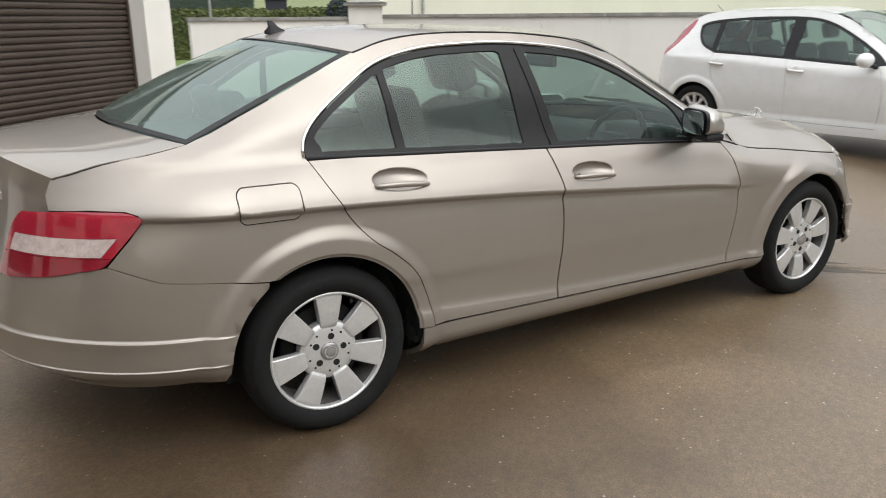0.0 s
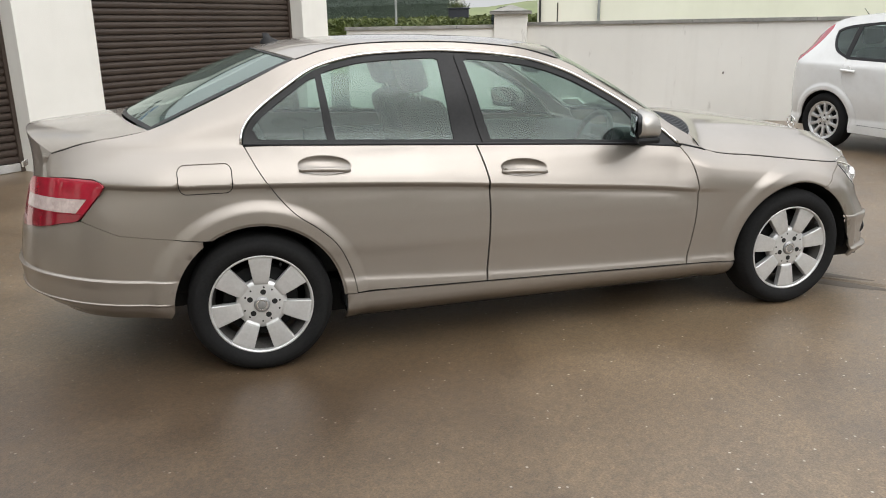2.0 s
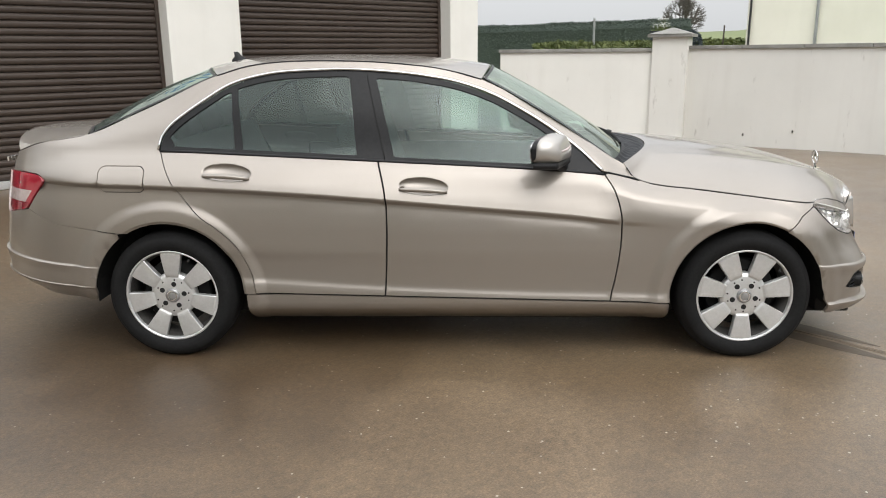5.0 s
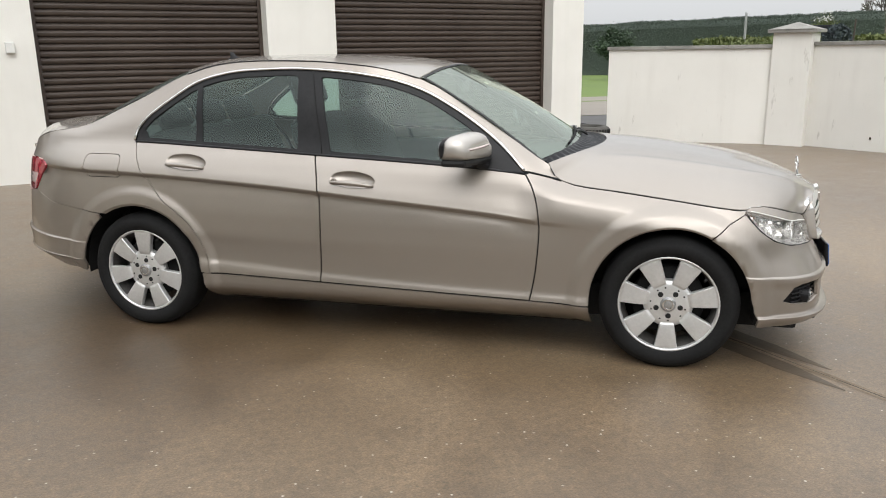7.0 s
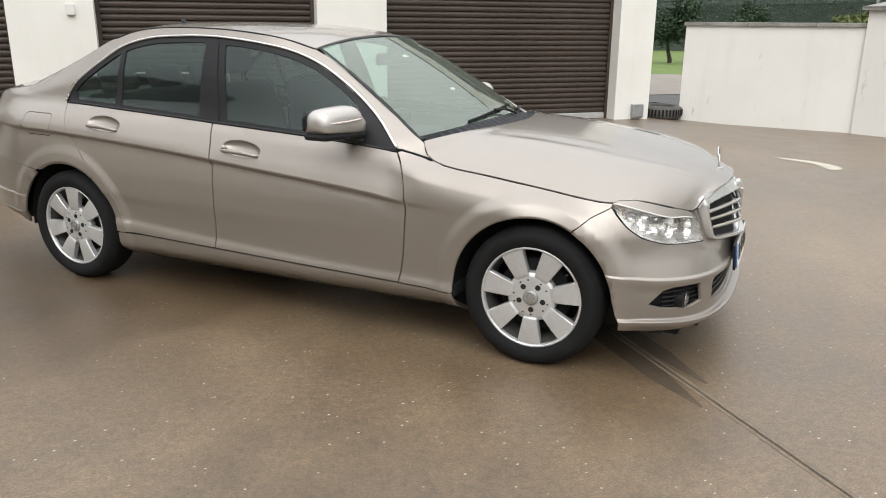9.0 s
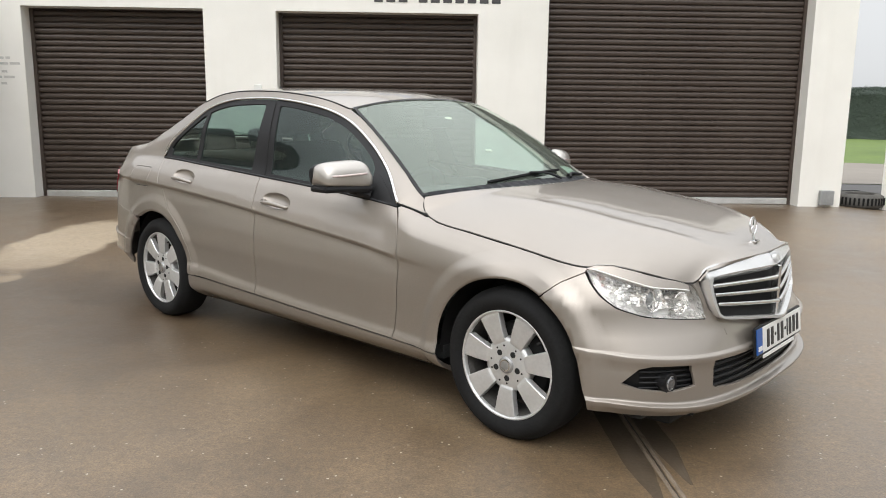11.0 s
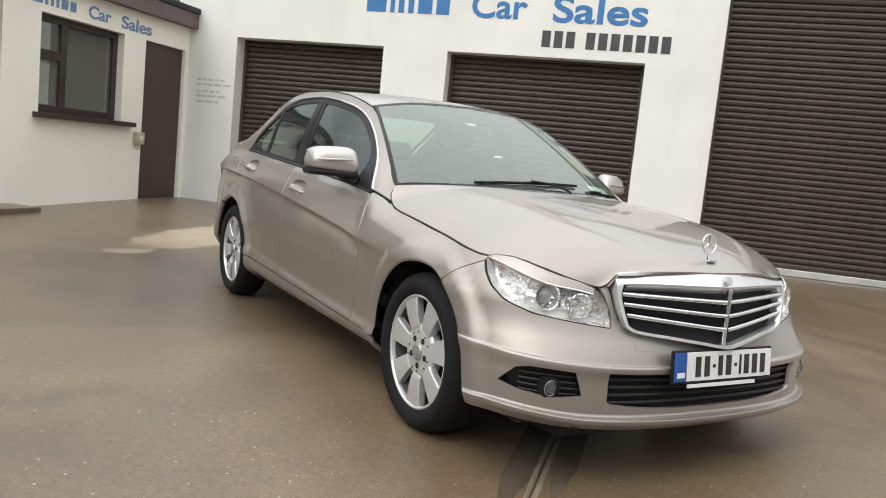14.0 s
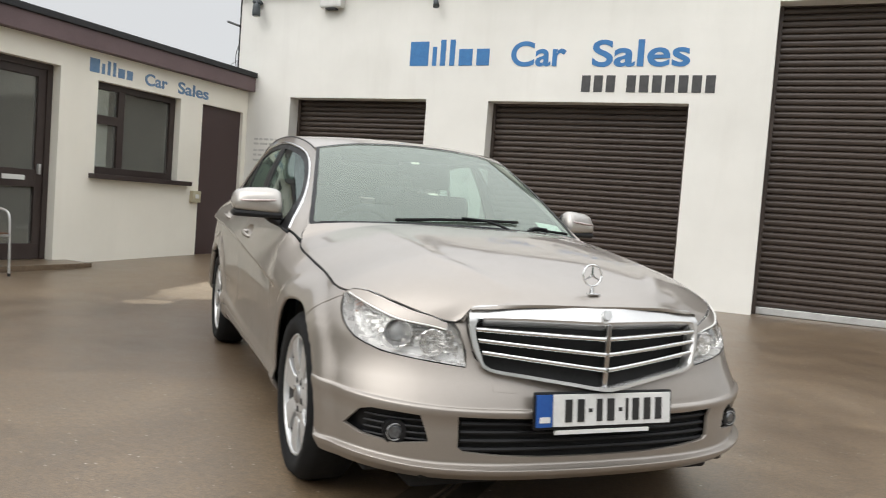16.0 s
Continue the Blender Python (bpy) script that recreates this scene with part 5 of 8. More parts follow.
def build_saloon():
    car = empty("saloon_car", pose(0.0347, 0.036, 0, 0, 0, -44), "champagne silver four-door saloon car parked on wet concrete", "car")
    # flank, one piece from the bumper over the windows to the front pillar
    rear_arch = arc(-1.38, AXLE_Z, 0.365, 3.0, 120.0, 40)
    top_edge = [(x, TOP_Z(x) - 0.002) for x in (-2.185, -2.15, -2.10, -2.04, -1.95, -1.86, -1.78, -1.7, -1.6, -1.5, -1.4, -1.3, -1.22, -1.144, -1.06, -0.98, -0.87, -0.765, -0.6, -0.44, -0.3, -0.165,
                                                 -0.02, 0.12, 0.23, 0.338, 0.47, 0.6, 0.70, 0.752)]
    chrome = spline(CHROME_LINE)
    outline = (spline(DOOR_R)[::1] + rear_arch + [(-1.566, 0.629)] + [(-1.75, 0.650), (-1.93, 0.674), (-2.075, 0.735)] + [(-2.042, 0.775), (-2.0, 0.823), (-1.962, 0.868), (-1.972, 0.893), (-2.005, 0.906), (-2.10, 0.911), (-2.205, 0.905)]
               + [(-2.205, 0.95)] + top_edge + [(0.778, 0.944), (0.802, 0.930), (0.826, 0.898), (0.848, 0.872), (0.820, 0.8775), (0.765, 0.8915), (0.722, 0.902)] + chrome[::-1])
    flank = panel_data(outline, side, [inset(FLAP, -0.004)], 0.03, 0.014, crease_lines(-2.2, -0.9))
    for f in (False, True):
        place("flank_panel", flank, PAINT, car, flip=f)
    flap = panel_data(FLAP, side, [], 0.02, 0.01, crease_lines(-1.7, -1.42))
    fl = place("fuel_flap", flap, PAINT, car)
    ribbon(tidy(FLAP, 0.02) + tidy(FLAP, 0.02)[:1], 0.03, lambda x, z: (x, -half(x, z) + 0.010, z), 0.0, SHADOW_BLACK, "gap_seal", fl, "", False, 0.003)
    # doors
    mid, fr, rr = spline(DOOR_M), spline(DOOR_F), spline(DOOR_R)
    sill_line = lambda a, b: [(a + (b - a) * k / 10, SILL(a + (b - a) * k / 10)) for k in range(11)]
    belt_line = lambda a, b: [(a + (b - a) * k / 12, BELT_Z(a + (b - a) * k / 12)) for k in range(13)]
    fd = inset(mid + sill_line(-0.334, 0.742) + fr[::-1] + belt_line(0.705, -0.36), 0.0042)
    rd = inset(rr + sill_line(-0.957, -0.334) + mid[::-1] + belt_line(-0.36, -1.40), 0.0042)
    win_in = offset_line(chrome, -0.010)
    glass_in = offset_line(chrome, -0.034)
    cut = lambda x0, x1: [p for p in glass_in if x0 < p[0] < x1]
    low = 0.020
    q_glass = [(-1.043, BELT_Z(-1.043) + low)] + [(-1.066, 1.275)] + cut(-1.36, -1.075)[::-1] + [(-1.345, BELT_Z(-1.345) + low + 0.03), (-1.335, BELT_Z(-1.335) + low)]
    r_glass = [(-0.462, BELT_Z(-0.462) + low), (-0.497, 1.335)] + cut(-1.035, -0.505)[::-1] + [(-1.040, 1.29), (-1.004, BELT_Z(-1.004) + low)]
    f_glass = [(0.505, BELT_Z(0.505) + low), (0.470, 1.035)] + cut(-0.36, 0.445)[::-1] + [(-0.371, 1.33), (-0.284, BELT_Z(-0.284) + low)]
    frame_out = belt_line(0.70, -1.405) + win_in
    frame = panel_data(frame_out, lambda x, z: (x, -half(x, z) + 0.004, z), [q_glass, r_glass, f_glass], 0.03, 0.012)
    glass_f = lambda x, z: (x, -half(x, z) + 0.010, z)
    datas = {"q": panel_data(inset(q_glass, -0.004), glass_f, [], 0.05, 0), "r": panel_data(inset(r_glass, -0.004), glass_f, [], 0.05, 0), "f": panel_data(inset(f_glass, -0.004), glass_f, [], 0.05, 0)}
    fdd, rdd = panel_data(fd, side, [], 0.032, 0.014, crease_lines(-0.33, 0.75)), panel_data(rd, side, [], 0.032, 0.014, crease_lines(-1.3, -0.35))
    for f in (False, True):
        d1 = place("front_door", fdd, PAINT, car, flip=f)
        d2 = place("rear_door", rdd, PAINT, car, flip=f)
        place("window_surround", frame, TRIM_BLACK, car, "satin black window surround", flip=f)
        for d, k in ((d1, "f"), (d2, "r"), (d2, "q")):
            g = place("window_glass", datas[k], CAR_GLASS, d, "greenish tinted glass", flip=f)
            g.visible_shadow = False
        ribbon(chrome, 0.0115, side, 0.006, CHROME, "window_moulding", car, "bright chrome window moulding", f)
        ribbon(belt_line(-1.40, 0.70), 0.010, side, 0.005, TRIM_BLACK, "belt_seal", car, "", f)
        ribbon([(-0.418 + 0.09 * k / 10, 1.352 - 0.385 * k / 10) for k in range(11)], 0.004, side, -0.0005, SHADOW_BLACK, "pillar_gap", d1, "", f, 0.002)
        for d, x0, x1, z in ((d2, -1.180, -0.958, 0.903), (d1, -0.258, -0.032, 0.836)):
            build_handle(d, x0, x1, z, f)
    for f in (False, True):
        ribbon(spline([(0.722, 0.8985), (0.765, 0.8885), (0.82, 0.8745), (0.86, 0.864)]), 0.0045, side, 0.0006, SHADOW_BLACK, "wing_gap", car, "", f, 0.003)
    for run in (rr, mid, fr, sill_line(-0.96, 0.98)):
        for f in (False, True):
            ribbon(run, 0.022, lambda x, z: (x, -half(x, z) + 0.015, z), 0.0, SHADOW_BLACK, "gap_seal", car, "", f, 0.003)
    # wing
    wing = (fr[:-1] + [(0.742, SILL(0.742))] + sill_line(0.742, 1.022) + arc(1.38, AXLE_Z, 0.357, 183, 62, 40) + [(1.62, 0.692), (1.690, 0.731), (1.694, 0.748)]
            + [(x, TOP_Z(x) - 0.002) for x in (1.65, 1.6, 1.5, 1.4, 1.3, 1.2, 1.1, 1.0, 0.93, 0.87)] + [(0.868, 0.858), (0.820, 0.8715), (0.765, 0.8855), (0.722, 0.8955)])
    wd = panel_data(inset(wing, 0.003), side, [], 0.028, 0.014, crease_lines(0.78, 1.0))
    # sill
    sd = panel_data([(x, SILL(x) - 0.006) for x in np.linspace(-1.003, 1.02, 24)] + [(x, 0.158) for x in np.linspace(1.030, -1.0, 24)], lambda x, z: (x, -half(x, z) + 0.004 + 0.075 * max((0.270 - z) / 0.11, 0) ** 1.6, z), [], 0.025, 0.02)
    for f in (False, True):
        place("front_wing", wd, PAINT, car, flip=f)
        place("side_sill", sd, PAINT, car, flip=f)
    # bonnet: edge and middle runs, blended across
    on_top = lambda x: (x, half(x, TOP_Z(x)) - 0.002, TOP_Z(x) + 0.001)
    E = spline([(0.806, 0.720, 0.937), (0.826, 0.746, 0.902), (0.852, on_top(0.86)[1], 0.871), on_top(0.91), on_top(1.0), on_top(1.15), on_top(1.40), on_top(1.60), (1.69, 0.762, 0.752), (1.77, 0.706, 0.759),
                (1.85, 0.653, 0.741), (1.93, 0.561, 0.709), (1.980, 0.478, 0.692), (2.012, 0.440, 0.742)], 0.01)
    C = spline([(1.03, 0, 0.972), (1.06, 0, 0.975), (1.2, 0, 0.968), (1.42, 0, 0.944), (1.69, 0, 0.899), (1.90, 0, 0.845), (2.02, 0, 0.800), (2.085, 0, 0.765)], 0.01)
    pick = lambda run, u: (lambda k: tuple(run[int(k)][i] * (1 - k % 1) + run[min(int(k) + 1, len(run) - 1)][i] * (k % 1) for i in range(3)))(u * (len(run) - 1))

    def bonnet(u, v):
        e, c = pick(E, u), pick(C, u)
        v = v * 2 - 1
        a = abs(v)
        z = e[2] + (c[2] - e[2]) * (1 - a ** 3.6)
        ridge = 0.007 * math.exp(-((a - 0.66 + 0.12 * u) / 0.05) ** 2) * smooth01(u * 4) * smooth01((1 - u) * 4)
        return (c[0] + (e[0] - c[0]) * a ** 2.0, -e[1] * v, z + ridge)
    place("bonnet", grid_data(bonnet, 56, 60, 0.012), PAINT, car, "champagne bonnet beaded with rain")
    # roof
    rail = [on_top(x) for x in (-1.144, -0.98, -0.765, -0.44, -0.165, 0.0, 0.13)]
    rail = spline(rail, 0.02)
    crown = spline([(-1.30, 0, 1.398), (-1.10, 0, 1.434), (-0.77, 0, 1.448), (-0.40, 0, 1.443), (-0.05, 0, 1.422), (0.185, 0, 1.388)], 0.02)

    def roof(u, v):
        e, c = pick(rail, u), pick(crown, u)
        v = v * 2 - 1
        return (c[0] + (e[0] - c[0]) * abs(v) ** 2, -e[1] * v, e[2] + (c[2] - e[2]) * (1 - abs(v) ** 2.3))
    place("roof", grid_data(roof, 40, 36, 0.012), PAINT, car)
    for f in (1, -1):
        part("roof_gutter", add_tube(bmesh.new(), [(p[0], -f * (p[1] + 0.004), p[2] - 0.004) for p in rail], 0.0035, 6), TRIM_BLACK, car)
    EB = spline([on_top(-1.785), on_top(-1.92), on_top(-2.04), on_top(-2.12), on_top(-2.18)], 0.01)
    for nm, run in (("bonnet_gap", E), ("boot_gap", EB)):
        for f in (1, -1):
            part(nm, add_tube(bmesh.new(), [(p[0], -f * (p[1] + 0.003), p[2] - 0.0045) for p in run if not 0 < p[0] < 0.815], 0.0021, 6), SHADOW_BLACK, car)
    # screens
    def screen(bot, top, bulge):
        def f(u, v):
            b, t = pick(bot, v), pick(top, v)
            k = bulge * 4 * u * (1 - u) * (1 - abs(2 * v - 1) ** 4 if b[0] < 0 else 1)
            return (b[0] + (t[0] - b[0]) * u + k * math.copysign(0.6, b[0]), b[1] + (t[1] - b[1]) * u, b[2] + (t[2] - b[2]) * u + k)
        return f
    full = lambda run: [(p[0], -p[1], p[2]) for p in run] + [(p[0], p[1], p[2]) for p in run[-2::-1]]
    ws = screen(full(spline([(0.770, 0.712, 0.935), (0.842, 0.50, 0.951), (0.886, 0.25, 0.961), (0.900, 0, 0.964)], 0.03)), full(spline([(0.140, 0.560, 1.328), (0.174, 0.38, 1.362), (0.19, 0.18, 1.378), (0.193, 0, 1.383)], 0.02)), 0.014)
    g = place("windscreen", grid_data(ws, 16, 28, 0, (1, 0, 1)), SCREEN_GLASS, car, "clear greenish windscreen")
    g.visible_shadow = False
    bw = screen(full(spline([(-1.775, 0.682, 1.080), (-1.86, 0.46, 1.098), (-1.925, 0.2, 1.106), (-1.94, 0, 1.108)], 0.03)), full(spline([(-1.150, 0.617, 1.351), (-1.24, 0.41, 1.378), (-1.285, 0.2, 1.391), (-1.297, 0, 1.395)], 0.02)), 0.016)
    g = place("rear_window", grid_data(bw, 16, 28, 0, (-1, 0, 1)), REAR_GLASS, car, "greenish rear window with black border")
    g.visible_shadow = False
    for s, pairs in ((ws, ((0, 0.012), (1, 0.014))), (bw, ((0, 0.02), (1, 0.02)))):
        for v0, v1 in (((0.0, 0.014), (0.986, 1.0)) if s is ws else ((0.0, 0.022), (0.978, 1.0))):
            edge = lambda u, v, s=s, v0=v0, v1=v1: tuple(Vector(s(u, v0 + (v1 - v0) * v)) + Vector((0.002 if s is ws else -0.002, 0, 0.003)))
            place("glass_border", grid_data(edge, 16, 2, 0, (1 if s is ws else -1, 0, 1)), TRIM_BLACK, car)
        for u0, u1 in ((0.984, 1.0), (0.0, 0.022 if s is ws else 0.03)):
            edge = lambda u, v, s=s, u0=u0, u1=u1: tuple(Vector(s(u0 + (u1 - u0) * u, 0.014 + 0.972 * v)) + Vector((0.002 if s is ws else -0.002, 0, 0.003)))
            place("glass_border", grid_data(edge, 2, 28, 0, (1 if s is ws else -1, 0, 1)), TRIM_BLACK, car)
    # scuttle: a ribbed black trough between the glass and the bonnet's rear edge
    def trough(u, v):
        v = 0.03 + 0.94 * v
        a, b = Vector(ws(0.02, v)) + Vector((0.004, 0, 0.006)), Vector(bonnet(0.0, 1 - v)) + Vector((-0.004, 0, -0.003))
        p = a.lerp(b, u)
        return (p.x, p.y, p.z - 0.020 * math.sin(math.pi * u) + 0.0035 * math.sin(v * 150) * smooth01(u * 5) * smooth01((1 - u) * 5))
    place("scuttle", grid_data(trough, 10, 220, 0.01), SCUTTLE, car, "ribbed black plastic scuttle below the windscreen")
    # boot lid: deck and rear face
    CB = spline([(-1.945, 0, 1.104), (-2.08, 0, 1.092), (-2.22, 0, 1.082), (-2.325, 0, 1.075), (-2.372, 0, 1.068)], 0.01)

    def deck(u, v):
        e, c = pick(EB, u), pick(CB, u)
        v = v * 2 - 1
        a = abs(v)
        return (c[0] + (e[0] - c[0]) * a ** 2, -e[1] * v, e[2] + (c[2] - e[2]) * (1 - a ** 2.2))
    bl = place("boot_lid", grid_data(deck, 24, 40, 0.012), PAINT, car)

    def boot_face(u, v):
        v = v * 2 - 1
        a = abs(v)
        e = deck(1.0, (v + 1) / 2)
        b = (REAR_X(0.68) + 0.10 * a ** 2.2, -0.50 * v, 0.68)
        x = e[0] + (b[0] - e[0]) * u + 0.03 * math.sin(math.pi * u)
        return (x, e[1] + (b[1] - e[1]) * u, e[2] + (b[2] - e[2]) * u)
    place("boot_panel", grid_data(boot_face, 20, 40, 0.012, (-1, 0, 0)), PAINT, bl)
    for y0 in (-0.475, -0.445, -0.415):
        part("boot_badge", box(-2.330, -2.320, y0, y0 + 0.022, 0.925, 0.95, 0.002), CHROME, bl, "small chrome badge bar")
    # rear bumper
    rb = ([ra_x(-1.745, 0.32), ra_x(-1.742, 0.36)] + [ra_x(x, z) for x, z in arc(-1.38, AXLE_Z, 0.365, 172, 120.4, 16)] + [ra_x(-1.75, 0.6475), ra_x(-1.93, 0.6715), ra_x(-2.075, 0.7325)]
          + [ra_x(-2.16, 0.717), ra_y(0.68, 0.703), ra_y(0.60, 0.689), ra_y(0.44, 0.676), (0.2, 0.67), (0.0, 0.67), (0.0, 0.28), (0.5, 0.28), (1.0, 0.285), ra_x(-1.95, 0.285), ra_x(-1.76, 0.29)])
    rbx = [[(a, S(a) + d) for a in np.arange(0.0, 1.56, 0.03)] for S in (STRIP_R, STRIP_R2) for d in (-0.05, -0.014, -0.008, -0.004, -0.001, 0.003, 0.008, 0.012)]
    r = panel_data(rb, rear, [], 0.035, 0.014, rbx, out=(-1, -1, 0))
    place("rear_bumper", join_data(r, mirrored(r)), PAINT, car)
    # tail lamps
    tl_top = [ra_x(-1.964, 0.874), ra_x(-1.974, 0.890), ra_x(-2.006, 0.903), ra_x(-2.10, 0.907), ra_y(0.66, 0.905), ra_y(0.57, 0.898), ra_y(0.535, 0.892)]
    tl_in = [ra_y(0.50, 0.85), ra_y(0.475, 0.78), ra_y(0.458, 0.71), ra_y(0.452, 0.685)]
    tl_bot = [ra_y(0.50, 0.680), ra_y(0.60, 0.692), ra_y(0.68, 0.706), ra_x(-2.16, 0.720), ra_x(-2.10, 0.731), ra_x(-2.078, 0.742), ra_x(-2.044, 0.780), ra_x(-2.002, 0.828)]
    lamp = tidy(spline_loop(tl_top + tl_in + tl_bot))
    lens = lambda a, z: tuple(Vector(rear(a, z)) + Vector((-0.006 * math.cos(a), -0.006 * math.sin(a), 0)))
    for f in (False, True):
        base = part("tail_lamp", box(-2.2, -2.0, (-0.62 if not f else 0.5), (-0.5 if not f else 0.62), 0.72, 0.86, 0.01), TRIM_BLACK, car, "red and clear wrap-round tail lamp")
        pane = clip_band(inset(lamp, 0.030), 0.766, 0.826)
        place("red_lens", panel_data(clip_band(lamp, 0.5, 0.762), lens, [], 0.025, 0.016, out=(-1, -1, 0)), DARK_RED_LENS, base, flip=f)
        place("red_lens", panel_data(clip_band(lamp, 0.7635, 1.0), lens, [pane], 0.025, 0.016, out=(-1, -1, 0)), RED_LENS, base, flip=f)
        place("clear_lens", panel_data(inset(pane, 0.001), lens, [], 0.025, 0.012, out=(-1, -1, 0)), CLEAR_LENS, base, "frosted clear lens band", flip=f)
    # front bumper with openings
    fog = [fa_y(0.800, 0.345), fa_y(0.790, 0.364), fa_y(0.765, 0.402), fa_y(0.735, 0.414), fa_y(0.67, 0.413), fa_y(0.605, 0.409), fa_y(0.594, 0.385), fa_y(0.585, 0.360), fa_y(0.575, 0.325), fa_y(0.66, 0.312), fa_y(0.76, 0.324)]
    lower_t = [fa_y(0.495, 0.412), fa_y(0.35, 0.409), fa_y(0.2, 0.408), (0.0, 0.408)]
    gy = [(0.0, 0.497), (0.12, 0.510), (0.25, 0.526), (0.39, 0.545), (0.425, 0.583), (0.443, 0.64), (0.45, 0.690)]
    fb = ([fa_x(1.765, 0.23), fa_x(1.752, 0.30)] + [fa_x(x, z) for x, z in arc(1.38, AXLE_Z, 0.357, 8, 61.7, 16)] + [fa_x(1.62, 0.6905), fa_x(1.690, 0.7295)]
          + [fa_x(1.715, 0.700), fa_x(1.760, 0.655), fa_x(1.82, 0.612), fa_x(1.90, 0.580), fa_y(0.56, 0.562), fa_y(0.452, 0.551)] + [fa_y(0.448, 0.60), fa_y(0.466, 0.66), fa_y(0.478, 0.685)]
          + [fa_y(y, z) for y, z in gy[::-1]] + lower_t[::-1])
    upper = fb[:]
    # the mouth is an opening from the middle: the outline runs round it
    fb = upper + [fa_y(0.2, 0.408), fa_y(0.35, 0.409), fa_y(0.495, 0.412), fa_y(0.488, 0.312), fa_y(0.468, 0.298), fa_y(0.35, 0.287), fa_y(0.2, 0.280), (0.0, 0.278)] \
        + [(0.0, 0.208), (0.35, 0.209), (0.7, 0.214), (0.92, 0.222), (1.08, 0.227)]
    seen_pts, clean = set(), []
    for p in fb:
        k = (round(p[0], 3), round(p[1], 3))
        if k not in seen_pts:
            seen_pts.add(k)
            clean.append(p)
    fbx = [[(a, S(a) + d) for a in np.arange(0.0, 1.56, 0.025)] for S in (STRIP_F, STRIP_F2) for d in (-0.055, -0.030, -0.014, -0.008, -0.004, 0.000, 0.004, 0.011)]
    # order the mouth so that the outline never crosses itself
    i0 = max(i for i, p in enumerate(clean) if abs(p[0]) < 1e-6 and p[1] > 0.45)
    head, tail = clean[:i0 + 1], [p for p in clean[i0 + 1:]]
    mouth_top = [(0.0, 0.408), fa_y(0.2, 0.408), fa_y(0.35, 0.409), fa_y(0.495, 0.412)]
    tail = mouth_top + [p for p in tail if not any(abs(p[0] - q[0]) < 0.01 and abs(p[1] - q[1]) < 0.004 for q in mouth_top)]
    r = panel_data(head + tail, front, [fog], 0.03, 0.016, fbx, out=(1, -1, 0))
    fbm = place("front_bumper", join_data(r, mirrored(r)), PAINT, car)
    deep = lambda a, z: tuple(Vector(front(a, z)) - Vector((0.035 * math.cos(a), -0.035 * math.sin(a), 0)))
    mouth = mouth_top + [fa_y(0.488, 0.312), fa_y(0.468, 0.298), fa_y(0.35, 0.287), fa_y(0.2, 0.280), (0.0, 0.278)]
    for f in (False, True):
        fr_ = place("fog_surround", panel_data(inset(fog, -0.012), deep, [], 0.03, 0, out=(1, -1, 0)), TRIM_BLACK, fbm, "black fog lamp surround", flip=f)
        s = 1 if f else -1
        for z in (0.325, 0.345, 0.365, 0.385):
            pts = [tuple(Vector(front(a, z)) - Vector((0.022 * math.cos(a), -0.022 * math.sin(a), 0))) for a in np.linspace(fa_y(0.59, z)[0], fa_y(0.76, z)[0], 8)]
            part("grille_bar", add_tube(bmesh.new(), [(p[0], p[1] * -s, p[2]) for p in pts], 0.004, 6), TRIM_BLACK, fr_)
        c = Vector(front(fa_y(0.668, 0.345)[0], 0.345))
        lampb = part("fog_lamp", add_cyl(bmesh.new(), (c.x - 0.05, s * abs(c.y) * 0.985, c.z), (c.x - 0.008, s * abs(c.y), c.z), 0.038, seg=24), TRIM_BLACK, fbm)
        part("fog_lens", add_cyl(bmesh.new(), (c.x - 0.01, s * abs(c.y), c.z), (c.x - 0.002, s * (abs(c.y) + 0.002), c.z), 0.025, 0.018, 24), FOG_GLASS, lampb, "dark round fog lens")
        part("fog_ring", add_tube(bmesh.new(), [(c.x - 0.006, s * abs(c.y) + 0.026 * math.cos(q * math.tau / 24), c.z + 0.026 * math.sin(q * math.tau / 24)) for q in range(25)], 0.0022, 6), CAP_GREY, lampb, "thin bright lens ring")
    m2 = panel_data(inset(mouth, -0.012), deep, [], 0.04, 0, out=(1, 0, 0))
    lg = place("lower_grille", join_data(m2, mirrored(m2)), SHADOW_BLACK, fbm, "black slatted lower grille")
    for z in (0.303, 0.330, 0.357, 0.384):
        pts = [tuple(Vector(front(a, z)) - Vector((0.02, 0, 0))) for a in np.linspace(0, fa_y(0.475, z)[0], 10)]
        pts = [(p[0], -p[1], p[2]) for p in pts[::-1]] + pts[1:]
        part("grille_bar", add_tube(bmesh.new(), pts, 0.007, 6), TRIM_BLACK, lg)
    tw = panel_data([fa_y(0.375, 0.486), fa_y(0.375, 0.506), fa_y(0.305, 0.503), fa_y(0.305, 0.483)], lambda a, z: tuple(Vector(front(a, z)) + Vector((0.0015, 0, 0))), [], 0.02, 0.004, out=(1, 0, 0))
    place("tow_cover", tw, PAINT, fbm)
    build_front_plate(car)
    build_grille(car)
    for f in (False, True):
        build_headlamp(car, f)
        build_mirror(car, f)
    for x in WHEELS:
        for s in (-1, 1):
            m = pose(x, s * 0.765, AXLE_Z, 0, 0 if s < 0 else 0, 0 if s < 0 else 180) @ pose(0, 0, 0, 0, 25.7 if x > 0 else 2, 0)
            build_wheel("wheel", car, m, 0.316, 0.224, 0.205, 7, "wide", CAP_GREY)
    build_cabin(car)
    # antenna, wipers, bonnet ornament
    bm = bmesh.new()
    rings = []
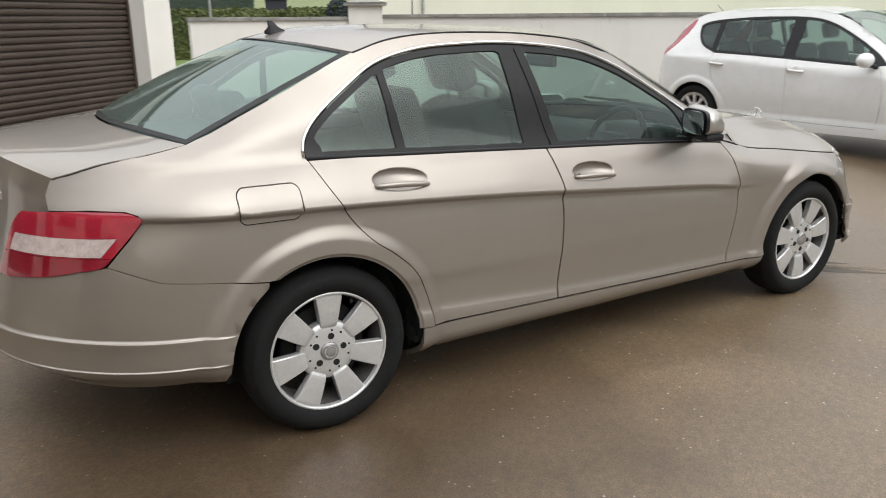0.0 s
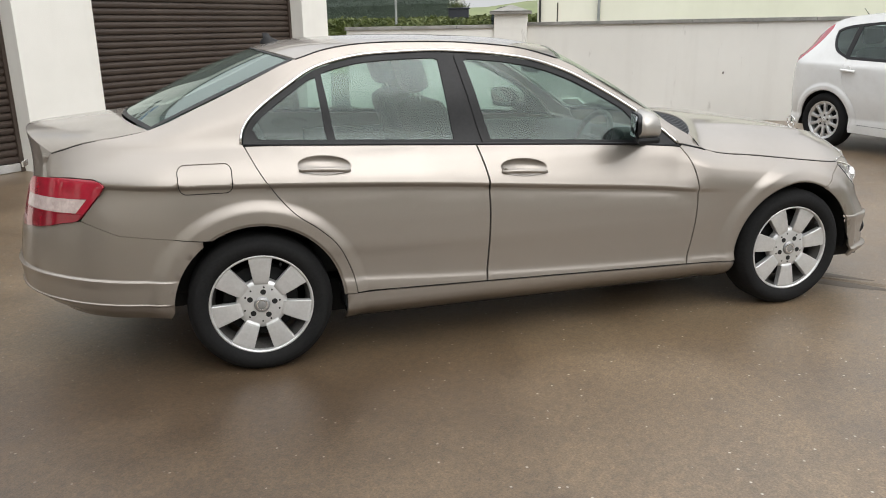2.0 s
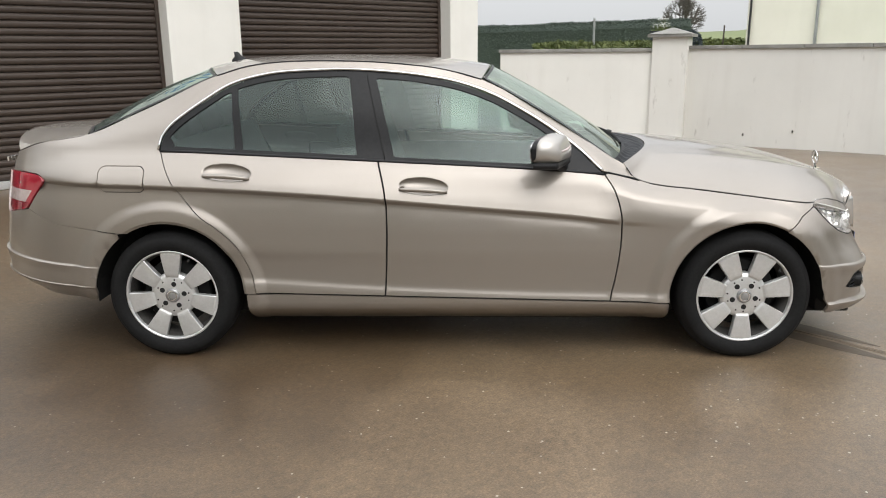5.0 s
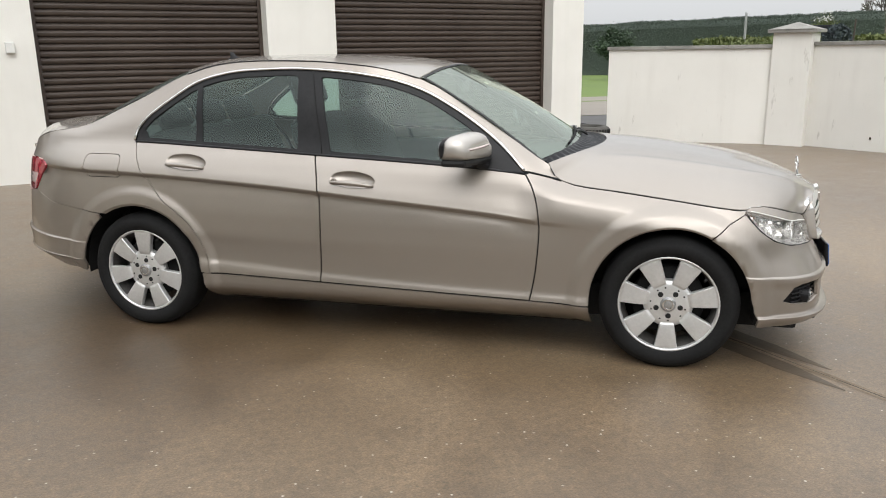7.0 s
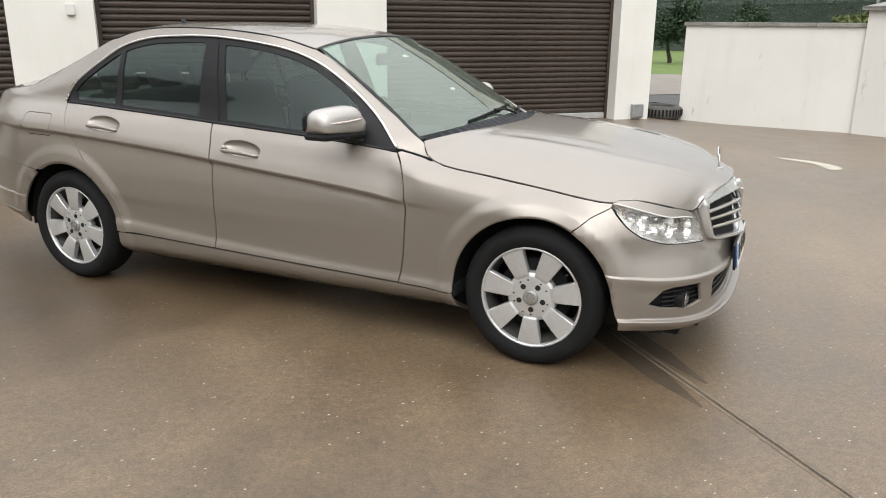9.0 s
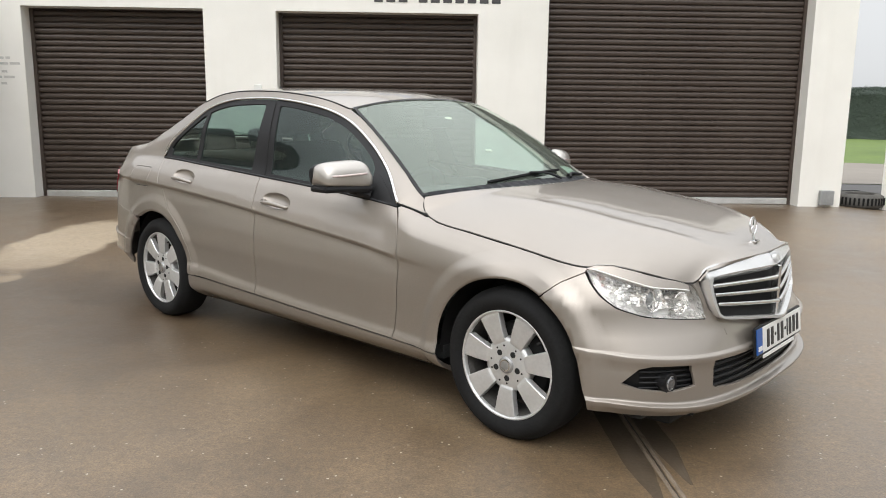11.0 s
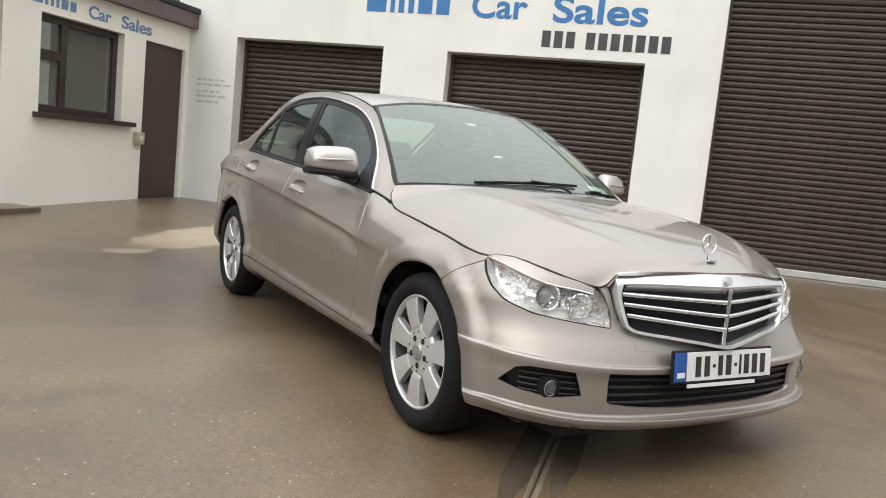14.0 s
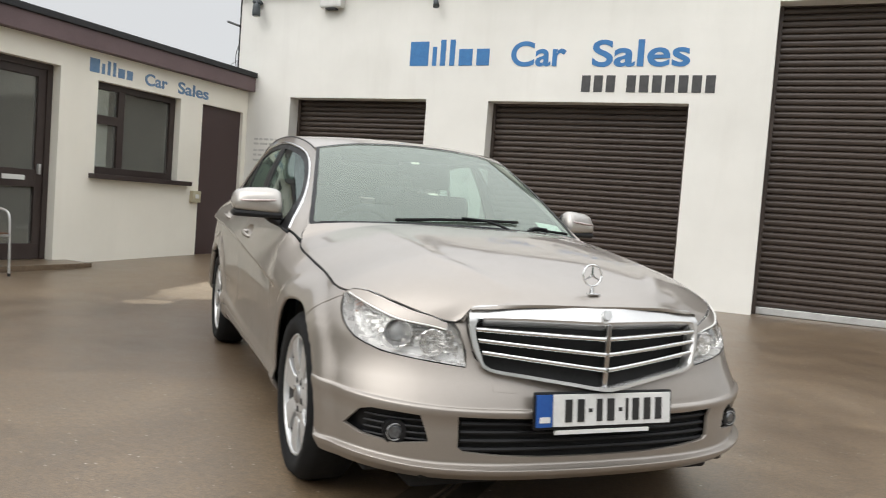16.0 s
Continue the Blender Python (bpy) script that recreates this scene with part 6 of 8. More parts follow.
    for z, l, w in ((0.0, 0.055, 0.022), (0.012, 0.05, 0.018), (0.03, 0.022, 0.008), (0.055, 0.012, 0.004)):
        cx = -0.03 * (z / 0.055)
        rings.append([bm.verts.new((cx + l * math.cos(2 * math.pi * k / 14), w * math.sin(2 * math.pi * k / 14), z)) for k in range(14)])
    for p, q in zip(rings, rings[1:]):
        for k in range(14):
            bm.faces.new((p[k], p[(k + 1) % 14], q[(k + 1) % 14], q[k]))
    bm.faces.new(rings[-1])
    a = part("roof_antenna", bm, TRIM_BLACK, car, "black fin antenna", True)
    a.location = (-1.20, 0, 1.412)
    on_screen = lambda u, v, d: tuple(Vector(ws(u, v)) + Vector((0.55, 0, 0.83)) * d)
    for blade, arm in ((((0.035, 0.27), (0.055, 0.42), (0.075, 0.58), (0.09, 0.73)), ((-0.01, 0.66), (0.05, 0.60), (0.068, 0.50))), (((0.03, 0.76), (0.035, 0.86), (0.04, 0.95)), ((-0.01, 0.74), (0.03, 0.78), (0.034, 0.84)))):
        w = part("wiper", add_tube(bmesh.new(), spline([on_screen(u, v, 0.022) for u, v in arm], 0.02), 0.0065, 6), TRIM_BLACK, car, "black wiper resting on the windscreen")
        part("wiper_blade", add_tube(bmesh.new(), spline([on_screen(u, v, 0.011) for u, v in blade], 0.03), 0.0075, 6), RUBBER, w)
    paper = lambda u0, u1, v0, v1: grid_data(lambda u, v: on_screen(u0 + (u1 - u0) * u, v0 + (v1 - v0) * v, -0.006), 3, 3, 0.002, (1, 0, 1))
    place("windscreen_disc", paper(0.075, 0.155, 0.835, 0.95), PAPER_GREEN, car, "pale green and white paper disc in the windscreen")
    place("screen_tag", paper(0.735, 0.762, 0.415, 0.455), PAPER_WHITE, car, "small cream paper tag on the windscreen")
    place("dial_sticker", paper(0.345, 0.365, 0.43, 0.465), PAPER_WHITE, car, "small white sticker low on the windscreen")
    o = part("bonnet_ornament", add_cyl(bmesh.new(), (2.02, 0, 0.800), (2.016, 0, 0.826), 0.008, 0.005), CHROME, car, "chrome ring ornament on a short stalk")
    ring = [(2.014 - 0.004 * math.sin(2 * math.pi * k / 32), 0.036 * math.cos(2 * math.pi * k / 32), 0.862 + 0.036 * math.sin(2 * math.pi * k / 32)) for k in range(33)]
    part("ring", add_tube(bmesh.new(), ring, 0.0035, 6), CHROME, o, "", True)
    for k in range(3):
        an = radians(90 + 120 * k)
        part("spoke", add_cyl(bmesh.new(), (2.014, 0, 0.862), (2.014, 0.035 * math.cos(an), 0.862 + 0.035 * math.sin(an)), 0.005, 0.0015, 6), CHROME, o)
    part("foot", box(1.995, 2.04, -0.022, 0.022, 0.796, 0.803, 0.002), CHROME, o)
    return car


def clip_band(poly, z0, z1):
    """The part of an outline between two heights."""
    for lim, keep in ((z0, lambda z: z >= z0), (z1, lambda z: z <= z1)):
        out = []
        for a, b in zip(poly, poly[1:] + poly[:1]):
            if keep(a[1]):
                out.append(a)
            if keep(a[1]) != keep(b[1]):
                t = (lim - a[1]) / (b[1] - a[1])
                out.append((a[0] + (b[0] - a[0]) * t, lim))
        poly = out
    return poly


def build_handle(door, x0, x1, z, flip):
    """A pull handle over its dished recess."""
    s = 1 if flip else -1
    zz = lambda x: z - 0.062 * (x - (x0 + x1) / 2)
    bm = bmesh.new()
    rows = []
    for k in range(15):
        u = k / 14
        x = x0 + (x1 - x0) * u
        zc = zz(x) - 0.008 + 0.005 * math.sin(math.pi * u)
        out = 0.004 + 0.020 * math.sin(math.pi * u) ** 0.5
        y = half(x, zc) + dish(x, zc) + out
        hh = 0.0065 + 0.0045 * math.sin(math.pi * min(max(u, 0.02), 0.98)) ** 0.6
        rows.append([bm.verts.new((x, s * (y + 0.010 * math.cos(a) - 0.004), zc + hh * math.sin(a))) for a in [2 * math.pi * j / 10 for j in range(10)]])
    for p, q in zip(rows, rows[1:]):
        for j in range(10):
            bm.faces.new((p[j], p[(j + 1) % 10], q[(j + 1) % 10], q[j]))
    bm.faces.new(rows[0])
    bm.faces.new(rows[-1])
    bmesh.ops.recalc_face_normals(bm, faces=bm.faces[:])
    h = part("door_handle", bm, PAINT, door, "", True)
    if x0 > -0.5:
        lx, lz = x0 + 0.016, zz(x0 + 0.016) - 0.003
        ly = half(lx, lz) + dish(lx, lz)
        part("lock_boss", add_cyl(bmesh.new(), (lx, s * (ly - 0.012), lz), (lx, s * (ly + 0.010), lz), 0.013, 0.012, 20), PAINT, h)
        part("key_slot", add_cyl(bmesh.new(), (lx, s * (ly + 0.008), lz), (lx, s * (ly + 0.0112), lz), 0.006, 0.006, 14), SHADOW_BLACK, h)


def build_front_plate(car):
    m = pose(2.144, 0, 0.437, 0, 0, 90) @ pose(0, 0, 0, -6, 0, 0)
    p = part("front_plate", box(-0.265, 0.265, -0.012, 0.0, -0.060, 0.060, 0.006), TRIM_BLACK, car, "white registration plate with blue end in a black holder")
    p.matrix_local = m
    part("plate_face", box(-0.198, 0.255, -0.017, -0.0125, -0.050, 0.052, 0.001), PLATE_WHITE, p)
    part("plate_band", box(-0.258, -0.2, -0.017, -0.0125, -0.050, 0.052, 0.001), PLATE_BLUE, p, "blue plate end")
    part("band_mark", box(-0.247, -0.21, -0.0195, -0.0175, -0.036, -0.018), PLATE_WHITE, p)
    for k, w in enumerate((0.036, 0.036, 0.018, 0.030, 0.038, 0.018, 0.014, 0.036, 0.036, 0.036)):
        x = -0.160 + sum((0.036, 0.036, 0.018, 0.030, 0.038, 0.018, 0.014, 0.036, 0.036, 0.036)[:k]) + 0.0095 * k
        z = (-0.036, 0.036) if w != 0.018 else (-0.006, 0.006)
        part("plate_bar", box(x + 0.14 * w, x + 0.86 * w, -0.0195, -0.0172, z[0], z[1]), PLATE_INK, p)
    part("plate_strip", box(-0.19, 0.17, -0.016, -0.011, -0.075, -0.0615, 0.001), PLATE_WHITE, p, "white dealer strip under the plate")


def build_grille(car):
    lean = lambda y, z: (2.118 - 0.105 * (abs(y) / 0.455) ** 1.25 + (0.72 - z) * 0.17, y, z)
    half_out = [(0.0, 0.759), (0.25, 0.757), (0.40, 0.750), (0.442, 0.738), (0.452, 0.70), (0.443, 0.64), (0.425, 0.587), (0.39, 0.549), (0.25, 0.529), (0.12, 0.513), (0.0, 0.499)]
    half_in = [(0.0, 0.719), (0.25, 0.718), (0.406, 0.713), (0.429, 0.701), (0.434, 0.67), (0.428, 0.64), (0.415, 0.597), (0.389, 0.559), (0.25, 0.540), (0.12, 0.524), (0.0, 0.511)]
    sym = lambda h: [(-y, z) for y, z in h] + [(y, z) for y, z in h[-2:0:-1]]
    o = spline_loop(sym(half_out)[::-1] if area(sym(half_out)) < 0 else sym(half_out))
    i = spline_loop(sym(half_in)[::-1] if area(sym(half_in)) < 0 else sym(half_in))
    lift = lambda y, z: (lean(y, z)[0] + 0.014 - 0.7 * max(z - 0.712, 0), y, z)
    g = place("radiator_grille", panel_data(o, lift, [i], 0.02, 0.05, out=(1, 0, 0)), SATIN_CHROME, car, "chrome framed radiator grille with three bright slats")
    place("grille_back", panel_data(inset(i, -0.006), lambda y, z: (lean(y, z)[0] - 0.035, y, z), [], 0.04, 0, out=(1, 0, 0)), SHADOW_BLACK, g)
    for z, yw, dip in ((0.675, 0.426, 0.012), (0.641, 0.420, 0.028), (0.605, 0.408, 0.041)):
        for s in (-1, 1):
            bm = bmesh.new()
            rows = []
            for k in range(14):
                y = s * (yw * (1 - k / 13) + 0.004)
                x, drop = lean(y, z)[0] + 0.004, dip * (1 - abs(y) / 0.41)
                rows.append([bm.verts.new((x + dx, y, z - drop + dz)) for dx, dz in ((0, 0.0085), (0.008, 0.006), (0.010, 0.0), (0.008, -0.006), (-0.012, -0.010), (-0.012, 0.008))])
            for p, q in zip(rows, rows[1:]):
                for j in range(6):
                    bm.faces.new((p[j], p[(j + 1) % 6], q[(j + 1) % 6], q[j]))
            bmesh.ops.recalc_face_normals(bm, faces=bm.faces[:])
            part("grille_slat", bm, CHROME, g, "", True)
    part("centre_bar", box(2.11, 2.142, -0.009, 0.009, 0.507, 0.714, 0.004, None), CHROME, g).rotation_euler = (0, 0, 0)
    part("badge", add_cyl(bmesh.new(), (2.110, 0, 0.737), (2.1265, 0, 0.7435), 0.017, 0.016, 24), ALLOY, g, "small round bonnet badge")


def spline_loop(pts):
    return tidy(spline(pts + pts[:1], 0.012)[:-1])


def build_headlamp(car, flip):
    s = -1 if not flip else 1
    out = [fa_x(1.688, 0.745), fa_x(1.715, 0.757), fa_x(1.77, 0.757), fa_x(1.83, 0.742), fa_x(1.90, 0.716), fa_y(0.55, 0.702), fa_y(0.502, 0.684), fa_y(0.482, 0.665), fa_y(0.462, 0.62), fa_y(0.455, 0.556),
           fa_y(0.56, 0.567), fa_x(1.905, 0.585), fa_x(1.825, 0.617), fa_x(1.765, 0.660), fa_x(1.72, 0.705)]
    deep = lambda d: (lambda a, z: tuple(Vector(front(a, z)) - Vector((d * math.cos(a), -d * math.sin(a), 0))))
    h = place("headlamp", panel_data(inset(out, -0.004), deep(0.055), [], 0.03, 0, out=(1, -1, 0)), LAMP_INNER, car, "clear-lensed headlamp with bright reflectors", flip)
    loop = tidy(inset(out, -0.003), 0.02)
    bm = bmesh.new()
    rows = [[bm.verts.new((lambda q: (q[0], q[1] * (-1 if flip else 1), q[2]))(deep(d)(*p))) for d in (0.001, 0.03, 0.056)] for p in loop]
    for p, q in zip(rows, rows[1:] + rows[:1]):
        for k in (0, 1):
            bm.faces.new((p[k], p[k + 1], q[k + 1], q[k]))
    part("lamp_housing", bm, LAMP_INNER, h, "", True)
    lid = [p for p in out[:7]] + [fa_y(0.505, 0.664), fa_y(0.56, 0.674), fa_x(1.90, 0.685), fa_x(1.83, 0.710), fa_x(1.77, 0.729), fa_x(1.72, 0.740)]
    place("lamp_brow", panel_data(lid, deep(-0.001), [], 0.02, 0.03, out=(1, -1, 0)), PAINT, h, "silver upper lamp trim", flip)
    e = lambda y, z, d: (lambda p: Vector((p[0] - d, s * abs(p[1]), p[2])))(front(fa_y(y, z)[0], z))
    for y, z, r in ((0.640, 0.640, 0.046), (0.540, 0.620, 0.044)):
        c = e(y, z, 0.046)
        dirn = Vector((1, s * 0.25, 0)).normalized()
        bm = bmesh.new()
        rings = []
        for k, (rr, dd) in enumerate(((r, 0.034), (r * 0.93, 0.030), (r * 0.75, 0.006), (r * 0.4, -0.012), (0.012, -0.014))):
            q = dirn.to_track_quat("Z", "Y")
            rings.append([bm.verts.new(c + dirn * dd + q @ Vector((rr * math.cos(2 * math.pi * j / 28), rr * math.sin(2 * math.pi * j / 28), (0.006 if j % 3 and 0 < k < 4 and r < 0.046 else 0)))) for j in range(28)])
        for p, q in zip(rings, rings[1:]):
            for j in range(28):
                bm.faces.new((p[j], p[(j + 1) % 28], q[(j + 1) % 28], q[j]))
        bm.faces.new(rings[-1])
        bmesh.ops.recalc_face_normals(bm, faces=bm.faces[:])
        part("reflector_bowl", bm, REFLECTOR, h, "", False)
        if r == 0.046:
            bm = bmesh.new()
            bmesh.ops.create_uvsphere(bm, u_segments=20, v_segments=12, radius=0.028, matrix=Matrix.Translation(c + dirn * 0.004) @ Matrix.Diagonal((0.7, 1, 1, 1)))
            part("projector_lens", bm, LENS_BALL, h, "round projector lens", True)
    # cut-glass facets behind the lens, each tilted its own way
    bm, amber = bmesh.new(), bmesh.new()
    rg = random.Random(8 + int(flip))
    inner = inset(out, 0.012)
    a0, a1 = min(p[0] for p in out), max(p[0] for p in out)
    na, nz = 38, 18
    for i in range(na):
        for k in range(nz):
            cell = [(a0 + (a1 - a0) * (i + u) / na, 0.55 + 0.21 * (k + v) / nz) for u, v in ((0.03, 0.03), (0.97, 0.03), (0.97, 0.97), (0.03, 0.97))]
            if inside(np.array([q[0] for q in cell]), np.array([q[1] for q in cell]), inner).all():
                d0, ta, tz = 0.045 + rg.uniform(-0.005, 0.005), rg.uniform(-0.006, 0.006), rg.uniform(-0.006, 0.006)
                quad = [deep(d0 + ta * su + tz * sv)(*q) for q, (su, sv) in zip(cell, ((-1, -1), (1, -1), (1, 1), (-1, 1)))]
                where = amber if cell[0][0] > a0 + 0.80 * (a1 - a0) and cell[0][1] > 0.645 and rg.random() < 0.75 else bm
                where.faces.new([where.verts.new((q[0], q[1] * (-1 if flip else 1), q[2])) for q in quad])
    part("side_reflector", bm, FACET, h, "bright cut reflector facets")
    part("indicator_reflector", amber, AMBER, h, "dull amber indicator facets")
    trim = [deep(-0.003)(*p) for p in spline([fa_x(1.712, 0.744), fa_x(1.77, 0.729), fa_x(1.83, 0.710), fa_x(1.90, 0.685), fa_y(0.56, 0.674), fa_y(0.507, 0.664)], 0.01)]
    part("brow_trim", add_tube(bmesh.new(), [(p[0], p[1] * (-1 if flip else 1), p[2]) for p in trim], 0.0030, 6), WHITE_PLASTIC, h, "thin white line under the lamp brow", True)
    seam = [deep(0.0015)(*p) for p in spline([fa_x(1.700, 0.728), fa_x(1.72, 0.703), fa_x(1.765, 0.657), fa_x(1.825, 0.614), fa_x(1.905, 0.582), fa_y(0.56, 0.564), fa_y(0.457, 0.553)], 0.01)]
    part("lamp_seal", add_tube(bmesh.new(), [(p[0], p[1] * (-1 if flip else 1), p[2]) for p in seam], 0.0020, 6), SHADOW_BLACK, h)
    place("nose_filler", panel_data([fa_y(0.57, 0.709), fa_y(0.50, 0.735), fa_y(0.43, 0.748), fa_y(0.43, 0.60), fa_y(0.452, 0.60), fa_y(0.472, 0.66), fa_y(0.492, 0.690)], deep(0.016), [], 0.03, 0.0, out=(1, -1, 0)), PAINT, car, "", flip)
    g = place("lamp_glass", panel_data(inset(out, -0.001), deep(0.001), [], 0.025, 0.0, out=(1, -1, 0)), LAMP_GLASS, h, "clear lamp glass", flip)
    g.visible_shadow = False


def build_mirror(car, flip):
    s = 1 if flip else -1
    c = Vector((0.43, s * 0.900, 1.016))
    bm = bmesh.new()
    nu, nv = 20, 14
    rings = []
    for j in range(nv + 1):
        v = -1 + 2 * j / nv
        row = []
        for k in range(nu):
            a = 2 * math.pi * k / nu
            r = (max(1 - abs(v) ** 4, 0)) ** (1 / 2.6)
            up = math.sin(a) > 0
            r = r if up else max(1 - abs(v) ** 10, 0) ** 0.25
            e = 0.8 if up else 0.4
            hgt = (0.072 if up else 0.048) * (1 - 0.12 * v)
            dx = 0.082 if math.cos(a) > 0 else 0.045
            row.append(bm.verts.new(c + Vector((dx * r * math.copysign(abs(math.cos(a)) ** e, math.cos(a)) - 0.045 * v, s * (0.118 * v), hgt * r * math.copysign(abs(math.sin(a)) ** e, math.sin(a))))))
        rings.append(row)
    for p, q in zip(rings, rings[1:]):
        for k in range(nu):
            bm.faces.new((p[k], p[(k + 1) % nu], q[(k + 1) % nu], q[k]))
    bmesh.ops.remove_doubles(bm, verts=bm.verts[:], dist=0.0005)
    bmesh.ops.recalc_face_normals(bm, faces=bm.faces[:])
    m = part("door_mirror", bm, MIRROR_CAP, car, "champagne door mirror with black base", True)
    for nm, kk, dx, mt in (("mirror_rim", 0.97, -0.044, TRIM_BLACK), ("mirror_glass", 0.86, -0.050, MIRROR)):
        bm = bmesh.new()
        bm.faces.new([bm.verts.new(c + Vector((dx - 0.043 * math.cos(t), s * 0.112 * kk * math.copysign(abs(math.cos(t)) ** 0.6, math.cos(t)), 0.060 * kk * math.copysign(abs(math.sin(t)) ** 0.6, math.sin(t)) + 0.004)))
                      for t in [2 * math.pi * q / 40 for q in range(40)]])
        e = bmesh.ops.extrude_face_region(bm, geom=bm.faces[:])
        for v in e["geom"]:
            if isinstance(v, bmesh.types.BMVert):
                v.co.x += 0.02 if nm == "mirror_rim" else 0.005
        bmesh.ops.recalc_face_normals(bm, faces=bm.faces[:])
        part(nm, bm, mt, m)
    bm = bmesh.new()
    add_box(bm, -0.040, 0.074, -0.112, 0.112, -0.072, -0.040, 0.014)
    for v in bm.verts:
        v.co.x -= 0.38 * v.co.y * s
        v.co += c
    part("mirror_base", bm, TRIM_BLACK, m, "black lower housing")
    part("mirror_arm", add_tube(bmesh.new(), [(c.x + 0.01, c.y - s * 0.06, c.z - 0.062), (c.x + 0.05, s * 0.83, 0.945), (c.x + 0.08, s * 0.785, 0.925)], 0.024, 10), TRIM_BLACK, m)
    pts = [(c.x + 0.086 - 0.012 * abs(u) ** 2 - 0.032 * u, c.y + s * 0.085 * u, c.z + 0.010 - 0.006 * u) for u in np.linspace(-0.9, 0.95, 10)]
    part("indicator_strip", add_tube(bmesh.new(), pts, 0.0055, 8), CLEAR_LENS, m, "clear indicator strip", True)
    # corner plate at the window's foot
    d = panel_data([(0.495, BELT_Z(0.495) + 0.004), (0.685, BELT_Z(0.685) + 0.006), (0.60, 0.965), (0.52, 1.02), (0.49, 1.02)], lambda x, z: (x, -half(x, z) - 0.002, z), [], 0.03, 0.01)
    place("mirror_plate", d, TRIM_BLACK, m, flip=flip)


def build_cabin(car):
    part("underbody", box(-1.70, 1.98, -0.60, 0.60, 0.15, 0.32, 0.02), SHADOW_BLACK, car)
    part("front_tray", box(1.72, 2.06, -0.60, 0.60, 0.205, 0.26, 0.02), SHADOW_BLACK, car)
    part("underbody_tray", box(-0.98, 0.98, -0.70, 0.70, 0.150, 0.23, 0.01), SHADOW_BLACK, car)
    part("rear_tray", box(-2.12, -1.76, -0.64, 0.64, 0.29, 0.34, 0.02), SHADOW_BLACK, car)
    part("boot_floor", box(-2.06, -1.702, -0.60, 0.60, 0.255, 0.34, 0.02), SHADOW_BLACK, car)
    for s in (-1, 1):
        part("floor_pan", box(-1.0, 0.99, min(s * 0.602, s * 0.74), max(s * 0.602, s * 0.74), 0.20, 0.30, 0.01), SHADOW_BLACK, car)
        part("splash_guard", box(1.765, 1.93, min(s * 0.602, s * 0.74), max(s * 0.602, s * 0.74), 0.20, 0.30, 0.01), SHADOW_BLACK, car)
        part("splash_guard", box(-1.98, -1.775, min(s * 0.602, s * 0.70), max(s * 0.602, s * 0.70), 0.27, 0.40, 0.01), SHADOW_BLACK, car)
    part("engine_bay", box(1.02, 1.86, -0.56, 0.56, 0.30, 0.66, 0.03), SHADOW_BLACK, car)
    part("boot_trim", box(-2.16, -1.62, -0.60, 0.60, 0.30, 0.95, 0.03), SHADOW_BLACK, car)
    part("cabin_floor", box(-1.0, 1.0, -0.80, 0.80, 0.24, 0.30), CABIN, car)
    for s in (-1, 1):
        part("door_lining", box(-1.0, 0.66, s * 0.74 - 0.02, s * 0.74 + 0.02, 0.30, 0.885, 0.015), CABIN, car)
        for x in WHEELS:
            bm = bmesh.new()
            rings = []
            for y in (0.50, 0.815):
                rings.append([bm.verts.new((x + 0.385 * math.cos(radians(a)), s * y, AXLE_Z + 0.385 * math.sin(radians(a)))) for a in range(-6, 187, 8)])
            for k in range(len(rings[0]) - 1):
                bm.faces.new((rings[0][k], rings[0][k + 1], rings[1][k + 1], rings[1][k]))
            bm.faces.new(rings[0])
            part("wheel_arch_liner", bm, SHADOW_BLACK, car)
    # dashboard with a hood over the dials
    bm = box(0.52, 0.80, -0.66, 0.66, 0.55, 0.885, 0.05)
    add_box(bm, 0.50, 0.68, -0.56, -0.20, 0.85, 0.945, 0.03)
    part("dashboard", bm, CABIN, car, "dark grey dashboard", True)
    part("parcel_shelf", box(-1.92, -1.38, -0.62, 0.62, 0.98, 1.01, 0.01), CABIN, car)
    ring = [(0.42 + 0.075 * math.sin(2 * math.pi * k / 36), -0.37 + 0.185 * math.cos(2 * math.pi * k / 36), 0.86 + 0.165 * math.sin(2 * math.pi * k / 36)) for k in range(37)]
    w = part("steering_wheel", add_tube(bmesh.new(), ring, 0.016, 8), TRIM_BLACK, car, "black steering wheel", True)
    part("wheel_boss", box(0.40, 0.46, -0.45, -0.29, 0.80, 0.91, 0.025), TRIM_BLACK, w)
    part("column", add_cyl(bmesh.new(), (0.44, -0.37, 0.86), (0.66, -0.37, 0.78), 0.045), TRIM_BLACK, w)
    for yc in (-0.37, 0.37):
        lean = pose(-0.33, yc, 0.52, 0, -18, 0)
        s = part("front_seat", box(-0.28, 0.26, yc - 0.25, yc + 0.25, 0.36, 0.56, 0.05), SEAT_CLOTH, car, "charcoal front seat", True)
        part("seat_back", box(-0.08, 0.08, -0.25, 0.25, -0.02, 0.64, 0.06, lean), SEAT_CLOTH, s, "", True)
        hr = part("headrest", box(-0.05, 0.06, -0.135, 0.135, 0.69, 0.885, 0.045, lean), SEAT_CLOTH, s, "", True)
        for d in (-0.06, 0.06):
            part("headrest_post", add_cyl(bmesh.new(), lean @ Vector((0, d, 0.62)), lean @ Vector((0, d, 0.71)), 0.007), CHROME, hr)
    lean = pose(-1.18, 0, 0.52, 0, -22, 0)
    s = part("rear_bench", box(-1.15, -0.62, -0.66, 0.66, 0.36, 0.54, 0.05), SEAT_CLOTH, car, "charcoal rear bench", True)
    part("seat_back", box(-0.08, 0.07, -0.66, 0.66, 0, 0.56, 0.05, lean), SEAT_CLOTH, s, "", True)
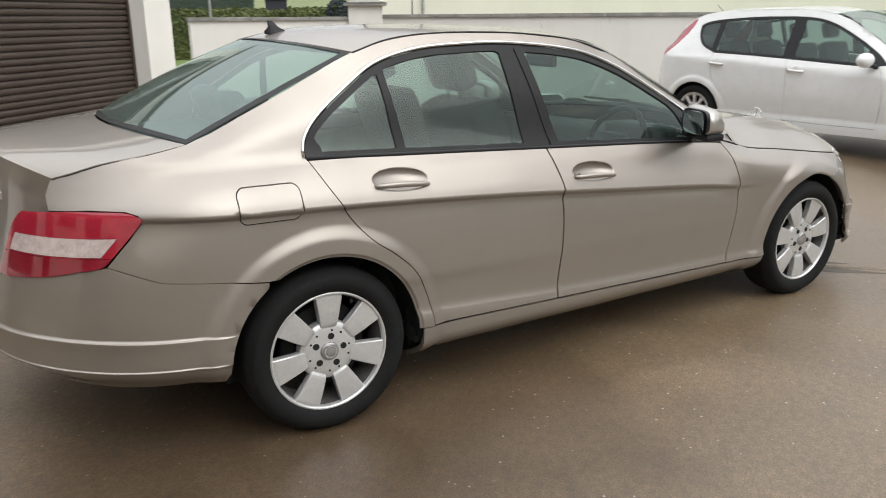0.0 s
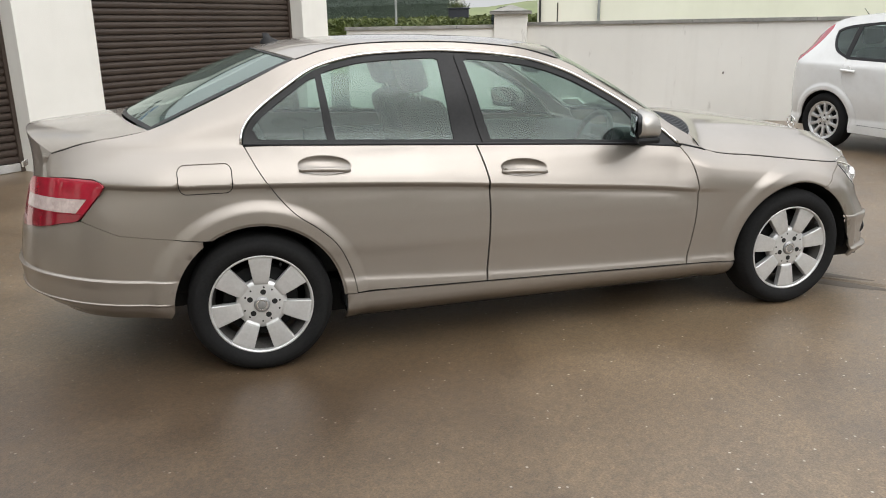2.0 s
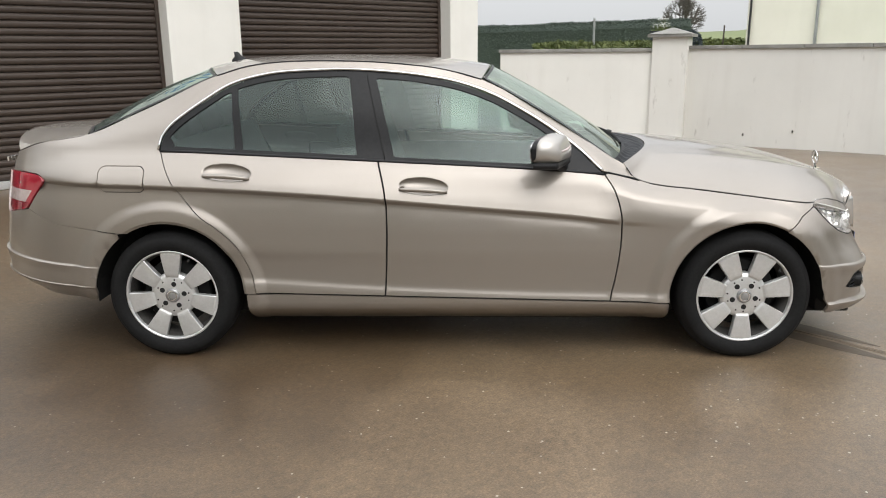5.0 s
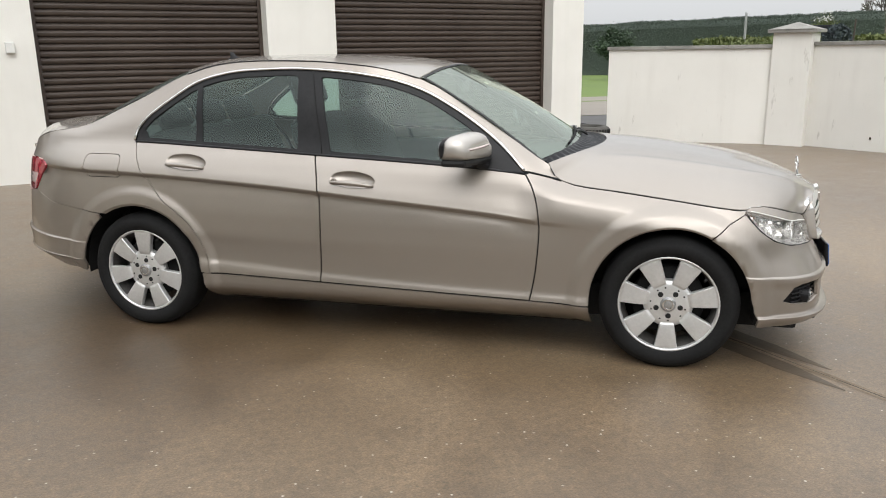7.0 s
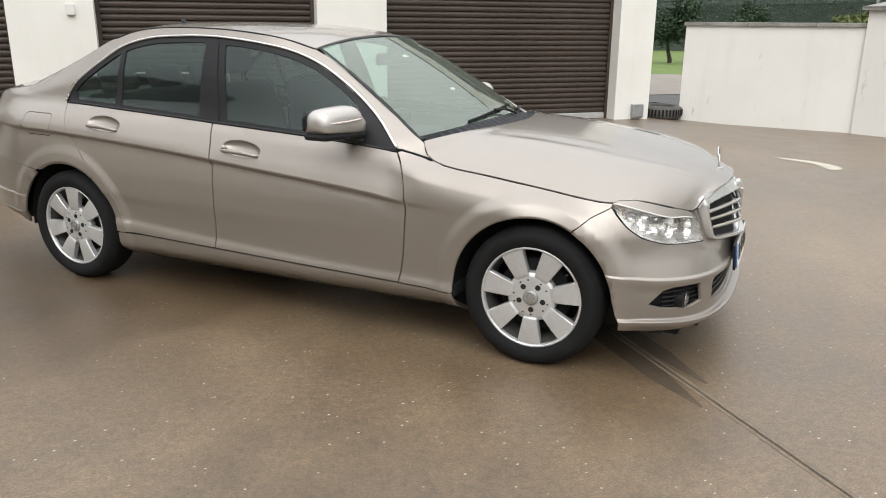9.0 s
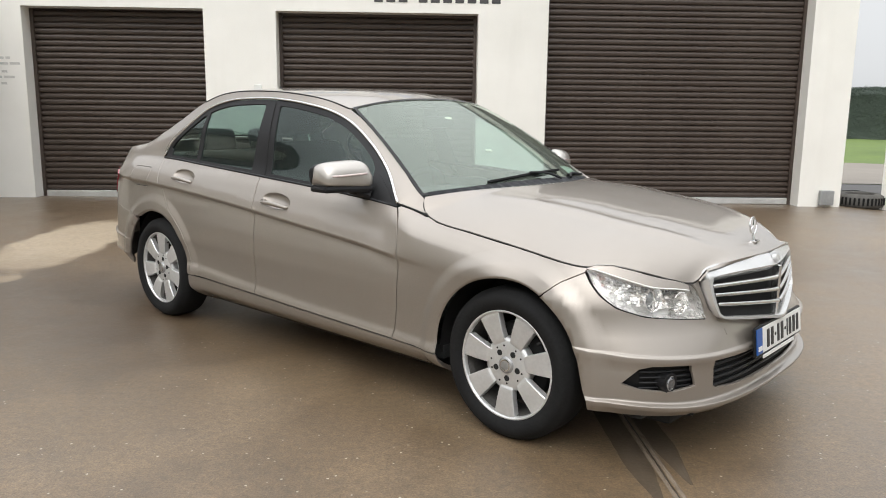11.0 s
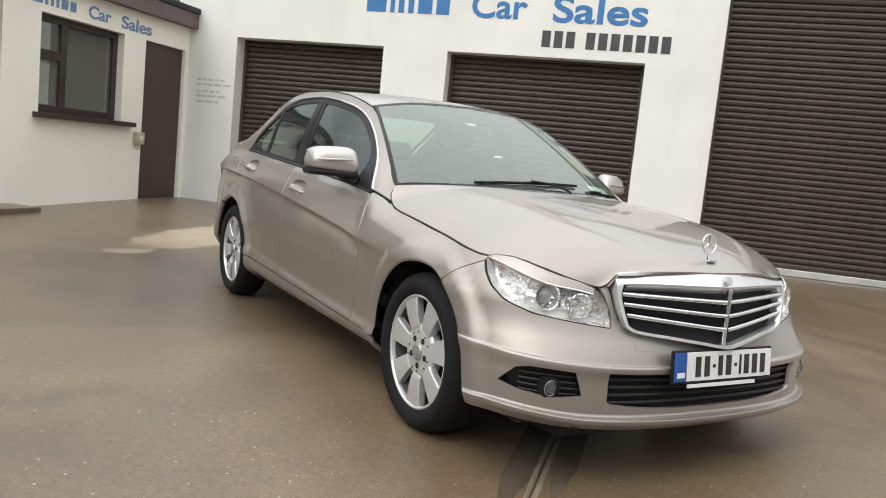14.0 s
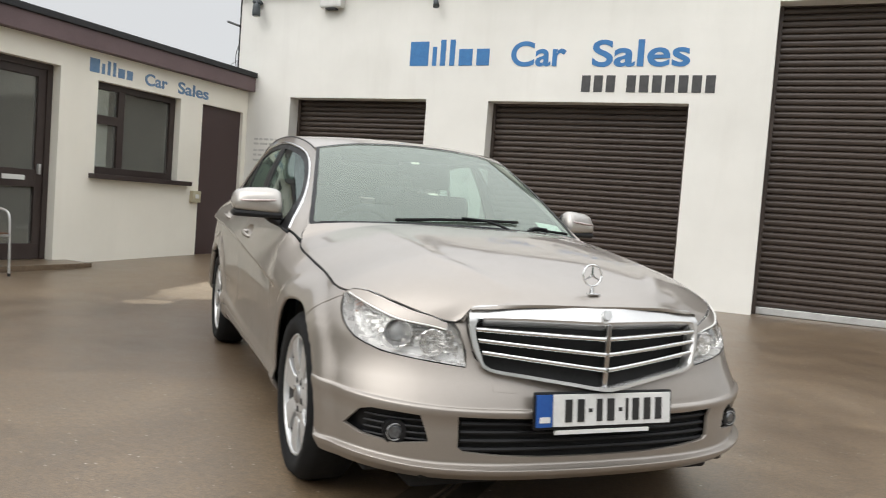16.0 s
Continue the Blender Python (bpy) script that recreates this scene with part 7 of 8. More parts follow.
    for yc in (-0.38, 0.0, 0.38):
        part("headrest", box(-0.05, 0.05, yc - 0.12, yc + 0.12, 0.56, 0.71, 0.04, lean), SEAT_CLOTH, s, "", True)
    part("rear_view_mirror", box(0.21, 0.235, -0.12, 0.12, 1.225, 1.29, 0.015), TRIM_BLACK, car)
    part("headlining", box(-1.15, 0.0, -0.52, 0.52, 1.345, 1.36, 0.004), ROOF_CLOTH, car)


AMBER = surface("amber_reflector", (0.42, 0.20, 0.12), (0.60, 0.36, 0.26), 0.25, 0.3, scale=30)
LAMP_INNER = surface("lamp_inner_silver", (0.60, 0.59, 0.58), (0.76, 0.75, 0.74), 0.28, 0.4, scale=25, fine=38, relief=1.0)
FOG_GLASS = surface("smoked_fog_glass", (0.05, 0.053, 0.056), (0.10, 0.105, 0.11), 0.12, 0.2, scale=40, coat=1.0)
LENS_BALL = surface("dark_projector_glass", (0.20, 0.21, 0.22), (0.28, 0.29, 0.30), 0.05, 0.3, scale=10, coat=1.0, spread=0.02)
ROOF_CLOTH = surface("grey_headlining", (0.20, 0.20, 0.19), (0.26, 0.26, 0.25), 0.9, scale=10)
build_saloon()

# ---------------------------------------------------------------- white hatchback
def build_hatchback():
    car = empty("hatchback_car", pose(5.96, -2.78, 0.050, 0, 0, -128), "white five-door hatchback parked beside the yard wall", "car")
    top_z = pchip([(-2.06, 0.62), (-2.03, 0.80), (-1.94, 0.96), (-1.82, 1.13), (-1.68, 1.29), (-1.55, 1.395), (-1.35, 1.452), (-1.0, 1.485), (-0.3, 1.492), (0.15, 1.44), (0.6, 1.22), (1.05, 0.965), (1.25, 0.915), (1.6, 0.86), (2.0, 0.76), (2.1, 0.70)])
    top_y = pchip([(-2.05, 0.70), (-1.75, 0.64), (-1.5, 0.585), (-0.8, 0.585), (0.15, 0.56), (0.6, 0.63), (1.05, 0.74), (1.6, 0.72), (2.1, 0.62)])
    belt_z = pchip([(-2.0, 1.03), (-1.3, 1.01), (-0.6, 0.985), (0.3, 0.935), (0.95, 0.895), (1.3, 0.84), (2.1, 0.66)])
    low = 0.36
    arches = ((1.325, 0.345), (-1.325, 0.345))

    def hw(x, z):
        zt, zb = top_z(x), min(belt_z(x), top_z(x) - 0.05)
        w = pchip([(0.12, 0.76), (0.20, 0.842), (0.30, 0.850), (low, 0.842), (low + 0.05, 0.852), (0.62, 0.876), (max(zb - 0.10, 0.66), 0.868), (max(zb, 0.70), 0.822), (max(zt, 0.75), top_y(x))])(z)
        for wx, r0 in arches:
            r = math.hypot(x - wx, z - 0.31)
            w += 0.014 * smooth01((r0 + 0.09 - r) / 0.05) - 0.008 * smooth01((r0 + 0.012 - r) / 0.012)
        if x > 1.35:
            w *= max(1 - ((x - 1.35) / 0.80) ** 2.5, 1e-6) ** 0.4
        if x < -1.5:
            w *= max(1 - ((-1.5 - x) / 0.62) ** 2.8, 1e-6) ** 0.357
        return w
    f = lambda x, z: (x, -hw(x, z), z)
    rear_edge = [(-2.02, 0.30), (-2.06, 0.45), (-2.05, 0.60)]
    glass_top = spline([(-1.43, 1.315), (-1.34, 1.352), (-1.15, 1.380), (-0.7, 1.408), (-0.2, 1.408), (0.1, 1.366), (0.4, 1.235), (0.72, 1.05), (0.86, 0.935)])
    belt = lambda a, b, n=14: [(a + (b - a) * k / n, belt_z(a + (b - a) * k / n)) for k in range(n + 1)]
    day = glass_top[::-1] + spline([(-1.43, 1.315), (-1.41, 1.215), (-1.32, 1.09), (-1.13, belt_z(-1.13))], 0.03)[1:] + belt(-1.13, 0.86)[1:-1]
    edge = [(k / 9, -1.985 + 0.45 * k / 9) for k in range(10)]
    lamp = [(x, top_z(x) - 0.016) for _, x in edge] + [(x + 0.004 + 0.115 * math.sin(math.pi * k) ** 0.8, top_z(x) - 0.020 - 0.040 * math.sin(math.pi * k) ** 0.8) for k, x in edge[::-1]]
    outline = (arc(-1.325, 0.31, 0.345, 8, 175, 40) + [(-1.70, 0.24), (-1.95, 0.25)] + rear_edge + [(-2.045, 0.72)] + [(x, top_z(x)) for x in (-2.02, -1.99, -1.95, -1.90, -1.85, -1.80, -1.75, -1.70, -1.62, -1.5, -1.3, -1.0, -0.6, -0.3, 0.0, 0.15, 0.35, 0.6, 0.85, 1.05)]
               + [(x, top_z(x)) for x in (1.15, 1.25, 1.45, 1.6, 1.8, 1.95, 2.05)] + [(2.09, 0.55), (2.10, 0.35), (2.02, 0.22), (1.70, 0.22)] + arc(1.325, 0.31, 0.345, 5, 172, 40) + [(0.97, 0.21), (0.0, 0.20), (-0.97, 0.21)])
    lines = [[(x, low + d) for x in np.arange(-0.95, 0.96, 0.03)] for d in (-0.02, 0.0, 0.02, 0.05)]
    for wx, r0 in arches:
        lines += [[(wx + (r0 + d) * math.cos(radians(q)), 0.31 + (r0 + d) * math.sin(radians(q))) for q in range(-3, 184, 4)] for d in (0.008, 0.016, 0.04, 0.055, 0.07, 0.085, 0.1)]
    lines = drop_crossings(lines)
    door_r = spline([(-1.13, belt_z(-1.13) - 0.006), (-1.12, 0.80), (-1.07, 0.68), (-0.97, 0.55), (-0.90, 0.42), (-0.885, 0.30)])
    door_m = spline([(-0.19, belt_z(-0.19) - 0.004), (-0.165, 0.75), (-0.16, 0.55), (-0.17, 0.30)])
    door_f = spline([(0.80, belt_z(0.8) - 0.004), (0.86, 0.75), (0.87, 0.55), (0.83, 0.30)])
    d1 = inset(door_m + [(0.3, 0.295)] + door_f[::-1] + belt(0.80, -0.19)[1:-1], 0.003)
    d2 = inset(door_r + [(-0.5, 0.295)] + door_m[::-1] + belt(-0.19, -1.13)[1:-1], 0.003)
    body = panel_data(outline, f, [inset(day, 0.0), inset(lamp, -0.003), inset(d1, -0.005), inset(d2, -0.005)], 0.045, 0.012, lines)
    frame_f = lambda x, z: (x, -hw(x, z) + 0.004, z)
    glass_f = lambda x, z: (x, -hw(x, z) + 0.010, z)
    g1 = clip_x(inset(day, 0.028), -0.13, 0.62)
    g2 = clip_x(inset(day, 0.028), -1.11, -0.26)
    g3 = clip_x(inset(day, 0.028), -1.9, -1.17)
    frame = panel_data(inset(day, 0.002), frame_f, [g1, g2, g3], 0.04, 0.01)
    for fl in (False, True):
        place("body_side", body, WHITE_PAINT, car, flip=fl)
        place("window_surround", frame, TRIM_BLACK, car, "black window surround", flip=fl)
        a = place("front_door", panel_data(d1, f, [], 0.05, 0.012, lines), WHITE_PAINT, car, flip=fl)
        b = place("rear_door", panel_data(d2, f, [], 0.05, 0.012, lines), WHITE_PAINT, car, flip=fl)
        for g, d in ((g1, a), (g2, b), (g3, b)):
            place("window_glass", panel_data(inset(g, -0.004), glass_f, [], 0.08, 0), CAR_GLASS, d, "tinted glass", flip=fl).visible_shadow = False
        place("tail_lamp", panel_data(lamp, f, [], 0.03, 0.015), RED_LENS, car, "tall red tail lamp", flip=fl)
        s = 1 if fl else -1
        for d, x, z in ((a, -0.06, 0.845), (b, -1.05, 0.885)):
            hd = part("door_handle", add_tube(bmesh.new(), [(x - 0.09, s * (hw(x, z) + 0.004), z + 0.004), (x - 0.06, s * (hw(x, z) + 0.03), z + 0.003), (x + 0.06, s * (hw(x, z) + 0.03), z - 0.005), (x + 0.09, s * (hw(x, z) + 0.004), z - 0.006)], 0.014, 10), WHITE_PAINT, d, "white pull handle", True)
            part("handle_cup", add_cyl(bmesh.new(), (x, s * (hw(x, z) - 0.004), z + 0.022), (x, s * (hw(x, z) + 0.002), z + 0.022), 0.028, seg=18), WHITE_PAINT, hd)
        bm = bmesh.new()
        bmesh.ops.create_uvsphere(bm, u_segments=20, v_segments=12, radius=1, matrix=Matrix.Translation((0.70, s * 0.955, 0.985)) @ Matrix.Diagonal((0.075, 0.12, 0.075, 1)))
        mi = part("door_mirror", bm, WHITE_PAINT, car, "white door mirror", True)
        part("mirror_arm", add_tube(bmesh.new(), [(0.72, s * 0.90, 0.94), (0.76, s * 0.82, 0.915)], 0.022, 8), TRIM_BLACK, mi)
        for x in (1.325, -1.325):
            m = pose(x, s * 0.77, 0.312, 0, 0, 0 if s < 0 else 180)
            build_wheel("wheel", car, m, 0.314, 0.215, 0.195, 10, "slim", ALLOY)
            bm = bmesh.new()
            rings = [[bm.verts.new((x + 0.37 * math.cos(radians(q)), s * y, 0.31 + 0.37 * math.sin(radians(q)))) for q in range(-6, 187, 8)] for y in (0.5, 0.845)]
            for k in range(len(rings[0]) - 1):
                bm.faces.new((rings[0][k], rings[0][k + 1], rings[1][k + 1], rings[1][k]))
            bm.faces.new(rings[0])
            part("wheel_arch_liner", bm, SHADOW_BLACK, car)

    def roof(u, v):
        x = -1.56 + 1.72 * u
        v = v * 2 - 1
        e = hw(x, top_z(x))
        return (x, -e * v, top_z(x) + 0.03 * (1 - abs(v) ** 2.2))
    place("roof", grid_data(roof, 24, 20, 0.01), WHITE_PAINT, car)

    def bonnet(u, v):
        x = 1.08 + 0.98 * u
        v = v * 2 - 1
        return (x + 0.05 * (1 - v * v), -hw(x, top_z(x)) * v, top_z(x) + 0.07 * (1 - abs(v) ** 2.2) * (1 - 0.6 * u))
    place("bonnet", grid_data(bonnet, 20, 20, 0.01), WHITE_PAINT, car)

    def screen(u, v):
        x = 1.06 - 0.90 * u
        v = v * 2 - 1
        return (x + 0.09 * (1 - v * v), -hw(x, top_z(x)) * v, top_z(x) + 0.012 + 0.02 * (1 - v * v))
    place("windscreen", grid_data(screen, 14, 16, 0, (1, 0, 1)), SCREEN_GLASS, car, "clear windscreen").visible_shadow = False

    def tail(u, v):
        z = 1.36 - 0.76 * u
        v = v * 2 - 1
        x = [q for q in np.linspace(-1.54, -2.06, 80) if top_z(q) <= z + 1e-6]
        x = x[0] if x else -2.05
        return (x - 0.06 * (1 - v * v), -hw(x, min(z, top_z(x))) * v, z)
    tg = place("tailgate", grid_data(tail, 20, 20, 0.01, (-1, 0, 0)), WHITE_PAINT, car)
    wnd = lambda u, v: tuple(Vector(tail(0.10 + 0.42 * u, 0.12 + 0.76 * v)) + Vector((-0.008, 0, 0)))
    place("rear_window", grid_data(wnd, 8, 14, 0, (-1, 0, 0)), TRIM_BLACK, tg, "dark rear window")
    bump_r = lambda u, v: (-2.05 - 0.10 * (1 - (v * 2 - 1) ** 2), -hw(-2.05, 0.45) * (v * 2 - 1), 0.62 - 0.36 * u)
    place("rear_bumper", grid_data(bump_r, 8, 16, 0.01, (-1, 0, 0)), WHITE_PAINT, car)
    bump_f = lambda u, v: (2.08 + 0.10 * (1 - (v * 2 - 1) ** 2), -hw(2.08, 0.45) * (v * 2 - 1), 0.70 - 0.48 * u)
    place("front_bumper", grid_data(bump_f, 8, 16, 0.01, (1, 0, 0)), WHITE_PAINT, car)
    part("underbody", box(-1.95, 1.95, -0.62, 0.62, 0.20, 0.34, 0.02), SHADOW_BLACK, car)
    part("cabin_floor", box(-1.5, 1.0, -0.70, 0.70, 0.30, 0.62, 0.03), CABIN, car)
    part("dashboard", box(0.65, 1.05, -0.66, 0.66, 0.6, 0.93, 0.05), CABIN, car, "", True)
    for x, zz in ((0.0, 0.62), (-0.85, 0.62)):
        for yc in (-0.36, 0.36):
            lean = pose(x - 0.15, yc, zz - 0.1, 0, -16, 0)
            st = part("seat", box(-0.08, 0.08, -0.24, 0.24, 0.0, 0.62, 0.06, lean), SEAT_CLOTH, car, "dark car seat", True)
            part("headrest", box(-0.05, 0.05, -0.13, 0.13, 0.67, 0.85, 0.04, lean), SEAT_CLOTH, st, "", True)
    part("roof_antenna", add_cyl(bmesh.new(), (-1.52, 0, 1.40), (-1.68, 0, 1.56), 0.006, 0.003, 8), TRIM_BLACK, car)
    return car


def clip_x(poly, x0, x1):
    return [(b, a) for a, b in clip_band([(z, x) for x, z in poly], x0, x1)]


build_hatchback()

# ---------------------------------------------------------------- yard things
def build_chair(m):
    """A stacking terrace chair: bent aluminium tube with a woven brown seat and back."""
    c = empty("terrace_chair", m, "aluminium tube terrace chair with brown woven seat", "chair")
    for s in (-1, 1):
        loop = spline([(0.24, s * 0.27, 0), (0.225, s * 0.27, 0.35), (0.20, s * 0.275, 0.60), (0.12, s * 0.275, 0.665), (-0.10, s * 0.27, 0.68), (-0.25, s * 0.235, 0.70), (-0.30, s * 0.215, 0.74)], 0.03)
        part("arm_tube", add_tube(bmesh.new(), loop, 0.0125, 8), ALUMINIUM, c, "bent aluminium arm and leg", True)
        part("back_leg", add_tube(bmesh.new(), spline([(-0.30, s * 0.24, 0), (-0.24, s * 0.24, 0.42), (-0.30, s * 0.23, 0.74)], 0.04), 0.0125, 8), ALUMINIUM, c, "", True)
        for x in (0.24, -0.30):
            part("foot_cap", add_cyl(bmesh.new(), (x, s * 0.27 if x > 0 else s * 0.24, 0), (x, s * 0.27 if x > 0 else s * 0.24, 0.03), 0.016), BLACK_PLASTIC, c)
    part("back_rail", add_tube(bmesh.new(), spline([(-0.30, -0.215, 0.74), (-0.345, -0.1, 0.775), (-0.345, 0.1, 0.775), (-0.30, 0.215, 0.74)], 0.03), 0.0125, 8), ALUMINIUM, c, "", True)
    part("front_rail", add_tube(bmesh.new(), [(0.225, -0.27, 0.405), (0.225, 0.27, 0.405)], 0.011, 8), ALUMINIUM, c, "", True)
    part("side_rail", add_tube(bmesh.new(), [(0.225, 0.255, 0.41), (-0.25, 0.235, 0.40)], 0.010, 8), ALUMINIUM, c, "", True)
    part("side_rail", add_tube(bmesh.new(), [(0.225, -0.255, 0.41), (-0.25, -0.235, 0.40)], 0.010, 8), ALUMINIUM, c, "", True)
    seat = part("seat", box(-0.25, 0.24, -0.245, 0.245, 0.425, 0.432), WEAVE, c, "brown woven seat")
    for k in range(20):
        y = -0.235 + 0.0247 * k
        part("weave_strip", box(-0.25, 0.245, y - 0.010, y + 0.010, 0.433, 0.438 + 0.002 * (k % 2)), WEAVE, seat)
    back = part("backrest", box(-0.006, 0.0, -0.22, 0.22, 0, 0.36, 0.002, pose(-0.255, 0, 0.44, 0, -14, 0)), WEAVE, c, "brown woven backrest")
    for k in range(14):
        z = 0.02 + 0.0255 * k
        part("weave_strip", box(0.001, 0.005, -0.215, 0.215, z - 0.010, z + 0.010, 0, pose(-0.255, 0, 0.44, 0, -14, 0)), WEAVE, back)


WEAVE = surface("brown_resin_weave", (0.115, 0.062, 0.036), (0.175, 0.100, 0.060), 0.6, scale=30, relief=0.4)
build_chair(pose(-5.25, 1.085, ground_z(-5.2, 1.1), 0, 0, 0))
t = empty("plastic_tub", pose(-5.45, 0.88, ground_z(-5.45, 0.9)), "pale plastic tub behind the terrace chair", "tub")
part("tub_body", add_cyl(bmesh.new(), (0, 0, 0.0), (0, 0, 0.42), 0.20, 0.24, 24), WHITE_PLASTIC, t, "", True)
part("tub_rim", add_tube(bmesh.new(), [(0.245 * math.cos(2 * math.pi * k / 24), 0.245 * math.sin(2 * math.pi * k / 24), 0.42) for k in range(25)], 0.012, 8), WHITE_PLASTIC, t, "", True)

# old tyre lying by the pier, with a dark crate behind
t = empty("old_tyre", pose(6.30, 6.05, ground_z(6.3, 6.05)), "worn black tyre lying flat beside the pier", "tyre")
bm = turn_profile([(0.19, 0.0), (0.25, -0.008), (0.30, 0.02), (0.315, 0.06), (0.315, 0.13), (0.30, 0.17), (0.25, 0.198), (0.19, 0.19), (0.20, 0.14), (0.27, 0.10), (0.20, 0.05), (0.19, 0.0)], 40)
DUSTY = surface("dusty_rubber", (0.055, 0.052, 0.048), (0.12, 0.115, 0.105), 0.85, scale=6, relief=0.3)
o = part("carcass", bm, DUSTY, t, "", True)
o.rotation_euler = (radians(90), 0, 0)
bm = bmesh.new()
for k in range(36):
    q = 2 * math.pi * k / 36
    add_box(bm, -0.012, 0.012, 0.312, 0.322, 0.05, 0.15, 0, pose(0, 0, 0, 0, 0, math.degrees(q)))
part("tread_block", bm, RUBBER, t)
t = empty("plastic_crate", pose(6.52, 6.62, ground_z(6.5, 6.6) - 0.02, 0, 0, 12), "dark grey plastic crate behind the tyre", "crate")
bm = bmesh.new()
for a in ((-0.2, 0.2, -0.15, 0.15, 0, 0.02), (-0.2, -0.18, -0.15, 0.15, 0.02, 0.20), (0.18, 0.2, -0.15, 0.15, 0.02, 0.20), (-0.18, 0.18, -0.15, -0.13, 0.02, 0.20), (-0.18, 0.18, 0.13, 0.15, 0.02, 0.20)):
    add_box(bm, *a)
part("crate_body", bm, BLACK_PLASTIC, t)

# ---------------------------------------------------------------- beyond the yard
def leaves(name, spots, size, mat, parent=None, seed=1, label=""):
    """Many small bent leaf sprays, one mesh."""
    r = random.Random(seed)
    V, F = [], []
    for p in spots:
        n = Vector((r.gauss(0, 1), r.gauss(0, 1), r.gauss(0, 1) + 0.4)).normalized()
        a = n.orthogonal().normalized()
        a.rotate(Matrix.Rotation(r.uniform(0, 6.28), 3, n))
        b = n.cross(a)
        s = size * r.uniform(0.6, 1.3)
        k = len(V)
        V += [p - a * s, p - b * s * 0.45 + n * s * 0.12, p + a * s, p + b * s * 0.45 + n * s * 0.12]
        F += [(k, k + 1, k + 2), (k, k + 2, k + 3)]
    me = bpy.data.meshes.new(name)
    me.from_pydata(V, [], F)
    me.materials.append(mat)
    ob = new(name, me)
    if parent:
        ob.parent = parent
    return tagged(ob, label=label)


def hedge(name, a, b, wide, h0, h1, count, size, mat, seed, label):
    r = random.Random(seed)
    a, b = Vector((*a, 0)), Vector((*b, 0))
    d = (b - a)
    side_v = Vector((-d.y, d.x, 0)).normalized()
    spots = []
    for _ in range(count):
        u = r.random()
        h = (h0 + (h1 - h0) * u) * (1 + 0.03 * noise.noise((u * d.length * 0.35, seed, 0)) + 0.015 * noise.noise((u * d.length * 1.7, seed, 3)))
        k = r.random()
        if k < 0.45:
            q, z = -wide / 2 + r.gauss(0, 0.06), h * r.random() ** 0.7
        elif k < 0.8:
            q, z = r.uniform(-wide / 2, wide / 2), h + r.gauss(0, 0.045)
        else:
            q, z = wide / 2 + r.gauss(0, 0.10), h * r.random()
        spots.append(a + d * u + side_v * q + Vector((0, 0, z - 0.25)))
    t = tagged(new(name), label, "hedge", kind="stuff")
    leaves("hedge_leaves", spots, size, mat, t, seed)
    bm = bmesh.new()
    n = 40
    rows = []
    for k in range(n + 1):
        p = a + d * k / n
        h = (h0 + (h1 - h0) * k / n) * 0.975
        w = wide * 0.48
        rows.append([bm.verts.new(p + side_v * q + Vector((0, 0, z))) for q, z in ((-w, -0.5), (-w, h * 0.9 - 0.25), (-w * 0.6, h - 0.25), (w * 0.6, h - 0.25), (w, h * 0.9 - 0.25), (w, -0.5))])
    for p, q in zip(rows, rows[1:]):
        for j in range(5):
            bm.faces.new((p[j], q[j], q[j + 1], p[j + 1]))
    part("hedge_core", bm, mat, t)
    return t


def tree(m, h, crown, seed, count, label=""):
    t = empty("tree", m, label, "tree")
    r = random.Random(seed)
    bm = bmesh.new()
    tips = []

    def limb(p, d, l, rad, depth):
        pts = [p]
        for k in range(4):
            d = (d + Vector((r.gauss(0, 0.12), r.gauss(0, 0.12), r.gauss(0.03, 0.06)))).normalized()
            p = p + d * l / 4
            pts.append(p)
        for k, (u, v) in enumerate(zip(pts, pts[1:])):
            add_cyl(bm, u, v, rad * (1 - 0.13 * k), rad * (1 - 0.13 * (k + 1)), 7)
        if depth == 0:
            tips.extend(pts[1:])
            return
        for _ in range(4 if depth > 1 else 5):
            q = pts[r.choice((2, 3, 4, 4))]
            nd = (d + Vector((r.gauss(0, 0.8), r.gauss(0, 0.8), r.gauss(0.15, 0.45)))).normalized()
            limb(q, nd, l * r.uniform(0.55, 0.8), rad * 0.5, depth - 1)
    limb(Vector((0, 0, -0.2)), Vector((0, 0, 1)), h * 0.42, h * 0.035, 2)
    part("trunk", bm, BARK, t)
    spots = []
    for _ in range(count):
        c = r.choice(tips)
        spots.append(c + Vector((r.gauss(0, crown), r.gauss(0, crown), r.gauss(0, crown * 0.7))))
    leaves("crown", spots, 0.11, LEAF_DARK, t, seed)
    return t


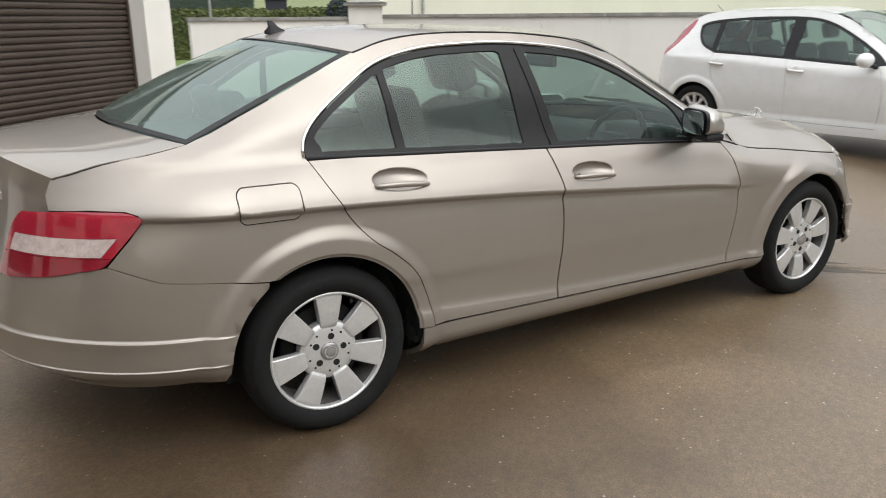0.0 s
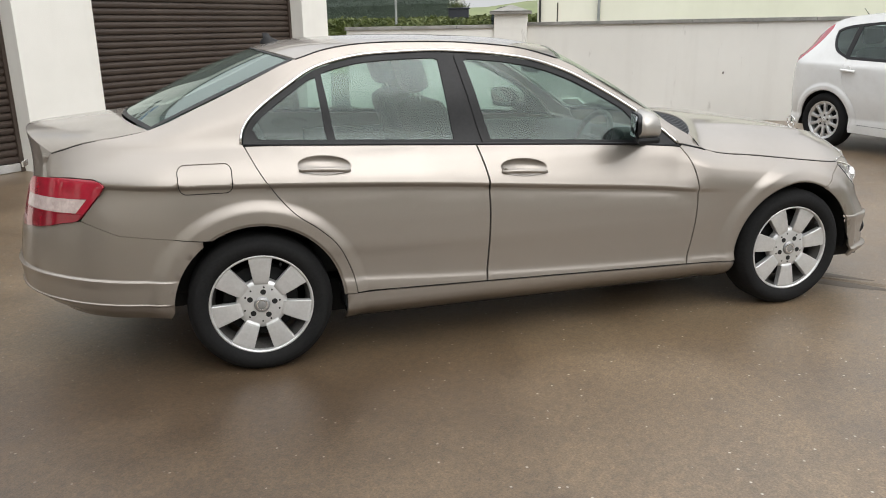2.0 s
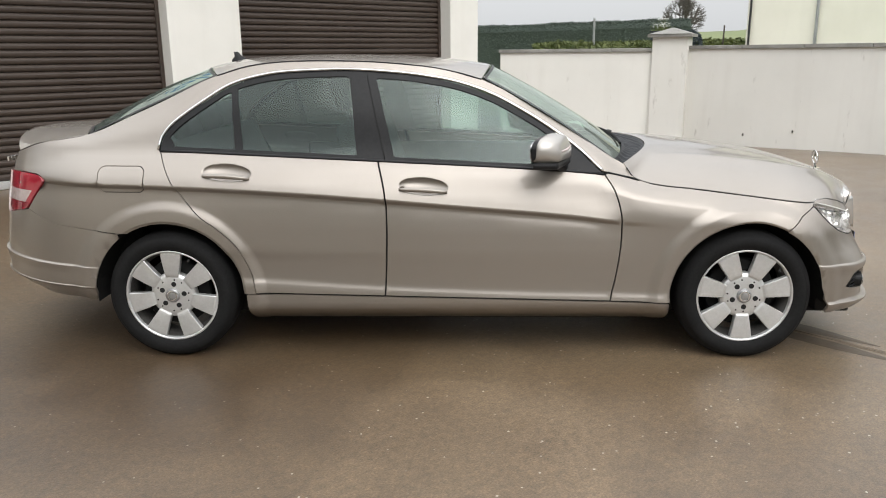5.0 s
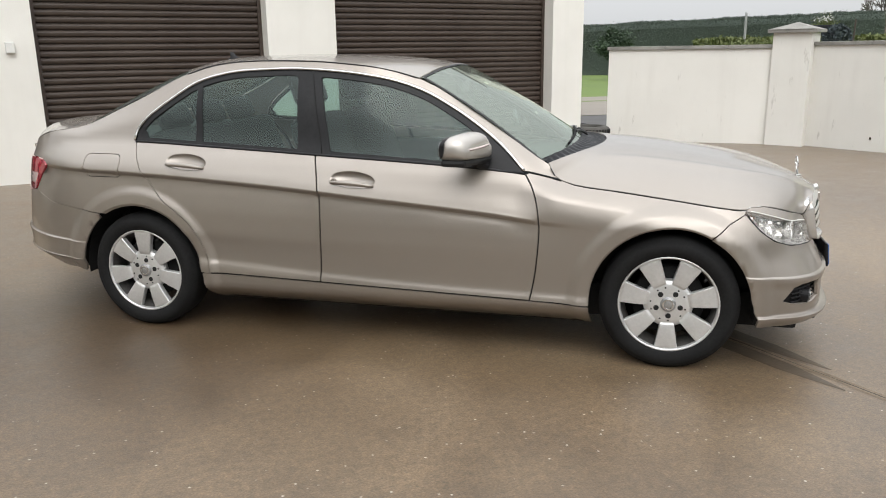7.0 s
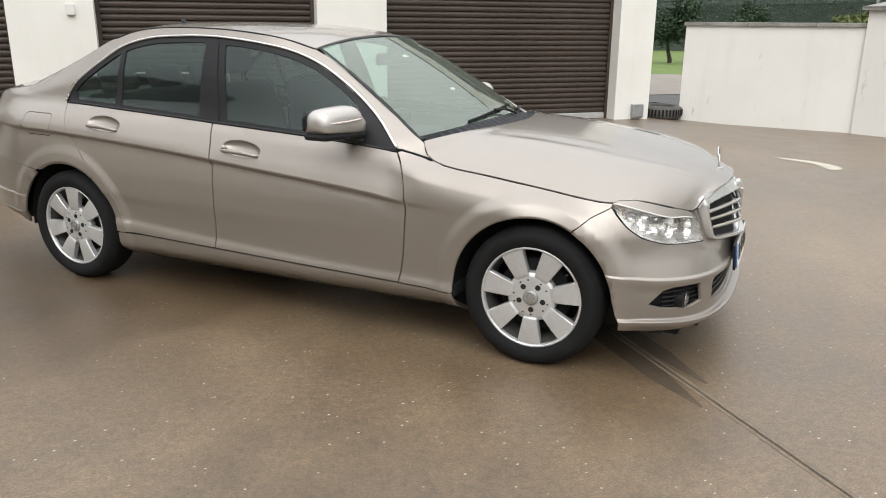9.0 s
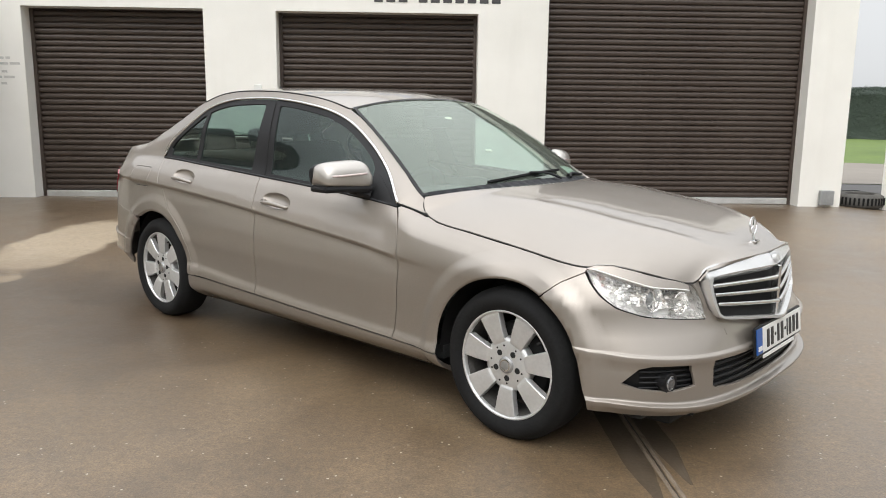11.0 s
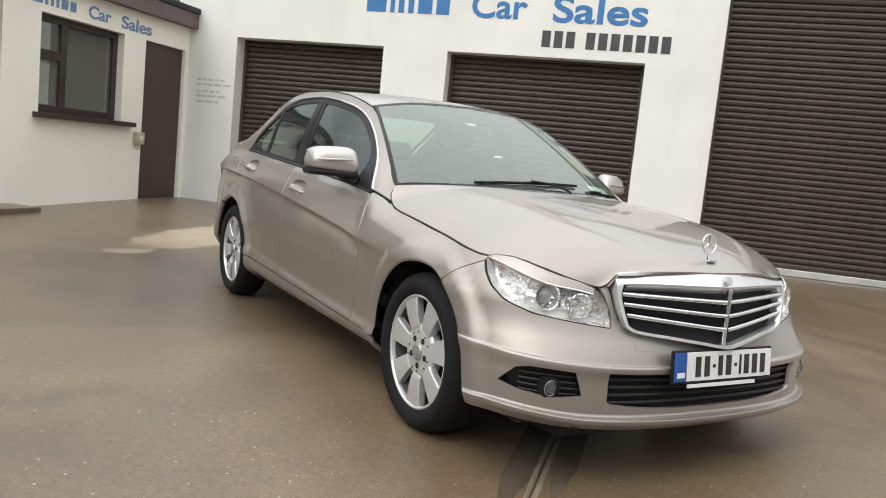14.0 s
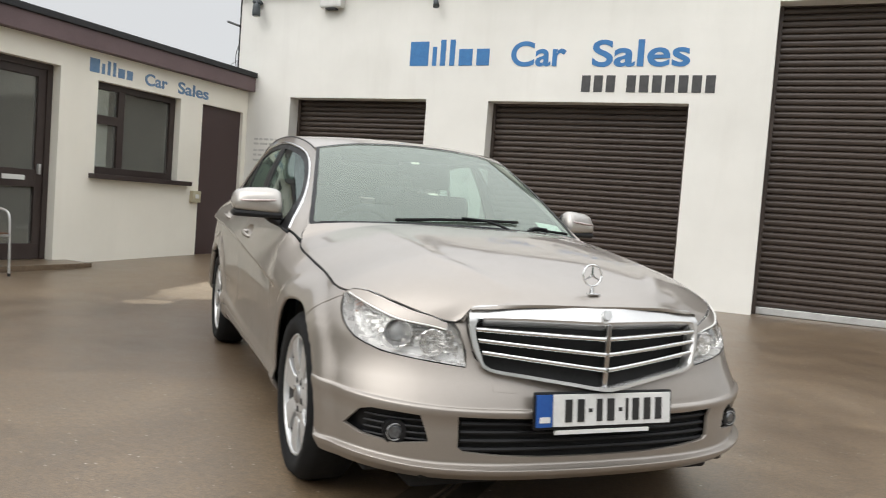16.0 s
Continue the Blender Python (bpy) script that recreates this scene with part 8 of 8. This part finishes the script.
def round_bare_tree(m, zc, rx, rz, seed, label):
    """A trunk that fans into many thin twigs, all ending near one rounded outline."""
    t = empty("tree", m, label, "tree")
    r = random.Random(seed)
    bm = bmesh.new()
    fork = Vector((0, 0, zc - rz * 0.75))
    add_cyl(bm, (0, 0, -0.3), fork, 0.26, 0.17, 9)
    for _ in range(16):
        d = Vector((r.gauss(0, 1), r.gauss(0, 1), r.gauss(0.55, 0.7))).normalized()
        tip = Vector((d.x * rx, d.y * rx, zc + d.z * rz)) * 1.0
        mid = fork.lerp(tip, 0.42) + Vector((0, 0, 0.22))
        add_cyl(bm, fork, mid, 0.10, 0.065, 6)
        for _ in range(7):
            e = (d + Vector((r.gauss(0, 0.33), r.gauss(0, 0.33), r.gauss(0, 0.33)))).normalized()
            end = Vector((e.x * rx, e.y * rx, zc + e.z * rz)) * 1.0
            knee = mid.lerp(end, 0.5) + Vector((r.gauss(0, 0.10), r.gauss(0, 0.10), 0.10))
            add_cyl(bm, mid, knee, 0.050, 0.032, 5)
            for _ in range(5):
                g = (e + Vector((r.gauss(0, 0.16), r.gauss(0, 0.16), r.gauss(0, 0.16)))).normalized() * r.uniform(0.90, 1.03)
                add_cyl(bm, knee, Vector((g.x * rx, g.y * rx, zc + g.z * rz)), 0.028, 0.012, 4)
    part("trunk", bm, BARK_GREY, t)
    return t


def build_field():
    """Pasture, its green paled for haze, that climbs to a low ridge behind the hedge."""
    bm = bmesh.new()
    rows = []
    for az in range(-6, 79, 3):
        k = 1.0 + 0.26 * smooth01((28 - az) / 5) + 0.05 * noise.noise((az * 0.11, 2.0, 0.0))
        c, q = math.cos(radians(az)), math.sin(radians(az))
        rows.append([bm.verts.new((d * c, d * q, z * k - 0.3)) for d, z in ((66, 0.0), (78, 0.55), (92, 1.7), (108, 3.1), (125, 4.3), (142, 4.9), (165, 4.9), (200, 4.2), (240, -0.2))])
    for p, q in zip(rows, rows[1:]):
        for j in range(8):
            bm.faces.new((p[j], p[j + 1], q[j + 1], q[j]))
    bmesh.ops.recalc_face_normals(bm, faces=bm.faces[:])
    return tagged(link_mesh("field", bm, PASTURE, smooth=True), "olive pasture paled with painted haze, climbing to a low ridge", "field", kind="structure")


# the boundary hedges carry their haze in the leaf colour
hedge("boundary_hedge", (22, 52), (45, 25.5), 2.5, 2.9, 3.7, 120000, 0.050, LEAF_HAZED, 11, "tall dark clipped boundary hedge with haze painted in")
hedge("boundary_hedge", (-20, 60), (22, 52), 2.5, 3.3, 2.95, 16000, 0.14, LEAF_HAZED, 12, "tall dark clipped boundary hedge with haze painted in")
hedge("shrub_border", (24.5, 21), (35.0, 12.5), 1.5, 2.0, 2.15, 9000, 0.12, LEAF_LIGHT, 13, "yellow-green low shrub border beyond the lane")
hedge("garden_shrub", (12.6, 8.9), (14.2, 7.4), 1.0, 1.75, 1.85, 5000, 0.06, LEAF_LIGHT, 14, "olive green garden shrub behind the yard wall")
# two hedges added out of view, only to darken reflections in glass and paint
hedge("reflection_hedge", (-12, 3), (-12, -24), 2.0, 5.2, 5.2, 8000, 0.07, LEAF_DARK, 16, "unseen dark hedge added to darken reflections, on the office side")
hedge("reflection_hedge", (-10.8, -13), (30, -15), 2.0, 3.4, 3.4, 9000, 0.07, LEAF_DARK, 15, "unseen dark hedge added to darken reflections, opposite the garage")
tree(pose(20.4, 26.0, -0.2), 3.3, 0.26, 5, 3600, "small dark lawn tree with a leaning trunk")
tree(pose(27.85, 29.96, -0.2), 3.4, 0.26, 9, 3200, "small dark lawn tree with a leaning trunk")
round_bare_tree(pose(79.34, 46.62, -0.3), 5.5, 2.45, 2.35, 6, "bare round-crowned tree beyond the hedge")
build_field()
t = empty("garden_post", pose(15.95, 11.18, ground_z(15.95, 11.18)), "thin grey steel post beyond the yard wall", "post")
part("shaft", add_cyl(bmesh.new(), (0, 0, 0), (0, 0, 2.40), 0.035, 0.032, 12), GALVANISED, t)
part("cap", add_cyl(bmesh.new(), (0, 0, 2.40), (0, 0, 2.44), 0.05, 0.03, 12), GALVANISED, t)
t = empty("iron_rod", pose(8.66, 3.15, 1.527), "short rusty iron rod standing on the wall coping", "rod")
part("rod_shaft", add_cyl(bmesh.new(), (0, 0, 0), (0.01, 0, 0.30), 0.012, 0.012, 8), BARK, t)
t = empty("flower_planter", pose(18.0, 10.2, ground_z(18.0, 10.2), 0, 0, 27), "square blue-black planter with white flowering stems on a plinth", "planter")
part("plinth", box(-0.30, 0.30, -0.30, 0.30, 0, 1.55), YARD_WALL, t)
pl = part("trough", box(-0.31, 0.31, -0.31, 0.31, 1.552, 2.00, 0.02), PLANTER_BLUE, t, "blue-black trough")
part("trough_rim", box(-0.34, 0.34, -0.34, 0.34, 2.002, 2.04, 0.012), PLANTER_BLUE, pl)
rr = random.Random(31)
stems, petals = bmesh.new(), []
for _ in range(26):
    foot = Vector((rr.uniform(-0.2, 0.2), rr.uniform(-0.2, 0.2), 2.03))
    top = foot + Vector((rr.gauss(0, 0.10), rr.gauss(0, 0.10), rr.uniform(0.12, 0.42)))
    add_cyl(stems, foot, top, 0.008, 0.004, 5)
    petals += [top + Vector((rr.gauss(0, 0.03), rr.gauss(0, 0.03), rr.gauss(0, 0.03))) for _ in range(4)]
part("stems", stems, LEAF_LIGHT, t)
leaves("foliage", [Vector((rr.gauss(0, 0.15), rr.gauss(0, 0.15), 2.05 + abs(rr.gauss(0, 0.06)))) for _ in range(220)], 0.035, LEAF_LIGHT, t, 31)
leaves("blossom", petals, 0.030, WHITE_PLASTIC, t, 32)
t = empty("clipped_shrub", pose(12.3, 5.9, ground_z(12.3, 5.9)), "rounded blue-grey clipped shrub behind the yard wall", "shrub")
part("shrub_stem", add_cyl(bmesh.new(), (0, 0, -0.1), (0, 0, 1.35), 0.05, 0.04, 8), BARK, t)
tips = []
for _ in range(1900):
    d = Vector((rr.gauss(0, 1), rr.gauss(0, 1), rr.gauss(0, 1))).normalized() * rr.uniform(0.80, 1.02)
    tips.append(Vector((d.x * 0.27, d.y * 0.27, 1.58 + d.z * 0.30)))
leaves("shrub_leaves", tips, 0.035, LEAF_BLUE, t, 33)


def build_house():
    """A pale rendered house close behind the long yard wall."""
    h = empty("neighbour_house", pose(18.0, 4.9, 0, 0, 0, -87), "pale cream rendered house behind the yard wall", "house")
    part("wall", box(-2.6, 16, 0, 6, -0.3, 5.4), CREAM_WALL, h)
    part("downpipe", add_cyl(bmesh.new(), (-0.75, -0.06, 0), (-0.75, -0.06, 5.3), 0.04), GALVANISED, h, "grey downpipe")
    part("downpipe", add_cyl(bmesh.new(), (-2.5, -0.06, 0), (-2.5, -0.06, 5.3), 0.03), BLACK_PLASTIC, h)
    bm = bmesh.new()
    for z, y in ((5.4, -0.35), (7.6, 3.0), (5.4, 6.35)):
        for x in (-2.9, 16.3):
            bm.verts.new((x, y, z))
    bm.verts.ensure_lookup_table()
    v = bm.verts
    for q in ((0, 1, 3, 2), (2, 3, 5, 4)):
        bm.faces.new([v[k] for k in q])
    r = bmesh.ops.extrude_face_region(bm, geom=bm.faces[:])
    for q in r["geom"]:
        if isinstance(q, bmesh.types.BMVert):
            q.co.z += 0.12
    part("roof", bm, ROOF_TILE, h)


build_house()
